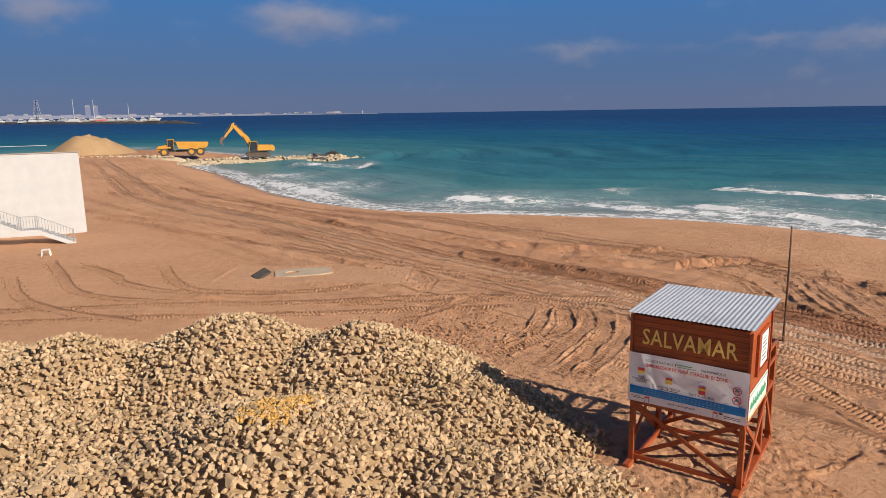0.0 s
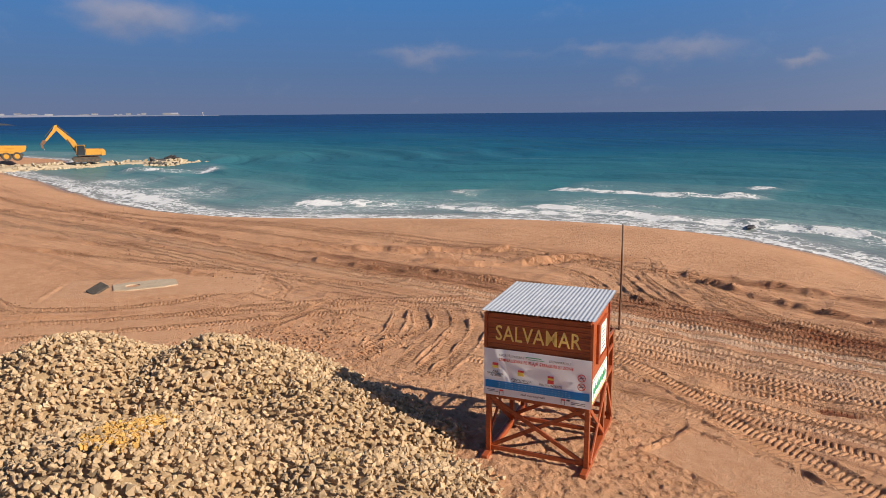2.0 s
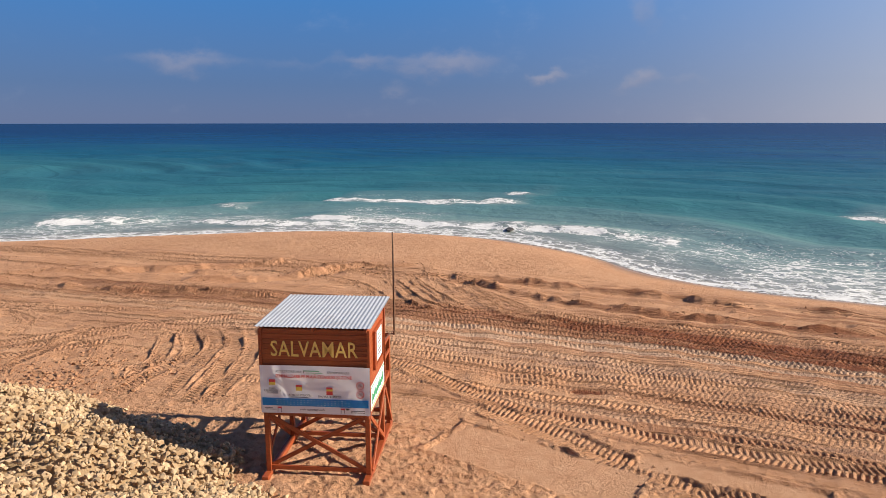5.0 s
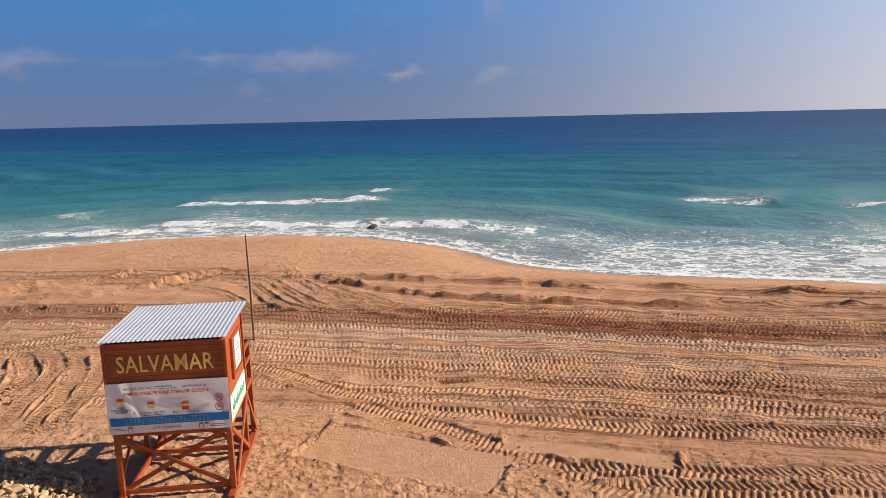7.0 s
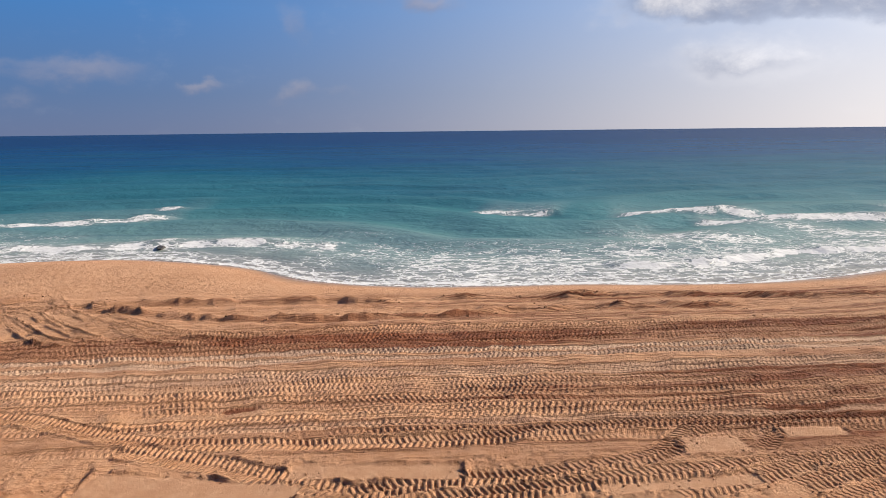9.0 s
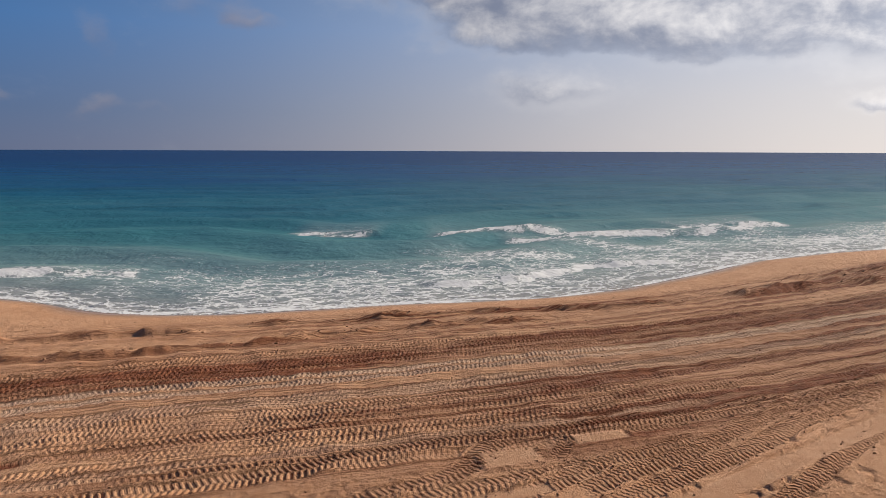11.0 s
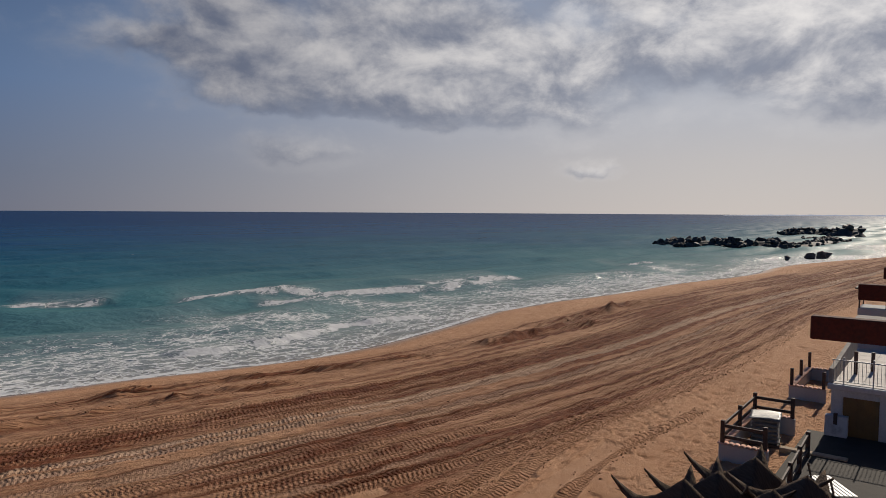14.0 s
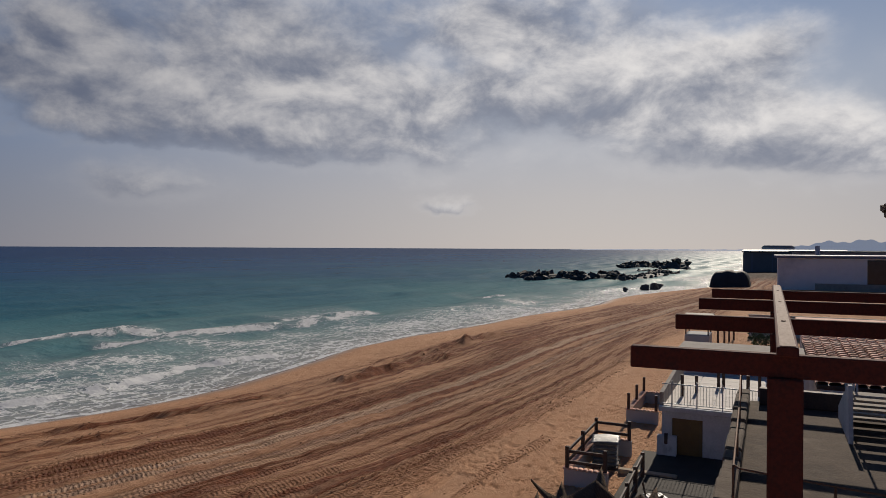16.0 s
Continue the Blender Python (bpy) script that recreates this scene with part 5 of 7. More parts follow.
def sand_clods():
    rng = random.Random(41)
    xy = []
    for pts, half, high in BANKS:
        if half < 0.3:
            continue
        line = rounded(pts, 6)
        for a, b in zip(line[:-1], line[1:]):
            ln = (b - a).length
            for _ in range(int(ln * 9 * min(1.0, 22 / max(a.length, 14)) + 1)):
                q = a.lerp(b, rng.random())
                xy.append((q.x + rng.gauss(0, half * 0.9), q.y + rng.gauss(0, half * 0.9), rng.uniform(0.02, 0.05) if rng.random() < 0.9 else rng.uniform(0.05, 0.10)))
    for pts, wide, depth in TRACKS:
        line = rounded(pts, 5)
        for a, b in zip(line[:-1], line[1:]):
            for _ in range(int((b - a).length * 5)):
                q = a.lerp(b, rng.random())
                d = (b - a).normalized()
                o = rng.choice((-1, 1)) * (wide * 0.62 + rng.gauss(0, 0.1))
                xy.append((q.x - d.y * o, q.y + d.x * o, rng.uniform(0.02, 0.055)))
    for _ in range(700):
        xy.append((-1.2 + rng.gauss(0, 1.9), 26.4 + rng.gauss(0, 1.3), rng.uniform(0.03, 0.10)))
    for _ in range(900):
        r, a = rng.uniform(0, 1), rng.uniform(0, 6.3)
        q = ROAD_LINE[rng.randrange(18, 52)]
        xy.append((q.x + rng.gauss(0, 5), q.y + rng.gauss(0, 5), rng.uniform(0.02, 0.06)))
    arr = np.array(xy)
    h = sand_surface(arr[:, 0].copy(), arr[:, 1].copy())[0]
    places = [(x, y, z + 0.15 * s, s, (rng.uniform(-0.4, 0.4), rng.uniform(-0.4, 0.4), rng.uniform(0, 6.3)), rng.randrange(16)) for (x, y, s), z in zip(xy, h) if z > SEA_LEVEL + 0.5]
    ob = part("sand_clod_field", scatter("sand_clod_field", places, CLOD), CLOD)
    tagged(ob, "loose clods of damp sand along the ruts and banks", "clods", kind="stuff")


sand_clods()


# ---------------------------------------------------------------- white building with outside stairs
SAND_HEAP = surface("heaped_sand", (0.35, 0.22, 0.11), (0.42, 0.275, 0.145), 0.5, 0.95, 0.5, 0.15, 8.0)
# the haze of distance is mixed into the next three base colours
HAZY_LAND = surface("far_land_haze_tint", (0.17, 0.19, 0.27), (0.21, 0.22, 0.29), 0.01, 0.95, 0.0)
HAZY_PALE = surface("far_walls_haze_tint", (0.24, 0.25, 0.29), (0.31, 0.31, 0.34), 0.05, 0.9, 0.0, vary=0.2)
HAZY_DARK = surface("far_steel_haze_tint", (0.13, 0.155, 0.24), (0.17, 0.19, 0.27), 0.05, 0.8, 0.0)
BOAT_WHITE = surface("boat_white", (0.34, 0.35, 0.38), (0.44, 0.45, 0.47), 0.2, 0.4, 0.0)
BOAT_RED = surface("boat_red", (0.42, 0.06, 0.06), (0.48, 0.08, 0.07), 0.2, 0.45, 0.0)
PLASTIC = surface("white_plastic", (0.72, 0.72, 0.70), (0.78, 0.78, 0.76), 4.0, 0.4, 0.1, 0.002, stain=(0.55, 0.52, 0.46))
RAIL_GREY = surface("grey_rail_paint", (0.26, 0.28, 0.29), (0.34, 0.35, 0.36), 4.0, 0.6, 0.1, 0.002)
SLAB = surface("sandy_concrete", (0.42, 0.32, 0.22), (0.52, 0.41, 0.29), 1.5, 0.9, 0.5, 0.02, 8.0, stain=(0.30, 0.22, 0.15))
OCHRE = surface("ochre_paint", (0.17, 0.095, 0.035), (0.23, 0.13, 0.045), 2.0, 0.6, 0.2, 0.004, stain=(0.20, 0.11, 0.04))


def white_building():
    """Local x runs along the wall away from its free corner, y into the building."""
    ang = math.degrees(math.atan2(-0.447, -0.895))
    b = thing("white_building", pose(-26.65, 52.38, -0.3, 0, 0, ang), "blank white-rendered building with an outside stair on the sand", "building")
    H, L, D = 6.2, 26.0, 3.2
    part("wall", Mesh().box((0, -0.3, 0), (L, 0, H), 0.02), WHITEWASH, b)
    part("wall", Mesh().box((6, -D, 0), (6.3, -0.303, H - 0.1), 0.02), WHITEWASH, b)
    part("wall", Mesh().box((6.303, -D, 0), (L, -D + 0.3, H - 0.1), 0.02), WHITEWASH, b)
    part("wall", Mesh().box((L - 0.3, -D + 0.303, 0), (L, -0.303, H - 0.1), 0.02), WHITEWASH, b)
    part("roof", Mesh().box((6.305, -D + 0.305, H - 0.35), (L - 0.305, -0.305, H - 0.2), 0.01), CONCRETE, b)
    part("coping", Mesh().box((-0.04, -0.36, H), (L, 0.05, H + 0.07), 0.015), CONCRETE, b)
    for k, x in enumerate((6.0, 11.0, 16.0)):
        part("roof_rail_post", Mesh().tube([(x, -2.0, H - 0.2), (x, -2.0, H + 0.55)], 0.03, 6), STEEL, b)
    part("roof_rail", Mesh().tube([(2.0, -2.0, H + 0.5), (L - 1, -2.0, H + 0.5)], 0.03, 6), STEEL, b)
    return b


def outside_stair():
    ang = math.degrees(math.atan2(-0.447, -0.895))
    s = thing("outside_stair", pose(-25.91, 49.21, -0.05, 0, 0, ang), "white concrete stair with a grey steel balustrade beside the building", "stair")
    run, up, rest, n1, n2 = 0.315, 0.160, 0.95, 7, 12
    a, b = n1 * run, n1 * run + rest

    def rise(q):
        return up * q / run if q < a else up * n1 if q < b else up * (n1 + (q - b) / run)
    z = 0.0
    for i in range(n1 + n2):
        x = i * run + (rest if i >= n1 else 0)
        z += up
        part("step", Mesh().box((x, 0.0, z - 0.20), (x + run + 0.03, 1.46, z), 0.012), WHITEWASH, s)
    part("landing", Mesh().box((a, 0.0, up * n1 - 0.2), (b, 1.46, up * n1 + 0.003), 0.012), WHITEWASH, s)
    end = b + n2 * run
    line = [(0.0, 0.08), (a, rise(a) + 0.05), (b, rise(b) + 0.05), (end, rise(end) + 0.05)]
    part("stringer", Mesh().prism(line + [(x, z - 0.30) for x, z in line[::-1]], 1.462, 1.54), WHITEWASH, s)
    part("underside", Mesh().prism([(x, z - 0.19) for x, z in line] + [(x, z - 0.29) for x, z in line[::-1]], 0.02, 1.455), CONCRETE, s)
    for i in range(38):
        q = 0.15 + i * 0.175
        zz = rise(q)
        if abs(q - a) < 0.08 or abs(q - b) < 0.08:
            continue
        part("baluster", Mesh().tube([(q, 1.50, zz + 0.03), (q, 1.50, zz + 0.93)], 0.016, 6), RAIL_GREY, s)
    for q in (0.1, a - 0.05, a + 0.06, b - 0.05, b + 0.06, end):
        part("rail_post", Mesh().tube([(q, 1.50, rise(q)), (q, 1.50, rise(q) + 1.0)], 0.03, 6), RAIL_GREY, s)
    for h in (0.16, 0.96):
        part("handrail", Mesh().tube([(q, 1.50, rise(q) + h) for q in (0.1, a, b, end)], 0.024, 6), RAIL_GREY, s)
    return s


def stool():
    s = thing("plastic_stool", pose(-24.9, 43.4, -0.02, 0, 0, 20), "small white plastic stool standing on bare sand", "stool")
    part("seat", Mesh().box((-0.24, -0.2, 0.40), (0.24, 0.2, 0.45), 0.02), PLASTIC, s)
    for x in (-1, 1):
        for y in (-1, 1):
            part("leg", Mesh().beam((x * 0.25, y * 0.21, 0), (x * 0.19, y * 0.16, 0.41), 0.05, 0.04), PLASTIC, s)


def shaft_cover():
    """A concrete shaft slab half buried in levelled sand, one corner lifted."""
    s = thing("concrete_shaft_cover", pose(-8.0, 37.6, -0.12, 0, 0, 12), "cracked concrete slab with an open shaft, half buried in sand", "slab")
    a, b = 1.5, 0.85
    hole = [(math.cos(i * math.pi / 8) * 0.36 - 0.6, math.sin(i * math.pi / 8) * 0.36) for i in range(16)]
    outer = []
    for i in range(16):
        c, t = math.cos(i * math.pi / 8), math.sin(i * math.pi / 8)
        k = min(a / abs(c) if abs(c) > 1e-6 else 99, b / abs(t) if abs(t) > 1e-6 else 99)
        outer.append((c * k, t * k))
    vs = [(x, y, zz) for ring_ in (outer, hole) for zz in (-0.1, 0.13) for x, y in ring_]
    fs = []
    for i in range(16):
        j = (i + 1) % 16
        fs += [(16 + i, 16 + j, 48 + j, 48 + i), (i, j, 16 + j, 16 + i), (32 + j, 32 + i, 48 + i, 48 + j), (j, i, 32 + i, 32 + j)]
    part("slab", Mesh().add(vs, fs), SLAB, s)
    part("shaft", Mesh().tube([(-0.6, 0, -0.5), (-0.6, 0, 0.04)], 0.38, 16), RUBBER, s, "dark shaft opening")
    part("lid", Mesh().box((-0.42, -0.36, 0), (0.42, 0.36, 0.10), 0.01, pose(-2.2, -0.35, 0.18, 10, -22, 25)), RUBBER, s, "dark tilted lid")


def sand_mound():
    m = Mesh()
    rng = random.Random(3)
    rad = [1.0 + 0.08 * math.sin(2 * a + 1) + 0.06 * math.sin(5 * a) for a in (2 * math.pi * i / 48 for i in range(48))]
    rings = [(1.08, -0.1), (0.85, 0.26), (0.6, 0.62), (0.42, 0.88), (0.34, 0.97), (0.22, 0.95), (0.02, 0.99)]
    vs = []
    for r, z in rings:
        for i in range(48):
            a = 2 * math.pi * i / 48
            q = 9.2 * r * (1 + (rad[i] - 1) * r)
            vs.append((q * math.cos(a), q * 0.85 * math.sin(a), 4.3 * z * (1 + 0.10 * math.cos(a - 2.6) + 0.05 * math.sin(3 * a + 9 * r))))
    fs = [(k * 48 + i, k * 48 + (i + 1) % 48, (k + 1) * 48 + (i + 1) % 48, (k + 1) * 48 + i) for k in range(len(rings) - 1) for i in range(48)]
    fs.append(tuple(range((len(rings) - 1) * 48, len(rings) * 48)))
    solid("sand_mound", m.add(vs, fs), SAND_HEAP, "tall flat-topped mound of dumped dry sand", "mound", m=pose(-78.5, 164.5, -0.4, 0, 0, 30), smooth=True)


def wheel(parent, x, y, r, w):
    """A tyre with lugs and a rim, its axle along y."""
    prof = [(r * 0.55, 0.0), (r * 0.9, 0.0), (r, 0.12 * w), (r, 0.88 * w), (r * 0.9, w), (r * 0.55, w)]
    m, n = Mesh(), 24
    vs = [(rr * math.cos(a), yy, rr * math.sin(a)) for a in (2 * math.pi * i / n for i in range(n)) for rr, yy in prof]
    k = len(prof)
    m.add(vs, [(i * k + j, ((i + 1) % n) * k + j, ((i + 1) % n) * k + j + 1, i * k + j + 1) for i in range(n) for j in range(k - 1)])
    for i in range(n):
        a = 2 * math.pi * i / n
        m.box((-0.05, 0.05 * w, r - 0.02), (0.05, 0.95 * w, r + 0.04), 0, Matrix.Rotation(a, 4, "Y"))
    t = part("wheel", m, RUBBER, parent)
    t.location = (x, y, r)
    part("rim", Mesh().tube([(0, 0.06 * w, 0), (0, 0.94 * w, 0)], r * 0.56, 16), MACHINE, t, "yellow wheel rim")
    return t


def dump_truck():
    t = thing("dump_truck", pose(-53.4, 151.8, -0.05, 0, 0, 198), "yellow articulated dump truck parked on the rubble bank", "dump truck")
    part("frame", Mesh().box((-4.6, -0.5, 0.85), (1.4, 0.5, 1.25), 0.04).box((1.5, -0.55, 0.8), (5.0, 0.55, 1.2), 0.04), RUBBER, t)
    part("hood", Mesh().prism([(3.2, 1.2), (5.1, 1.1), (5.2, 1.6), (4.9, 2.05), (3.2, 2.35)], -1.15, 1.15), MACHINE, t)
    part("fender", Mesh().prism([(2.3, 1.7), (4.9, 1.55), (4.9, 1.72), (4.3, 1.95), (2.3, 1.95)], 1.15, 1.48), MACHINE, t)
    part("fender", Mesh().prism([(2.3, 1.7), (4.9, 1.55), (4.9, 1.72), (4.3, 1.95), (2.3, 1.95)], -1.48, -1.15), MACHINE, t)
    cab = part("cab", Mesh().prism([(1.7, 1.3), (3.2, 1.3), (3.2, 2.3), (2.95, 3.3), (1.75, 3.35)], -0.95, 0.95), GLASS_DARK, t, "dark glazed cab")
    part("cab_roof", Mesh().box((1.6, -1.05, 3.35), (3.1, 1.05, 3.48), 0.04), MACHINE, cab)
    for x in (1.75, 3.1):
        for y in (-0.97, 0.97):
            part("cab_pillar", Mesh().beam((x, y, 1.3), (x - (0.15 if x > 2 else 0), y, 3.36), 0.10, 0.08), MACHINE, cab)
    for y in (-1.45, 1.37):
        part("dump_body", Mesh().prism([(-5.2, 2.45), (-4.9, 1.75), (-3.6, 1.35), (0.9, 1.55), (1.25, 2.95), (-5.2, 2.75)], y, y + 0.08), MACHINE, t)
    part("dump_body", Mesh().prism([(-4.9, 1.75), (-3.6, 1.35), (0.9, 1.55), (1.25, 2.95), (1.15, 2.95), (0.82, 1.65), (-3.6, 1.45), (-4.85, 1.85)], -1.37, 1.37), MACHINE, t)
    part("spill_guard", Mesh().box((1.2, -1.3, 2.9), (1.7, 1.3, 3.0), 0.02), MACHINE, t)
    for y in (-1.45, 1.38):
        for z in (1.9, 2.4):
            part("body_rib", Mesh().beam((-4.6, y + 0.03, z), (1.0, y + 0.03, z + 0.05), 0.16, 0.08), MACHINE, t)
    part("exhaust", Mesh().tube([(1.5, -0.9, 2.2), (1.5, -0.9, 3.2)], 0.09, 8), RUST, t)
    for x in (3.7, -1.7, -3.5):
        for y in (-1.45, 0.80):
            wheel(t, x, y, 0.86, 0.65)


def excavator():
    t = thing("excavator", pose(-36.3, 146.8, -0.25, 0, 0, 196), "yellow tracked excavator with a raised boom on the stone jetty", "excavator")
    outline = [(-2.3, 0.12), (-1.9, 0.0), (1.9, 0.0), (2.4, 0.30), (2.45, 0.62), (2.1, 0.92), (-2.1, 0.92), (-2.5, 0.62), (-2.45, 0.30)]
    for y in (-1.5, 0.9):
        tr = part("track", Mesh().prism(outline, y, y + 0.6), RUBBER, t, "steel crawler track")
        for i in range(19):
            x = -2.1 + i * 0.233
            part("track_pad", Mesh().box((x, y - 0.02, 0.92), (x + 0.16, y + 0.62, 0.98)), RUST, tr)
        for i in range(6):
            part("roller", Mesh().tube([(-1.75 + i * 0.7, y - 0.03, 0.3), (-1.75 + i * 0.7, y + 0.63, 0.3)], 0.17, 10), RUST, tr)
    part("undercarriage", Mesh().box((-1.2, -0.9, 0.4), (1.2, 0.9, 0.95), 0.05).tube([(0, 0, 0.9), (0, 0, 1.15)], 0.75, 18), RUST, t)
    part("deck", Mesh().box((-2.7, -1.42, 1.12), (1.5, 1.42, 1.35), 0.05), RUBBER, t)
    part("engine_housing", Mesh().prism([(-2.6, 1.35), (0.0, 1.35), (0.0, 2.45), (-2.3, 2.45), (-2.6, 2.3)], -1.40, 1.40), MACHINE, t)
    part("counterweight", Mesh().prism([(-3.3, 1.25), (-2.62, 1.15), (-2.62, 2.42), (-3.05, 2.38), (-3.35, 2.0)], -1.38, 1.38), MACHINE, t)
    part("side_box", Mesh().box((0.02, -1.40, 1.35), (1.45, -0.55, 2.1), 0.05), MACHINE, t)
    cab = part("cab", Mesh().prism([(0.1, 1.36), (1.75, 1.36), (1.8, 2.0), (1.45, 3.1), (0.15, 3.15)], 0.45, 1.38), GLASS_DARK, t, "dark glazed cab")
    part("cab_roof", Mesh().box((0.08, 0.42, 3.14), (1.5, 1.41, 3.24), 0.03), MACHINE, cab)
    for x0, x1 in ((0.13, 0.13), (1.78, 1.46)):
        for y in (0.45, 1.38):
            part("cab_pillar", Mesh().beam((x0, y, 1.36), (x1, y, 3.15), 0.08, 0.08), MACHINE, cab)
    boom = part("boom", Mesh().prism([(0.6, 1.75), (0.95, 1.55), (2.7, 3.6), (3.9, 5.2), (4.75, 6.25), (4.55, 6.6), (4.2, 6.55), (3.0, 5.35), (1.7, 4.1)], -0.32, 0.22), MACHINE, t)
    part("boom_cylinder", Mesh().tube([(1.5, 0.34, 1.6), (2.9, 0.34, 4.3)], 0.10, 8).tube([(1.5, -0.44, 1.6), (2.9, -0.44, 4.3)], 0.10, 8), RUBBER, boom)
    part("stick_cylinder", Mesh().tube([(2.6, -0.05, 5.25), (4.5, -0.05, 7.0)], 0.10, 8), RUBBER, boom)
    stick = part("stick", Mesh().prism([(4.3, 7.05), (4.75, 6.9), (5.2, 6.0), (6.7, 4.05), (6.45, 3.85), (4.55, 5.9)], -0.24, 0.14), MACHINE, t)
    part("bucket_cylinder", Mesh().tube([(4.85, -0.05, 6.9), (6.5, -0.05, 4.9)], 0.08, 8), RUBBER, stick)
    bucket = part("bucket", Mesh().prism([(6.2, 4.1), (6.9, 4.3), (7.35, 3.6), (7.3, 2.9), (6.8, 2.55), (6.95, 3.3), (6.5, 3.75)], -0.65, 0.55), RUST, t, "dark steel digging bucket")
    for i in range(5):
        part("tooth", Mesh().prism([(6.78, 2.6), (6.86, 2.6), (6.72, 2.36)], -0.6 + i * 0.26, -0.5 + i * 0.26), STEEL, bucket)


def jetty(name, line, half, top, count, sizes, material, label, seed, sink=0.3):
    """A bank of dumped blocks along a line."""
    rng = random.Random(seed)
    pts = rounded(line, 6)
    core = Mesh()
    n = len(pts)

    def bank(u, v):
        k = min(int(u * (n - 1)), n - 2)
        f = u * (n - 1) - k
        p = pts[k].lerp(pts[k + 1], f)
        d = (pts[k + 1] - pts[k]).normalized()
        s = (v - 0.5) * 2
        taper = min(1, 6 * u + 0.3, 6 * (1 - u) + 0.15)
        return (p.x - d.y * s * half * 1.5, p.y + d.x * s * half * 1.5, SEA_LEVEL - 1.0 + (top + 0.85 - SEA_LEVEL) * taper * min(1.0, 1.45 - 1.3 * abs(s)))
    core.sheet(bank, 3 * n, 10)
    ob = solid(name, core, material, label, "jetty", smooth=False)
    for i in range(count):
        u, s = rng.random(), rng.uniform(-1.2, 1.2)
        x, y, z = bank(u, 0.5 + s / 2)
        size = rng.uniform(*sizes)
        b = part("block", BLOCKS[material.name][rng.randrange(8)], material, ob)
        b.matrix_basis = Matrix.LocRotScale((x, y, max(z, SEA_LEVEL - 0.1) + size * (0.5 - sink)), Euler((rng.uniform(-0.5, 0.5), rng.uniform(-0.5, 0.5), rng.uniform(0, 6.3))), (size, size, size * rng.uniform(0.8, 1.1)))
    return ob


def block_set(material):
    out = []
    for k in range(8):
        me = rock_mesh(500 + k, 0.72, 12)
        me.materials.append(material)
        out.append(me)
    return out


BLOCKS = {m.name: block_set(m) for m in (ROCK_PALE, ROCK_DARK)}
white_building()
outside_stair()
stool()
shaft_cover()
sand_mound()
dump_truck()
excavator()
jetty("stone_jetty", [(-53.5, 136), (-46, 143), (-40, 146.5), (-30, 148.8), (-22, 150.5), (-15.5, 153.0)], 2.3, -0.45, 280, (0.25, 0.62), ROCK_PALE, "new jetty of pale limestone blocks running into the sea", 21)
jetty("stone_bank", [(-84, 149.5), (-72, 150.5), (-64, 151.5), (-57, 147.5), (-48, 149)], 1.2, 0.0, 160, (0.28, 0.65), ROCK_PALE, "bank of pale limestone blocks at the head of the beach", 22)
jetty("dark_rock_cluster", [(-26, 149.6), (-22.5, 151.2), (-20, 152)], 1.5, -0.1, 26, (0.5, 1.0), ROCK_DARK, "cluster of dark wet rocks on the jetty", 23)


# ---------------------------------------------------------------- harbour and far coast
def bearing(deg, dist, z=0.0):
    return Vector((-math.sin(radians(deg)) * dist, math.cos(radians(deg)) * dist, z))


def boat(hull_material):
    b = thing("motor_boat", pose(0, 0, 0), "white motor yacht moored behind the breakwater", "boat", "moored boats")
    part("hull", Mesh().prism([(-7, 0.2), (6, 0.0), (8.5, 2.4), (-7, 2.0)], -2.0, 2.0), hull_material, b)
    part("cabin", Mesh().prism([(-5.5, 2.05), (3.0, 2.2), (1.2, 4.0), (-5.2, 4.2)], -1.6, 1.6), BOAT_WHITE, b)
    part("window_band", Mesh().prism([(-4.8, 2.9), (2.2, 3.0), (1.6, 3.5), (-4.8, 3.5)], -1.63, 1.63), GLASS_DARK, b)
    part("flybridge", Mesh().prism([(-4.5, 4.2), (-0.5, 4.1), (-1.2, 5.2), (-4.5, 5.4)], -1.3, 1.3), BOAT_WHITE, b)
    part("mast", Mesh().tube([(-2.5, 0, 5.0), (-2.5, 0, 8.5)], 0.10, 6), BOAT_WHITE, b)
    return b


def sailing_ship(h, dist, deg, label):
    b = thing("sailing_yacht", Matrix.Translation(bearing(deg, dist, SEA_LEVEL)) @ pose(0, 0, 0, 0, 0, deg), label, "boat", "moored boats")
    part("hull", Mesh().prism([(-13, 0.5), (12, 0.3), (17, 4.0), (-13, 3.4)], -3.0, 3.0), BOAT_WHITE, b)
    part("cabin", Mesh().prism([(-9, 3.5), (6, 3.6), (4, 6.6), (-8, 6.8)], -2.4, 2.4), BOAT_WHITE, b)
    part("mast", Mesh().tube([(-1, 0, 3.0), (-1, 0, h)], [0.55, 0.35], 8), BOAT_WHITE, b)
    part("mast_yard", Mesh().tube([(-1, -4, h * 0.6), (-1, 4, h * 0.6)], 0.2, 6), BOAT_WHITE, b)


def breakwater(name, p0, p1, half, top, material, label, lumps=60, seed=4):
    rng = random.Random(seed)
    d = (p1 - p0)
    s = Vector((-d.y, d.x, 0)).normalized()
    jag = [rng.uniform(0.45, 1.0) for _ in range(lumps + 1)]

    def ridge(u, v):
        k = min(int(u * lumps), lumps - 1)
        e = min(1.0, 0.35 + 12 * u, 0.2 + 12 * (1 - u))
        p = p0 + d * u + s * (v - 0.5) * 2 * half * (0.7 + 0.3 * jag[k])
        return (p.x, p.y, SEA_LEVEL - 0.5 + (top - SEA_LEVEL + 0.5) * jag[k] * e * min(1.0, 2.6 - 5.2 * abs(v - 0.5)) * (0.9 + 0.1 * math.sin(37 * u + 9 * v)))
    return solid(name, Mesh().sheet(ridge, lumps, 6), material, label, "breakwater")


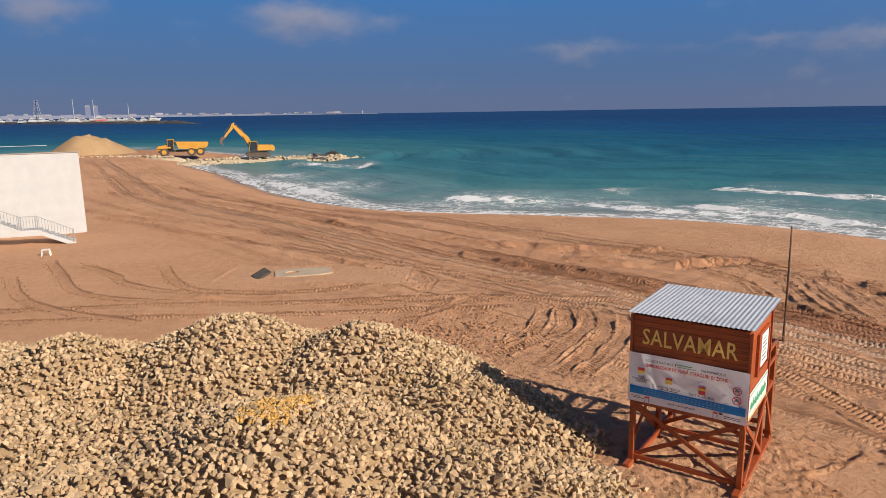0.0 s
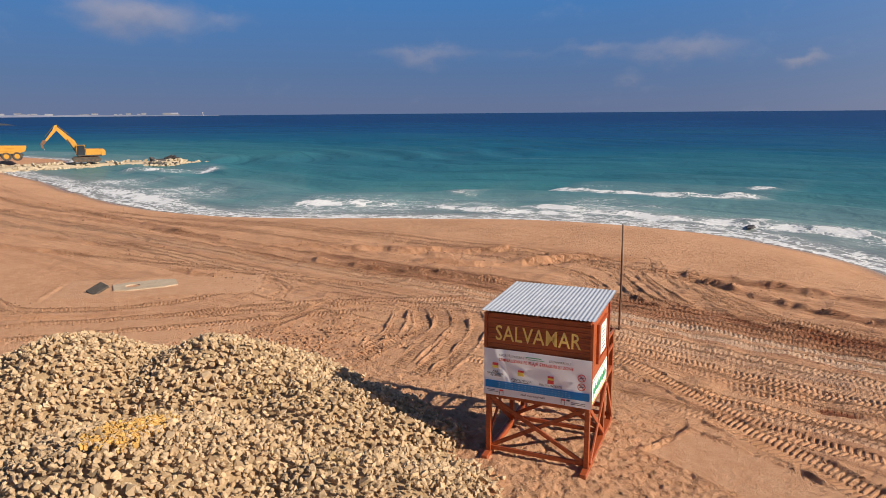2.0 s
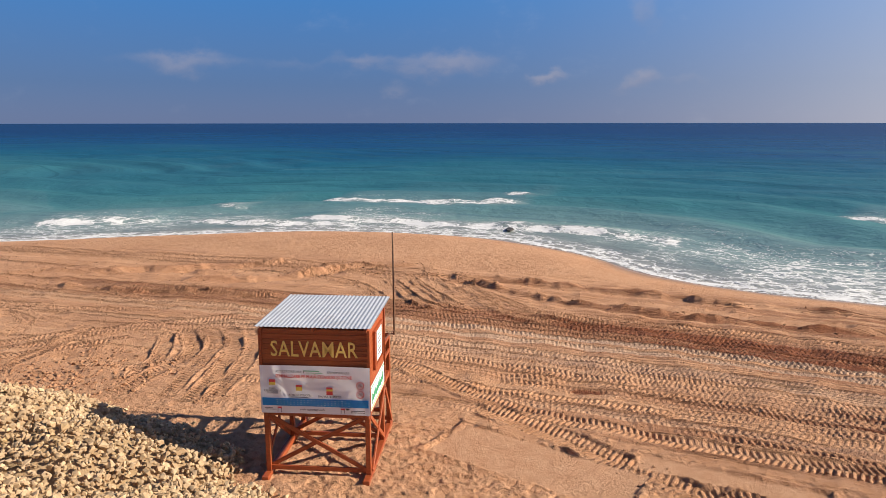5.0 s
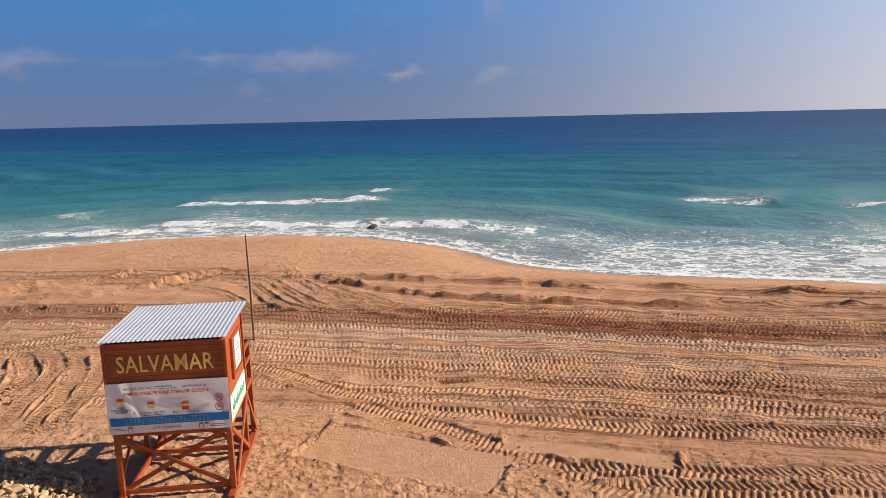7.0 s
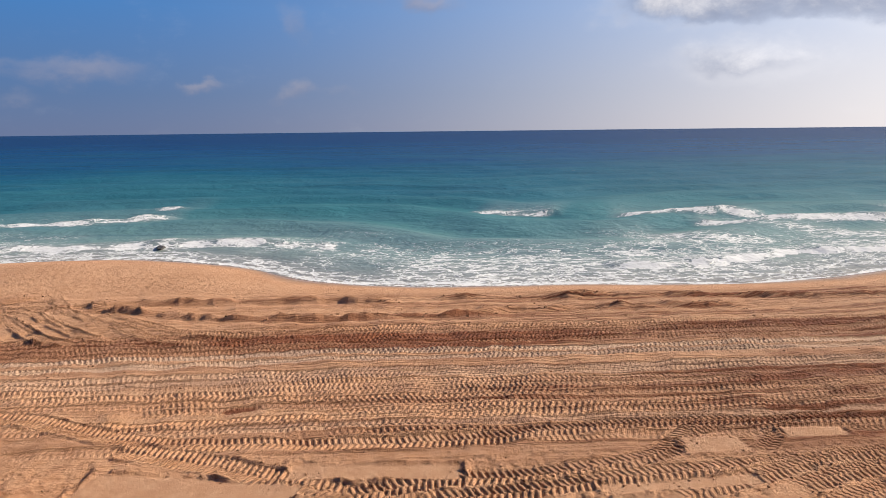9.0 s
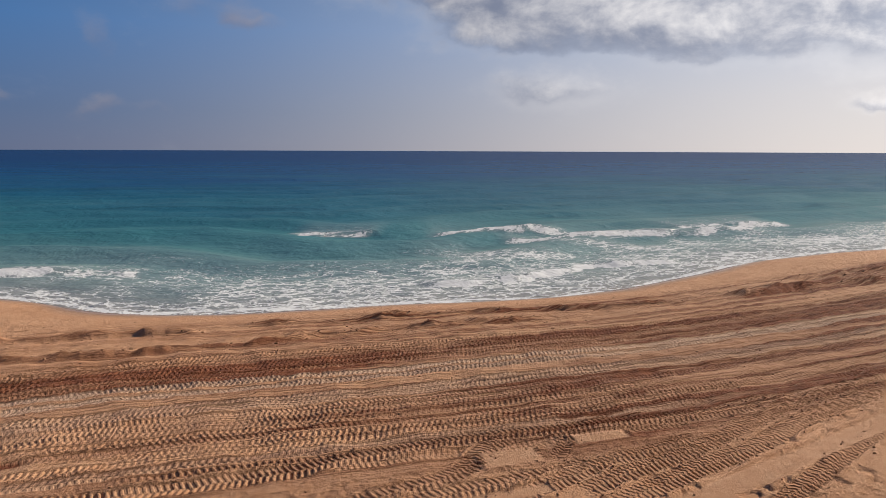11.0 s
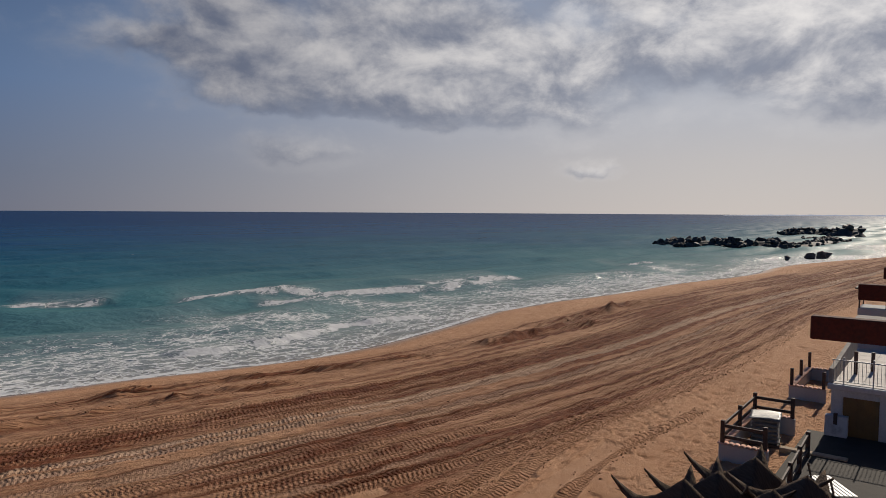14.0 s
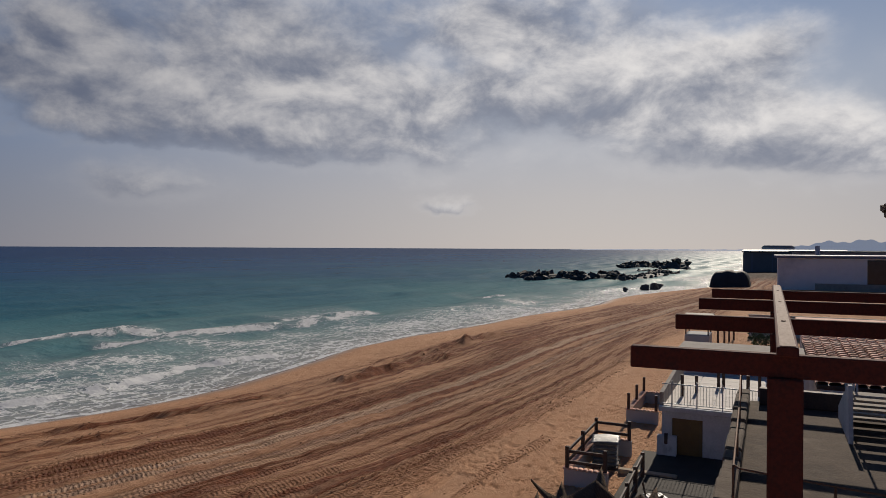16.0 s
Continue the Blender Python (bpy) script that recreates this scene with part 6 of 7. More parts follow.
breakwater("harbour_breakwater", Vector((-720, 1165, 0)), Vector((-254, 792, 0)), 9, 3.0, ROCK_DARK, "long dark rock breakwater before the harbour", 90)
breakwater("harbour_quay", Vector((-700, 1185, 0)), Vector((-310, 872, 0)), 10, 4.2, CONCRETE, "pale concrete quay behind the breakwater", 40, 8)
rng = random.Random(12)
first = boat(BOAT_WHITE)
for k, (deg, dist) in enumerate([(31.5, 1290), (30.7, 1280), (30.2, 1270), (29.4, 1260), (28.8, 1250), (28.2, 1240), (27.6, 1225), (26.9, 1210), (26.0, 1190), (25.6, 1180), (23.8, 1120), (23.3, 1110), (22.4, 1080), (21.6, 1060), (21.0, 1045)]):
    m = Matrix.Translation(bearing(deg, dist - 40, 2.0 if k % 3 else 0.5)) @ pose(0, 0, 0, 0, 0, deg + rng.uniform(-40, 40)) @ Matrix.Scale(rng.uniform(0.8, 1.25), 4)
    if k == 0:
        first.matrix_world = m
    else:
        copy_thing(first, m).scale = m.to_scale()
red = boat(BOAT_RED)
tagged(red, "red and white trawler moored behind the breakwater")
red.matrix_world = Matrix.Translation(bearing(24.4, 1110, 0.5)) @ pose(0, 0, 0, 0, 0, 24) @ Matrix.Scale(1.7, 4)
sailing_ship(34, 1130, 26.2, "large white sailing yacht with a tall mast in the harbour")
sailing_ship(34, 1180, 24.9, "white sailing yacht with a tall mast in the harbour")
sailing_ship(26, 1060, 22.6, "white sailing yacht with a tall mast behind the quay")


def far_coast(name, a0, a1, dist, heights, label, material):
    n = len(heights) - 1
    m = Mesh()
    fine = 160

    def land(u, v):
        q = u * n
        k = min(int(q), n - 1)
        h = heights[k] + (heights[k + 1] - heights[k]) * (q - k)
        p = bearing(a0 + (a1 - a0) * u, dist + (v - 0.5) * 120)
        return (p.x, p.y, SEA_LEVEL - 2 + (h + 2) * min(1, 2.5 - 5 * abs(v - 0.5)) * (1 + 0.10 * math.sin(71 * u) + 0.07 * math.sin(190 * u)))
    return solid(name, m.sheet(land, fine, 5), material, label, "coast", kind="structure")


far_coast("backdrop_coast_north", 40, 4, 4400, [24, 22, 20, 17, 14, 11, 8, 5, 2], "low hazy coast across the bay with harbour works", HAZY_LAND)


def far_block(deg, dist, w, h, base, label, material=HAZY_PALE, name="far_building", category="building"):
    b = thing(name, Matrix.Translation(bearing(deg, dist, base)) @ pose(0, 0, 0, 0, 0, deg), label, category, "buildings across the bay")
    part("wall", Mesh().box((-w / 2, -12, 0), (w / 2, 12, h)), material, b)
    part("roof", Mesh().prism([(-w / 2 - 1, h), (w / 2 + 1, h), (w / 2 - 3, h + h * 0.12 + 1), (-w / 2 + 3, h + h * 0.12 + 1)], -13, 13), HAZY_DARK if material is HAZY_PALE else HAZY_PALE, b)


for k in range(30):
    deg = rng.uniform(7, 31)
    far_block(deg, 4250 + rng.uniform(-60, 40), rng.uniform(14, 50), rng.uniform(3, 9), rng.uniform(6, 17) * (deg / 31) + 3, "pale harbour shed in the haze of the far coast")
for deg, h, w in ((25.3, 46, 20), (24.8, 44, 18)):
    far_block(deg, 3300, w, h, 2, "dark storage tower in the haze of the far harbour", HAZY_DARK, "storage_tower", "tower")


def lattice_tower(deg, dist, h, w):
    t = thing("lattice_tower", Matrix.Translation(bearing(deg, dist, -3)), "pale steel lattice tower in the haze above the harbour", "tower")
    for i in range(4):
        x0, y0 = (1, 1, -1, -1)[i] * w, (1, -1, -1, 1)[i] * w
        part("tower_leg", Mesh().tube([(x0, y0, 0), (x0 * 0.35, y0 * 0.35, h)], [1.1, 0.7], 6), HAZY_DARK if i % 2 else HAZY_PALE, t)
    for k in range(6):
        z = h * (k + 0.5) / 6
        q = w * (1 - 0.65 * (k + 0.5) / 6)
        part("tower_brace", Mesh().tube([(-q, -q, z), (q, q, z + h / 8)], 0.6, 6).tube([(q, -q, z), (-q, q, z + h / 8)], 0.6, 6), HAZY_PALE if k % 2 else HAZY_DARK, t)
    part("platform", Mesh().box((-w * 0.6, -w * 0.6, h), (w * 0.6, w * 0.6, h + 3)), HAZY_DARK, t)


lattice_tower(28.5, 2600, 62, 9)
solid("lighthouse_tower", Mesh().tube([(0, 0, 0), (0, 0, 14), (0, 0, 14.1), (0, 0, 18)], [3.0, 2.2, 3.4, 2.0], 12), BOAT_WHITE, "small white light tower at the end of the far mole", "lighthouse", m=Matrix.Translation(bearing(5.2, 4300, 0)))


# ---------------------------------------------------------------- terraces along the beach
# Local frame: x along the shore away from the camera, y towards the sea.
T = pose(-0.818, 0.288, 0, 0, 0, -39.94)
REED = surface("weathered_reed", (0.070, 0.045, 0.030), (0.15, 0.10, 0.066), 3.0, 0.95, 0.9, 0.03, 6.0, grain=(1.0, 9.0, 1.0), stain=(0.05, 0.036, 0.028))
TILE = surface("clay_roof_tile", (0.58, 0.31, 0.22), (0.68, 0.40, 0.30), 2.0, 0.8, 0.3, 0.01, 6.0, stain=(0.28, 0.16, 0.12), vary=0.22)
TILE_ALL = surface("clay_roof_tile_rest", (0.58, 0.31, 0.22), (0.68, 0.40, 0.30), 2.0, 0.8, 0.3, 0.01, 6.0, stain=(0.28, 0.16, 0.12), vary=0.22, island=True)
ROOF_FELT = surface("gritty_roof_felt", (0.060, 0.040, 0.028), (0.115, 0.080, 0.056), 1.2, 0.95, 0.8, 0.03, 12.0, stain=(0.22, 0.17, 0.12), stain_scale=0.8)
GREY_PLASTIC = surface("grey_film", (0.13, 0.13, 0.13), (0.20, 0.20, 0.195), 2.5, 0.45, 0.5, 0.03, 4.0)
# courtyard shade is put into this near-black base colour
SHADED_FLOOR = surface("shade_dark_concrete", (0.022, 0.017, 0.013), (0.040, 0.031, 0.025), 1.5, 0.85, 0.4, 0.02, 8.0, stain=(0.09, 0.07, 0.05))
OLD_BLOCK = surface("weathered_block", (0.10, 0.072, 0.052), (0.17, 0.13, 0.095), 2.0, 0.95, 0.7, 0.02, 8.0, stain=(0.10, 0.075, 0.055))
PALE_TILE = surface("pale_terrace_tile", (0.50, 0.45, 0.41), (0.60, 0.55, 0.50), 2.0, 0.75, 0.2, 0.005, 8.0, stain=(0.38, 0.33, 0.28), vary=0.06)
WAREHOUSE = surface("dark_blue_cladding", (0.10, 0.118, 0.142), (0.13, 0.148, 0.172), 0.2, 0.6, 0.1, 0.02)
FAR_WHITE = surface("far_white_cladding", (0.78, 0.76, 0.76), (0.84, 0.82, 0.81), 0.1, 0.7, 0.05, 0.02, stain=(0.46, 0.47, 0.50), stain_scale=0.08)
TARP = surface("black_tarpaulin", (0.018, 0.019, 0.023), (0.035, 0.036, 0.042), 0.7, 0.7, 0.6, 0.2)
LEAF = surface("bush_leaf", (0.035, 0.06, 0.02), (0.06, 0.09, 0.03), 3.0, 0.7, 0.0, vary=0.3, island=True)
# haze before the hill and mole is added as a glow of their surface
HILL = hazy("wooded_hill_haze_glow", (0.30, 0.33, 0.38), (0.62, 0.70, 0.88), 0.42)


def pergola():
    p = thing("pergola", T.copy(), "dark red-brown timber pergola with open beams above the terrace", "pergola")
    for k, x in enumerate((10.5, 14.92, 19.4, 23.6)):
        part("cross_beam", Mesh().beam((x, -8.0, 7.21), (x, 1.5, 7.21), 0.15, 0.26, 0.012), PERGOLA_WOOD, p)
        w = 0.36 if k == 0 else 0.28
        part("post", Mesh().beam((x + 0.02, -0.18, 4.6), (x + 0.02, -0.18, 7.08), w, w, 0.015), PERGOLA_WOOD, p)
    part("long_beam", Mesh().beam((10.2, -0.2, 7.40), (24.2, -0.2, 7.40), 0.22, 0.11, 0.012), PERGOLA_WOOD, p)
    # added strip, coloured pale for the sunlit top of the beam
    part("sunlit_top", Mesh().box((10.2, -0.28, 7.458), (24.2, -0.12, 7.470)), SUNLIT_WOOD, p, "pale strip painting the sunlit top of the long beam")
    for x in (13.0, 17.0, 21.2):
        part("bolt", Mesh().tube([(x, -0.2, 7.45), (x, -0.2, 7.485)], 0.03, 8), RUST, p)


def annex():
    a = thing("concrete_annex", T.copy(), "flat-roofed concrete annex with a gritty dark roof and low parapet", "annex")
    part("roof", Mesh().box((8.6, -9, 4.4), (21.5, 0.42, 4.6), 0.02), ROOF_FELT, a)
    part("wall", Mesh().box((8.6, 0.30, -0.4), (21.5, 0.62, 4.398), 0.01), WHITE_DIRTY, a)
    part("wall", Mesh().box((8.6, -9, -0.4), (8.9, 0.297, 4.398), 0.01), WHITE_DIRTY, a)
    part("wall", Mesh().box((21.2, -9, -0.4), (21.5, 0.297, 4.398), 0.01), WHITE_DIRTY, a)
    rng = random.Random(2)
    for i in range(22):
        x = 8.6 + i * 0.586
        part("parapet_block", Mesh().box((x, 0.425, 4.40), (x + 0.575, 0.72 + rng.uniform(-0.02, 0.02), 4.86 + rng.uniform(-0.04, 0.03)), 0.03), OLD_BLOCK, a)
    part("back_wall", Mesh().box((21.0, -2.6, 4.6), (21.25, 0.2, 5.02), 0.02), DARK_WOOD, a)
    return a


def pipe_rail():
    r = thing("pipe_railing", T.copy(), "rusty bent steel pipe railing round the annex roof", "railing")
    part("top_pipe", Mesh().tube([(20.8, 0.62, 5.56), (16.5, 0.50, 5.50), (12.5, 0.43, 5.46), (12.35, 0.35, 5.46), (12.1, -0.6, 5.47), (11.6, -3.2, 5.48), (11.4, -6, 5.48)], 0.017, 8), RUST, r, "", True)
    for x, y, lean in ((20.6, 0.6, 0.0), (18.0, 0.54, 0.05), (15.2, 0.48, -0.04), (12.45, 0.43, 0.0)):
        part("rail_post", Mesh().tube([(x, y, 4.8), (x + lean, y, 5.48)], 0.018, 8), RUST, r)
    for x, y in ((12.05, -0.8), (11.75, -2.4), (11.5, -4.6)):
        part("rail_post", Mesh().tube([(x + 0.25, y, 4.6), (x, y, 5.46)], 0.018, 8), RUST, r)


def porch():
    far_by = Matrix.Translation((1.845, -0.02, 8.51)) @ Matrix.Scale(1.225, 4) @ Matrix.Translation((-1.845, 0.02, -8.51))
    p = thing("tiled_porch", T @ far_by, "porch with a clay-tiled roof on white columns", "porch")
    Z0 = 5.78
    part("roof_deck", Mesh().box((17.9, -9.0, Z0 - 0.12), (25.6, -0.9, Z0 - 0.03), 0.01), DARK_WOOD, p)
    for x, y in ((21.4, -1.05), (21.4, -1.75), (22.6, -1.1), (21.4, -3.4), (25.2, -1.1), (25.2, -3.4)):
        part("column", Mesh().tube([(x, y, -0.3), (x, y, Z0 - 0.125)], 0.09 if x < 22 else 0.13, 10), WHITEWASH, p)
    half = Mesh().sheet(lambda u, v: (0.36 * v - 0.02, 0.115 * math.cos(math.pi * u), 0.045 * math.sin(math.pi * u) + 0.022 * (1 - v)), 6, 1, 0.014).data("roof_tile", True)
    half.materials.append(TILE)
    hv, hf = np.array([v.co for v in half.vertices]), [tuple(q.vertices) for q in half.polygons]
    tris = np.array([t for q in hf for t in ((q[0], q[1], q[2]), (q[0], q[2], q[3]))])
    vs, fs, k, n = [], [], 0, 0
    rng = random.Random(6)
    for i in range(22):
        for j in range(33):
            x, y, z = 18.0 + i * 0.335 + rng.uniform(-0.012, 0.012), -1.0 - j * 0.235 + rng.uniform(-0.008, 0.008), Z0 - 0.02 + (i * 0.335) * 0.018
            if 3 <= i and j < 15 and n < 290:
                ob = part("roof_tile", half, TILE, p)
                ob.matrix_basis = pose(x, y, z, 0, 0, rng.uniform(-2, 2))
                n += 1
            else:
                vs.append(hv + (x, y, z))
                fs.append(tris + k)
                k += len(hv)
    me = tri_mesh("tile_rest", np.concatenate(vs), np.concatenate(fs))
    me.materials.append(TILE_ALL)
    tagged(part("tile_rest", me, TILE_ALL, p), kind="stuff")
    s = thing("porch_stair", T.copy(), "white-sided stair with a light steel rail beside the porch", "stair")
    part("side_panel", Mesh().prism([(17.9, 4.62), (18.1, 5.75), (18.25, 5.75), (20.3, 4.9), (20.3, 4.62)], -1.55, -1.47), WHITE_DIRTY, s)
    for i in range(6):
        part("step", Mesh().box((17.95 + i * 0.38, -2.9, 5.55 - i * 0.17), (18.36 + i * 0.38, -1.56, 5.60 - i * 0.17), 0.01), CONCRETE, s)
    for i in range(5):
        x = 18.0 + i * 0.55
        part("rail_post", Mesh().tube([(x, -1.62, 5.65 - 0.38 * i * 0.5), (x + 0.2, -1.62, 6.3 - 0.38 * i * 0.5)], 0.018, 6), STEEL, s)
    part("handrail", Mesh().tube([(18.1, -1.62, 6.32), (20.4, -1.62, 5.5)], 0.022, 6).tube([(18.1, -2.85, 6.32), (20.4, -2.85, 5.5)], 0.022, 6), STEEL, s)


def beach_house():
    h = thing("beach_house", T.copy(), "weathered white beach house with an ochre door and railed roof", "house")
    X0, Y1, TOP = 31.5, 3.95, 2.06
    part("wall", Mesh().box((X0, 3.56, -0.4), (X0 + 0.25, Y1, TOP - 0.2), 0.01).box((X0, 0.2, -0.4), (X0 + 0.25, 2.38, TOP - 0.2), 0.01).box((X0, 2.383, 1.60), (X0 + 0.25, 3.557, TOP - 0.2), 0.01), WHITE_DIRTY, h)
    part("wall", Mesh().box((X0 + 0.253, Y1 - 0.25, -0.4), (X0 + 8.5, Y1, TOP - 0.2), 0.01), WHITE_DIRTY, h)
    part("wall", Mesh().box((X0 + 8.25, 0.2, -0.4), (X0 + 8.5, Y1 - 0.253, TOP - 0.2), 0.01), WHITE_DIRTY, h)
    door = part("door", Mesh().box((X0 + 0.08, 2.39, -0.3), (X0 + 0.13, 3.55, 1.595), 0.005), OCHRE, h, "ochre painted plank door")
    for i in range(5):
        part("plank", Mesh().box((X0 + 0.062, 2.40 + i * 0.23, -0.28), (X0 + 0.079, 2.62 + i * 0.23, 1.58), 0.004), OCHRE, door)
    part("door_handle", Mesh().tube([(X0 + 0.03, 2.52, 0.7), (X0 + 0.03, 2.52, 0.84)], 0.012, 6), RUST, door)
    part("buttress", Mesh().prism([(X0 - 0.5, -0.3), (X0, -0.3), (X0, 0.9), (X0 - 0.25, 0.9)], 3.35, 4.1), WHITE_DIRTY, h)
    part("roof_slab", Mesh().box((X0 - 0.12, 0.1, TOP - 0.2), (X0 + 8.6, Y1 + 0.12, TOP), 0.02), WHITE_DIRTY, h)
    rng = random.Random(14)
    tile = Mesh().box((0, 0, 0), (0.92, 0.92, 0.02), 0.006).data("terrace_tile")
    tile.materials.append(PALE_TILE)
    for i in range(9):
        for j in range(4):
            part("terrace_tile", tile, PALE_TILE, h).location = (X0 + 0.06 + i * 0.94, 0.16 + j * 0.94, TOP + 0.002)
    part("seaward_parapet", Mesh().prism([(X0 + 0.1, TOP), (X0 + 0.1, TOP + 0.55), (X0 + 7.5, TOP + 0.9), (X0 + 7.5, TOP)], Y1 - 0.05, Y1 + 0.11), CONCRETE, h)
    rail = part("railing", Mesh().tube([(X0 + 0.02, 0.15, TOP + 0.92), (X0 + 0.02, Y1, TOP + 0.92)], 0.022, 6), STEEL, h, "thin grey steel railing")
    part("bottom_rail", Mesh().tube([(X0 + 0.02, 0.15, TOP + 0.12), (X0 + 0.02, Y1, TOP + 0.12)], 0.016, 6), STEEL, rail)
    for i in range(32):
        y = 0.2 + i * 0.12
        big = i % 8 == 4
        part("baluster", Mesh().tube([(X0 + 0.02, y, TOP - (0.15 if big else -0.10)), (X0 + 0.02, y, TOP + (1.05 if big else 0.92))], 0.028 if big else 0.009, 6), STEEL, rail)
    for x, y, z in ((X0 + 2.2, 3.4, 0.95), (X0 + 3.2, 2.9, 0.8), (X0 + 5.0, 2.1, 1.0), (X0 + 5.3, 1.9, 1.0), (X0 + 1.2, 0.75, 1.3), (X0 + 3.5, 0.35, 1.2), (X0 - 0.25, 3.75, -1.05)):
        part("wooden_post", Mesh().beam((x, y, TOP if z > 0 else -0.2), (x, y, TOP + z), 0.13, 0.13), DARK_WOOD, h)
    return h


def fence_patio(x0, x1, y0, y1, base, label, rails=True, top=0.62):
    """A low white wall round a small patio, tiled on top, with dark posts and rails."""
    p = thing("walled_patio", T.copy(), label, "patio", "white walled patios")
    th = 0.2
    sides = [((x0, y0), (x0, y1)), ((x0, y1), (x1, y1)), ((x1, y1), (x1, y0))]
    part("wall", Mesh().box((x0, y0, base - 0.5), (x0 + th, y1, top), 0.015), WHITEWASH, p)
    part("wall", Mesh().box((x0 + th + 0.003, y1 - th, base - 0.5), (x1 - th - 0.003, y1, top), 0.015), WHITEWASH, p)
    part("wall", Mesh().box((x1 - th, y0, base - 0.5), (x1, y1, top), 0.015), WHITEWASH, p)
    cap = Mesh().sheet(lambda u, v: (0.30 * v - 0.15, 0.085 * math.cos(math.pi * u), 0.05 * math.sin(math.pi * u)), 5, 1, 0.012).data("coping_tile", True)
    cap.materials.append(TILE)
    for (ax, ay), (bx, by) in sides:
        ln = math.hypot(bx - ax, by - ay)
        d = ((bx - ax) / ln, (by - ay) / ln)
        inset = (-d[1] * -0.1, d[0] * -0.1)
        for i in range(int(ln / 0.18)):
            q = 0.09 + i * 0.18
            part("coping_tile", cap, TILE, p).matrix_basis = pose(ax + d[0] * q + inset[0], ay + d[1] * q + inset[1], top, 0, 0, math.degrees(math.atan2(-d[0], d[1])))
    posts = [(x0 + 0.1, y0 + 0.1), (x0 + 0.1, y1 - 0.1), ((x0 + x1) / 2, y1 - 0.1), (x1 - 0.1, y1 - 0.1), (x1 - 0.1, y0 + 0.1)]
    for x, y in posts:
        part("post", Mesh().beam((x, y, top - 0.3), (x, y, 1.42), 0.13, 0.13, 0.01), DARK_WOOD, p)
    if rails:
        for a, b in zip(posts[:-1], posts[1:]):
            for z in (0.86, 1.24):
                part("rail", Mesh().beam((*a, z), (*b, z), 0.06, 0.11, 0.008), DARK_WOOD, p)
    return p


def reed_canopy(x, y, z, size, turn, tip, lean):
    """A reed parasol whose four corners are swept up into points."""
    c = thing("reed_parasol", T @ pose(x, y, 0, 0, 0, turn), "weathered dark reed parasol with corners swept up to points", "parasol", "reed parasols")

    def skin(u, v):
        a, b = 2 * u - 1, 2 * v - 1
        m = max(abs(a), abs(b))
        k = (abs(a * b)) ** 2.2
        q = size * (1 + 0.30 * k) / (1 + 0.16 * (1 - abs(abs(a) - abs(b))) * 0 + 0.20 * (m - abs(a * b)))
        return (q * a + lean * m * 0.1, q * b, z + 0.75 * (1 - m) ** 1.2 - 0.25 * m + tip * k ** 1.15 + 0.02 * math.sin(23 * (a + b)) * m)
    part("canopy", Mesh().sheet(skin, 24, 24, 0.07), REED, c, "", True)
    rng = random.Random(int(x * 100))
    fr = Mesh()
    for i in range(90):
        s = rng.uniform(0.03, 0.97)
        u, v = ((s, 0.0), (s, 1.0), (0.0, s), (1.0, s))[i % 4]
        px, py, pz = skin(u, v)
        qx, qy, qz = skin(0.5 + (u - 0.5) * 0.8, 0.5 + (v - 0.5) * 0.8)
        d = Vector((px - qx, py - qy, pz - qz)).normalized()
        e = Vector((px, py, pz - 0.03))
        fr.tube([e - d * 0.1, e + d * rng.uniform(0.08, 0.24) + Vector((0, 0, -0.06))], [0.012, 0.003], 3)
    tagged(part("reed_fringe", fr, REED, c), kind="stuff")
    part("pole", Mesh().tube([(0, 0, -0.3), (0, 0, z + 0.6)], 0.05, 8), DARK_WOOD, c)


def wrapped_stack(x, y):
    s = thing("wrapped_stack", T @ pose(x, y, 0, 0, 0, 8), "stack of grey film-wrapped loungers inside the patio", "stack")
    part("pallet", Mesh().box((-0.6, -0.5, 0), (0.6, 0.5, 0.14), 0.01), DARK_WOOD, s)
    for i in range(6):
        part("layer", Mesh().box((-0.56 + 0.01 * (i % 2), -0.46, 0.145 + i * 0.15), (0.56, 0.46 - 0.02 * (i % 3), 0.285 + i * 0.15), 0.05), GREY_PLASTIC, s)
    part("top_sheet", Mesh().sheet(lambda u, v: (-0.62 + 1.24 * u, -0.52 + 1.04 * v, 1.06 + 0.05 * math.sin(7 * u + 3 * v) - 0.25 * max(0, abs(2 * u - 1) - 0.85)), 14, 12, 0.01), GREY_PLASTIC, s, "", True)


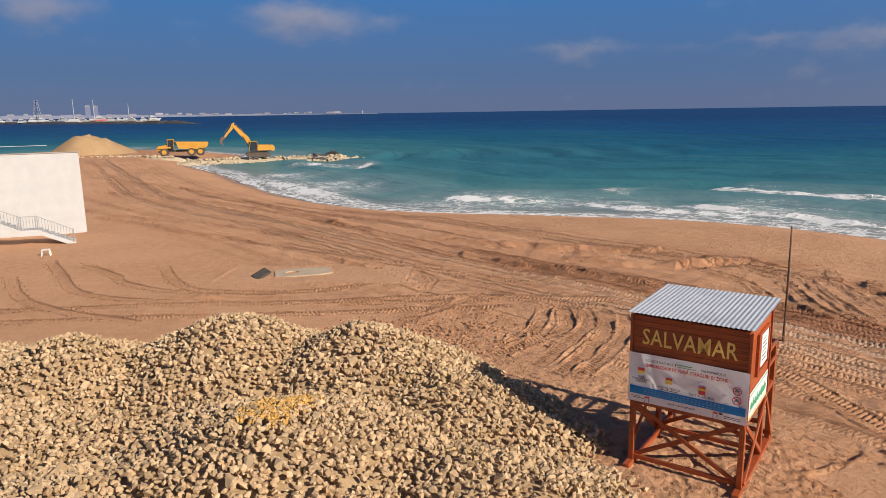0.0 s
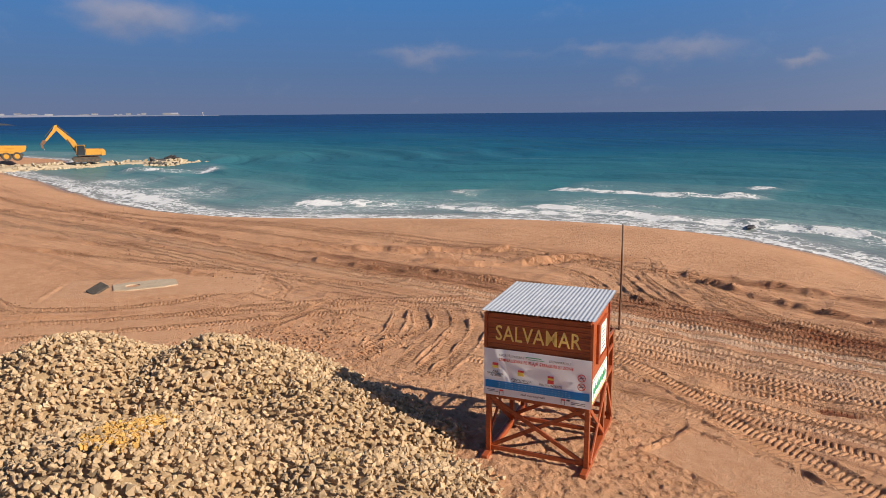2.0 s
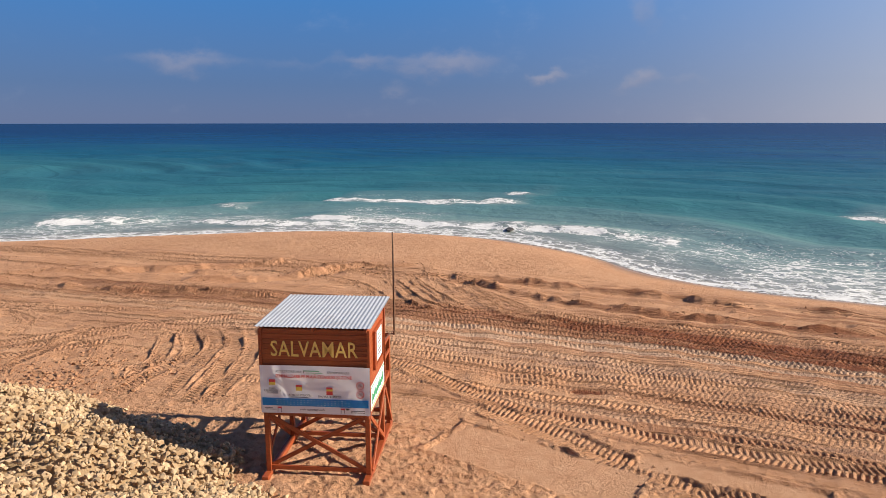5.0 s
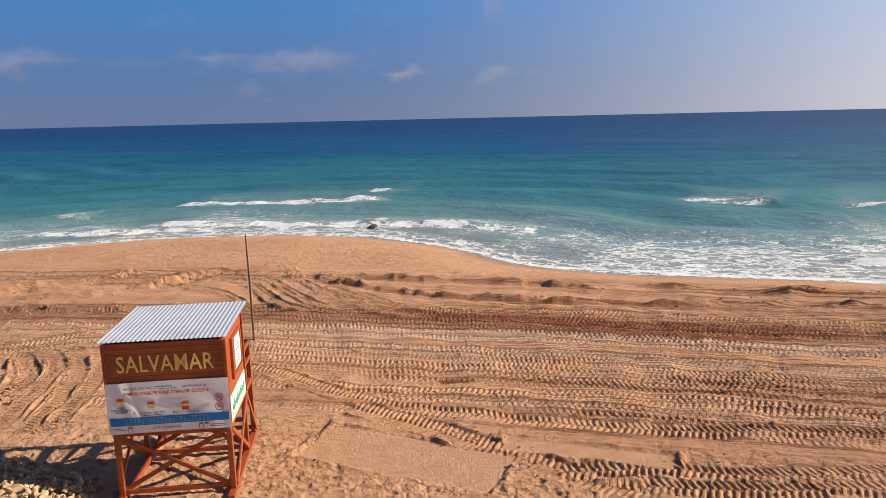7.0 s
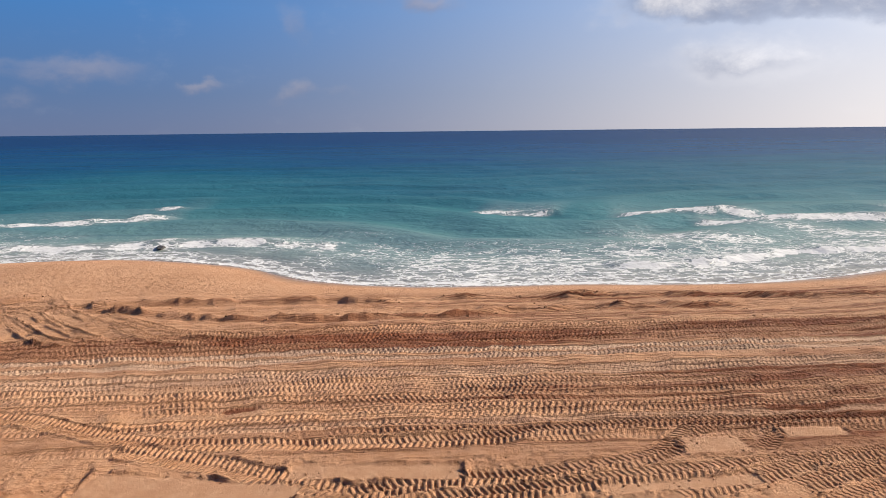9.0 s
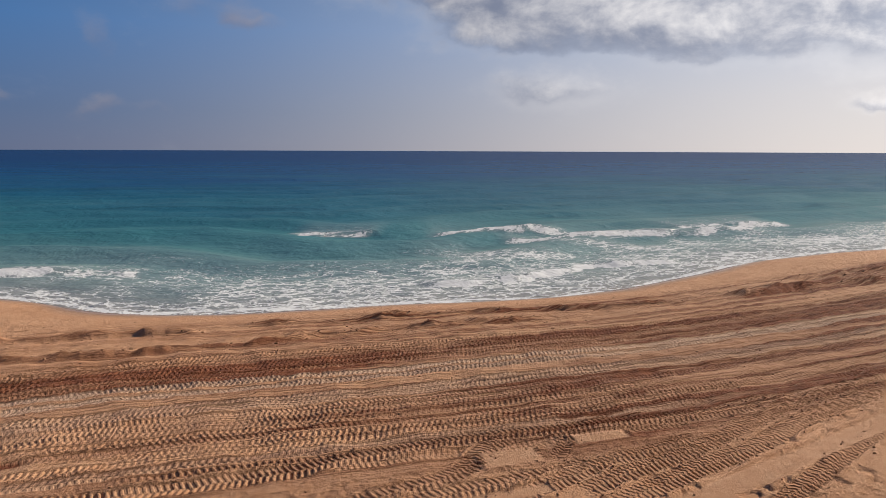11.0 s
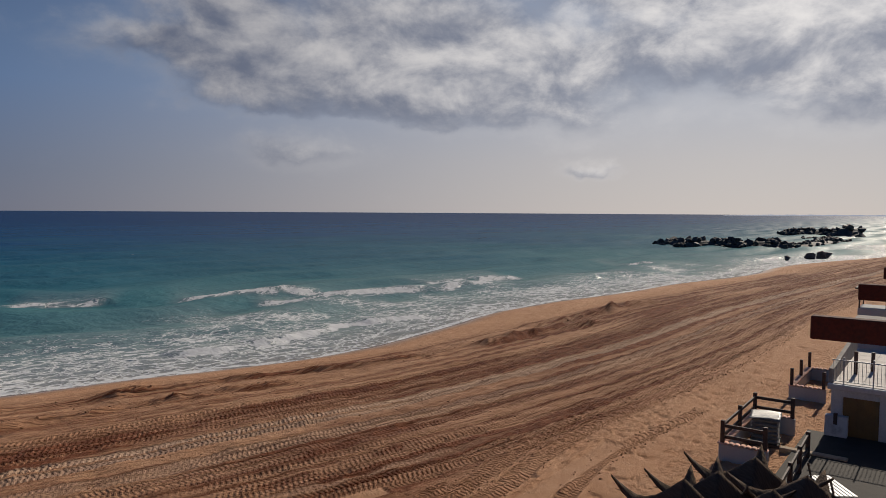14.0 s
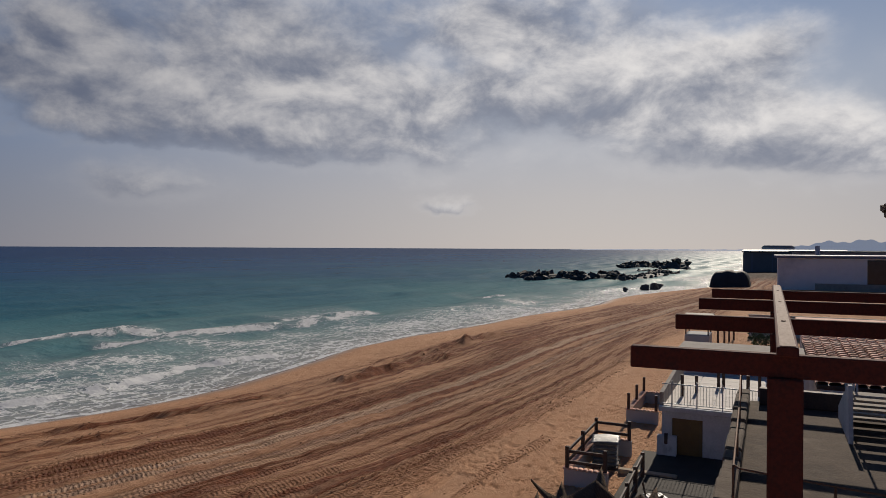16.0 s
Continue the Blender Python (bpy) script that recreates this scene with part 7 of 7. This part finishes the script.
def court_rail():
    r = thing("wooden_railing", T.copy(), "dark wooden railing along the sunken courtyard", "railing")
    pts = [(22.6, 4.0), (24.4, 4.05), (26.2, 4.1), (28.0, 4.15)]
    for x, y in pts:
        part("post", Mesh().beam((x, y, -0.2), (x, y, 1.05), 0.13, 0.13), DARK_WOOD, r)
    for z in (0.45, 0.92):
        part("rail", Mesh().beam((pts[0][0], pts[0][1], z), (pts[-1][0], pts[-1][1], z), 0.06, 0.11), DARK_WOOD, r)
    b = thing("broken_bench", T @ pose(25.0, 3.0, 0.0, 0, 0, 35), "broken white slatted bench lying in the courtyard", "bench")
    for i in range(5):
        part("slat", Mesh().box((-0.8, -0.3 + i * 0.13, 0.38), (0.8, -0.2 + i * 0.13, 0.41), 0.005), PLASTIC, b)
    for x in (-0.65, 0.65):
        part("leg", Mesh().beam((x, -0.25, 0), (x, -0.2, 0.38), 0.05, 0.05), DARK_WOOD, b)
        part("leg", Mesh().beam((x, 0.28, 0), (x, 0.24, 0.38), 0.05, 0.05), DARK_WOOD, b)
        part("leg", Mesh().beam((x, 0.3, 0.35), (x, 0.42, 0.85), 0.05, 0.05), DARK_WOOD, b)
    solid("low_wall", Mesh().box((28.3, 3.0, -0.4), (28.6, 5.1, 0.22), 0.02), SLAB, "low sandy concrete wall at the edge of the courtyard", "wall", m=T.copy())


def courtyard():
    # floor slab coloured as dark as the shaded courtyard
    solid("pavement", Mesh().box((21.55, 0.66, -0.3), (31.45, 4.7, 0.16), 0.01), SHADED_FLOOR, "stained concrete floor of the sunken courtyard, darkened in colour for its shade", "pavement", kind="structure", m=T.copy())


def neighbour_roofs():
    n = thing("neighbour_terrace", T.copy(), "pale concrete terrace roof of the next beach house", "terrace")
    part("roof_slab", Mesh().box((40.6, -6, 2.75), (45.5, 4.6, 3.0), 0.02), CONCRETE, n)
    part("wall", Mesh().box((41.0, -6, -0.4), (45.2, 4.2, 2.745), 0.02), WHITE_DIRTY, n)
    b = thing("white_kiosk", T.copy(), "small white beach kiosk with a dark glazed front", "kiosk")
    part("wall", Mesh().box((65.0, 4.6, -0.4), (68.0, 6.6, 1.1), 0.02), WHITEWASH, b)
    for x in (65.1, 67.9):
        for y in (4.7, 6.5):
            part("post", Mesh().beam((x, y, 1.1), (x, y, 2.6), 0.1, 0.1), DARK_WOOD, b)
    part("roof", Mesh().box((64.8, 4.4, 2.6), (68.2, 6.8, 2.72), 0.02), DARK_WOOD, b)
    for k, (x, y) in enumerate(((66.5, 4.0), (68.5, 3.6), (70.5, 3.3), (72.5, 3.0))):
        solid("wooden_post", Mesh().beam((x, y, -0.3), (x, y, 1.8), 0.16, 0.16), DARK_WOOD, "dark wooden post beside the kiosk", "post", "posts by the kiosk", m=T.copy())
    w = thing("white_wall", T.copy(), "long low white garden wall behind the beach", "wall")
    part("wall", Mesh().box((76.0, -14, -0.4), (76.3, 1.8, 2.0), 0.02), WHITEWASH, w)
    part("coping", Mesh().box((75.95, -14, 2.0), (76.35, 1.85, 2.1), 0.02), CONCRETE, w)
    c = thing("flat_house", T.copy(), "flat white house with a small window behind the porch", "house")
    part("wall", Mesh().box((52, -16, -0.4), (58, -2.0, 3.4), 0.03), WHITEWASH, c)
    part("roof", Mesh().box((51.7, -16.3, 3.4), (58.3, -1.7, 3.6), 0.03), TILE, c)
    part("window", Mesh().box((51.97, -4.2, 1.6), (51.99, -3.0, 2.8)), GLASS_DARK, c)
    rng = random.Random(8)
    m = Mesh()
    for _ in range(900):
        d = Vector((rng.gauss(0, 1), rng.gauss(0, 1), rng.gauss(0, 0.8))).normalized() * rng.uniform(0.45, 1.0) ** 0.5
        p = Vector((d.x * 1.6, d.y * 1.3, 1.1 + d.z * 1.1)) * (1 + 0.12 * math.sin(5 * d.x + 3 * d.z))
        a, b2 = Vector((rng.gauss(0, 1), rng.gauss(0, 1), rng.gauss(0, 1))).normalized() * 0.14, Vector((rng.gauss(0, 1), rng.gauss(0, 1), rng.gauss(0, 1))).normalized() * 0.08
        m.add([p - a, p + b2, p + a, p - b2], [(0, 1, 2, 3)])
    bush = thing("bush", T @ pose(64.5, 0.2, 0.0), "dark green rounded bush beside the garden path", "bush")
    me = bpy.data.meshes.new("crown")
    me.from_pydata(m.v, [], m.f)
    tagged(part("crown", me, LEAF, bush), kind="stuff")
    part("trunk", Mesh().tube([(0, 0, -0.3), (0.1, 0, 0.5), (0.0, 0.1, 1.2)], [0.12, 0.09, 0.03], 7), DARK_WOOD, bush)


def eave():
    e = thing("roof_eave", T.copy(), "dark overhanging eave corner of the upper terrace", "eave")
    part("board", Mesh().box((12.9, -9, 9.06), (16.0, -1.80, 9.16), 0.02), DARK_WOOD, e)
    part("thatch", Mesh().sheet(lambda u, v: (12.85 + 3.2 * u, -9 + 7.25 * v, 9.26 + 0.5 * (1 - v) + 0.03 * math.sin(40 * u)), 20, 10, 0.10), REED, e)
    part("post", Mesh().beam((14.5, -6.5, 4.6), (14.5, -6.5, 9.07), 0.2, 0.2), DARK_WOOD, e)


def far_houses():
    w = thing("white_hall", T.copy(), "long white flat-roofed hall at the end of the beach", "building")
    part("wall", Mesh().box((165, -50, -0.5), (185, -1.6, 6.6), 0.05), FAR_WHITE, w)
    part("roof", Mesh().box((164.4, -50.5, 6.6), (185.6, -1.0, 7.0), 0.05), HAZY_DARK, w)
    part("roof_edge", Mesh().box((164.3, -50.6, 7.0), (185.7, -0.9, 7.15), 0.03), FAR_WHITE, w)
    part("window", Mesh().box((164.9, -50, 1.3), (164.96, -17.8, 6.3)), GLASS_DARK, w, "dark blue glazed front")
    part("chimney", Mesh().tube([(176, -9.5, 7.1), (176, -9.5, 9.2)], 0.5, 10), HAZY_DARK, w)
    part("plinth", Mesh().box((164.0, -50, -0.5), (164.85, -8.5, 1.4), 0.05), CONCRETE, w)
    d = thing("dark_warehouse", T.copy(), "dark blue-grey clad warehouse near the shore", "warehouse")
    part("wall", Mesh().box((292, -26, -0.5), (330, 9.3, 7.2), 0.1), WAREHOUSE, d)
    part("roof", Mesh().prism([(291, 7.2), (331, 7.2), (331, 7.5), (311, 8.2), (291, 7.6)], -26.5, 9.8), WAREHOUSE, d)
    for k in range(5):
        part("cladding_rib", Mesh().box((291.9, -22 + k * 7, -0.4), (291.98, -21.7 + k * 7, 7.1)), HAZY_DARK, d)
    k = thing("low_roofs", T.copy(), "low dark-roofed sheds behind the white hall", "sheds")
    part("shed", Mesh().box((215, -30, -0.5), (235, -6, 7.6), 0.05), HAZY_DARK, k)
    part("shed_roof", Mesh().box((214, -31, 7.6), (236, -5, 8.0), 0.05), WAREHOUSE, k)
    for deg, dist, wd, h, base in ((-130.5, 900, 34, 11, -1),):
        far_block(deg, dist, wd, h, base, "pale villa among trees on the hazy hill", FAR_WHITE)


def covered_mound():
    def skin(u, v):
        a, b = 2 * u - 1, 2 * v - 1
        m = max(abs(a), abs(b))
        return (181 + 5.5 * a, 8.4 + 4.4 * b, -0.5 + 3.6 * (1 - m ** 5) ** 0.6 * (1 + 0.06 * math.sin(9 * a) + 0.05 * math.sin(8 * b + 1)))
    solid("tarpaulin_cover", Mesh().sheet(skin, 24, 24), TARP, "black tarpaulin over a rounded stack beside the beach", "tarpaulin", m=T.copy(), smooth=True)


def hotel():
    """The building from whose balcony the place is seen."""
    h = thing("hotel", T.copy(), "white hotel wing with a balcony above the beach", "hotel")
    part("wall", Mesh().box((-14, -9, -0.5), (4.3, 0.15, 6.7), 0.02), WHITEWASH, h)
    part("balcony", Mesh().box((-14, -8.9, 6.705), (4.35, 0.35, 6.88), 0.02), CONCRETE, h)


pergola()
annex()
pipe_rail()
porch()
beach_house()
fence_patio(26.2, 31.0, 5.05, 6.6, 0.0, "low white-walled patio with dark wooden posts and rails on the sand")
fence_patio(36.5, 41.3, 4.8, 6.3, 0.0, "low white-walled patio with dark posts and no rails", rails=False)
wrapped_stack(29.2, 5.75)
courtyard()
court_rail()
for row in ((18.63, 5.38, 1.28, 0.95, 56, 0.77, 0.4), (19.73, 4.88, 1.26, 0.97, 60, 0.79, 0.3), (21.43, 4.38, 1.24, 1.0, 52, 0.81, 0.2), (19.2, 3.5, 1.30, 1.05, 48, 0.6, 0.0), (20.5, 3.0, 1.35, 1.05, 41, 0.6, 0.1), (17.6, 3.9, 1.15, 1.05, 35, 0.6, 0.3)):
    reed_canopy(*row)
neighbour_roofs()
eave()
far_houses()
covered_mound()
hotel()
jetty("rock_groyne", [(206.3, -76.9), (204.7, -88.8), (202, -102.7), (200.2, -116.6)], 3.5, 0.35, 150, (0.8, 1.6), ROCK_DARK, "groyne of dark rocks standing in the surf", 31)
jetty("rock_reef", [(316.1, -176.9), (314.5, -188.9), (312.6, -204.8)], 4.0, 0.8, 70, (1, 2), ROCK_DARK, "dark rock reef off the point", 32)
jetty("rocky_point", [(206.9, -123), (224, -140), (243.2, -155), (270.7, -164.5)], 3.0, -0.35, 110, (0.5, 1.1), ROCK_DARK, "low rocky point at the end of the beach", 33)
jetty("tall_rocks", [(289.5, -187.5), (295.1, -195.8), (300.8, -202.2)], 3.0, 2.2, 26, (1.2, 2.4), ROCK_DARK, "tall dark rocks at the point", 34)
for x, y, s in ((145.2, -87.7, 1.0), (147, -91.3, 1.2), (148.4, -93.8, 0.9), (141.1, -80.4, 0.7)):
    ob = solid("shore_rock", BLOCKS["wet_dark_rock"][int(s * 7) % 8], ROCK_DARK, "dark rock standing at the water's edge", "rock", "rocks at the water's edge")
    ob.matrix_world = Matrix.LocRotScale((x, y, SEA_LEVEL + 0.5 * s), Euler((0.2, 0.3, x)), (1.2 * s, 1.0 * s, 1.5 * s))
surf_rock = solid("surf_rock", BLOCKS["wet_dark_rock"][2], ROCK_DARK, "flat dark rock lying in the surf", "rock")
surf_rock.matrix_world = Matrix.LocRotScale((37.3, 50.4, SEA_LEVEL + 0.08), Euler((0, 0.1, 0.8)), (0.9, 0.55, 0.4))
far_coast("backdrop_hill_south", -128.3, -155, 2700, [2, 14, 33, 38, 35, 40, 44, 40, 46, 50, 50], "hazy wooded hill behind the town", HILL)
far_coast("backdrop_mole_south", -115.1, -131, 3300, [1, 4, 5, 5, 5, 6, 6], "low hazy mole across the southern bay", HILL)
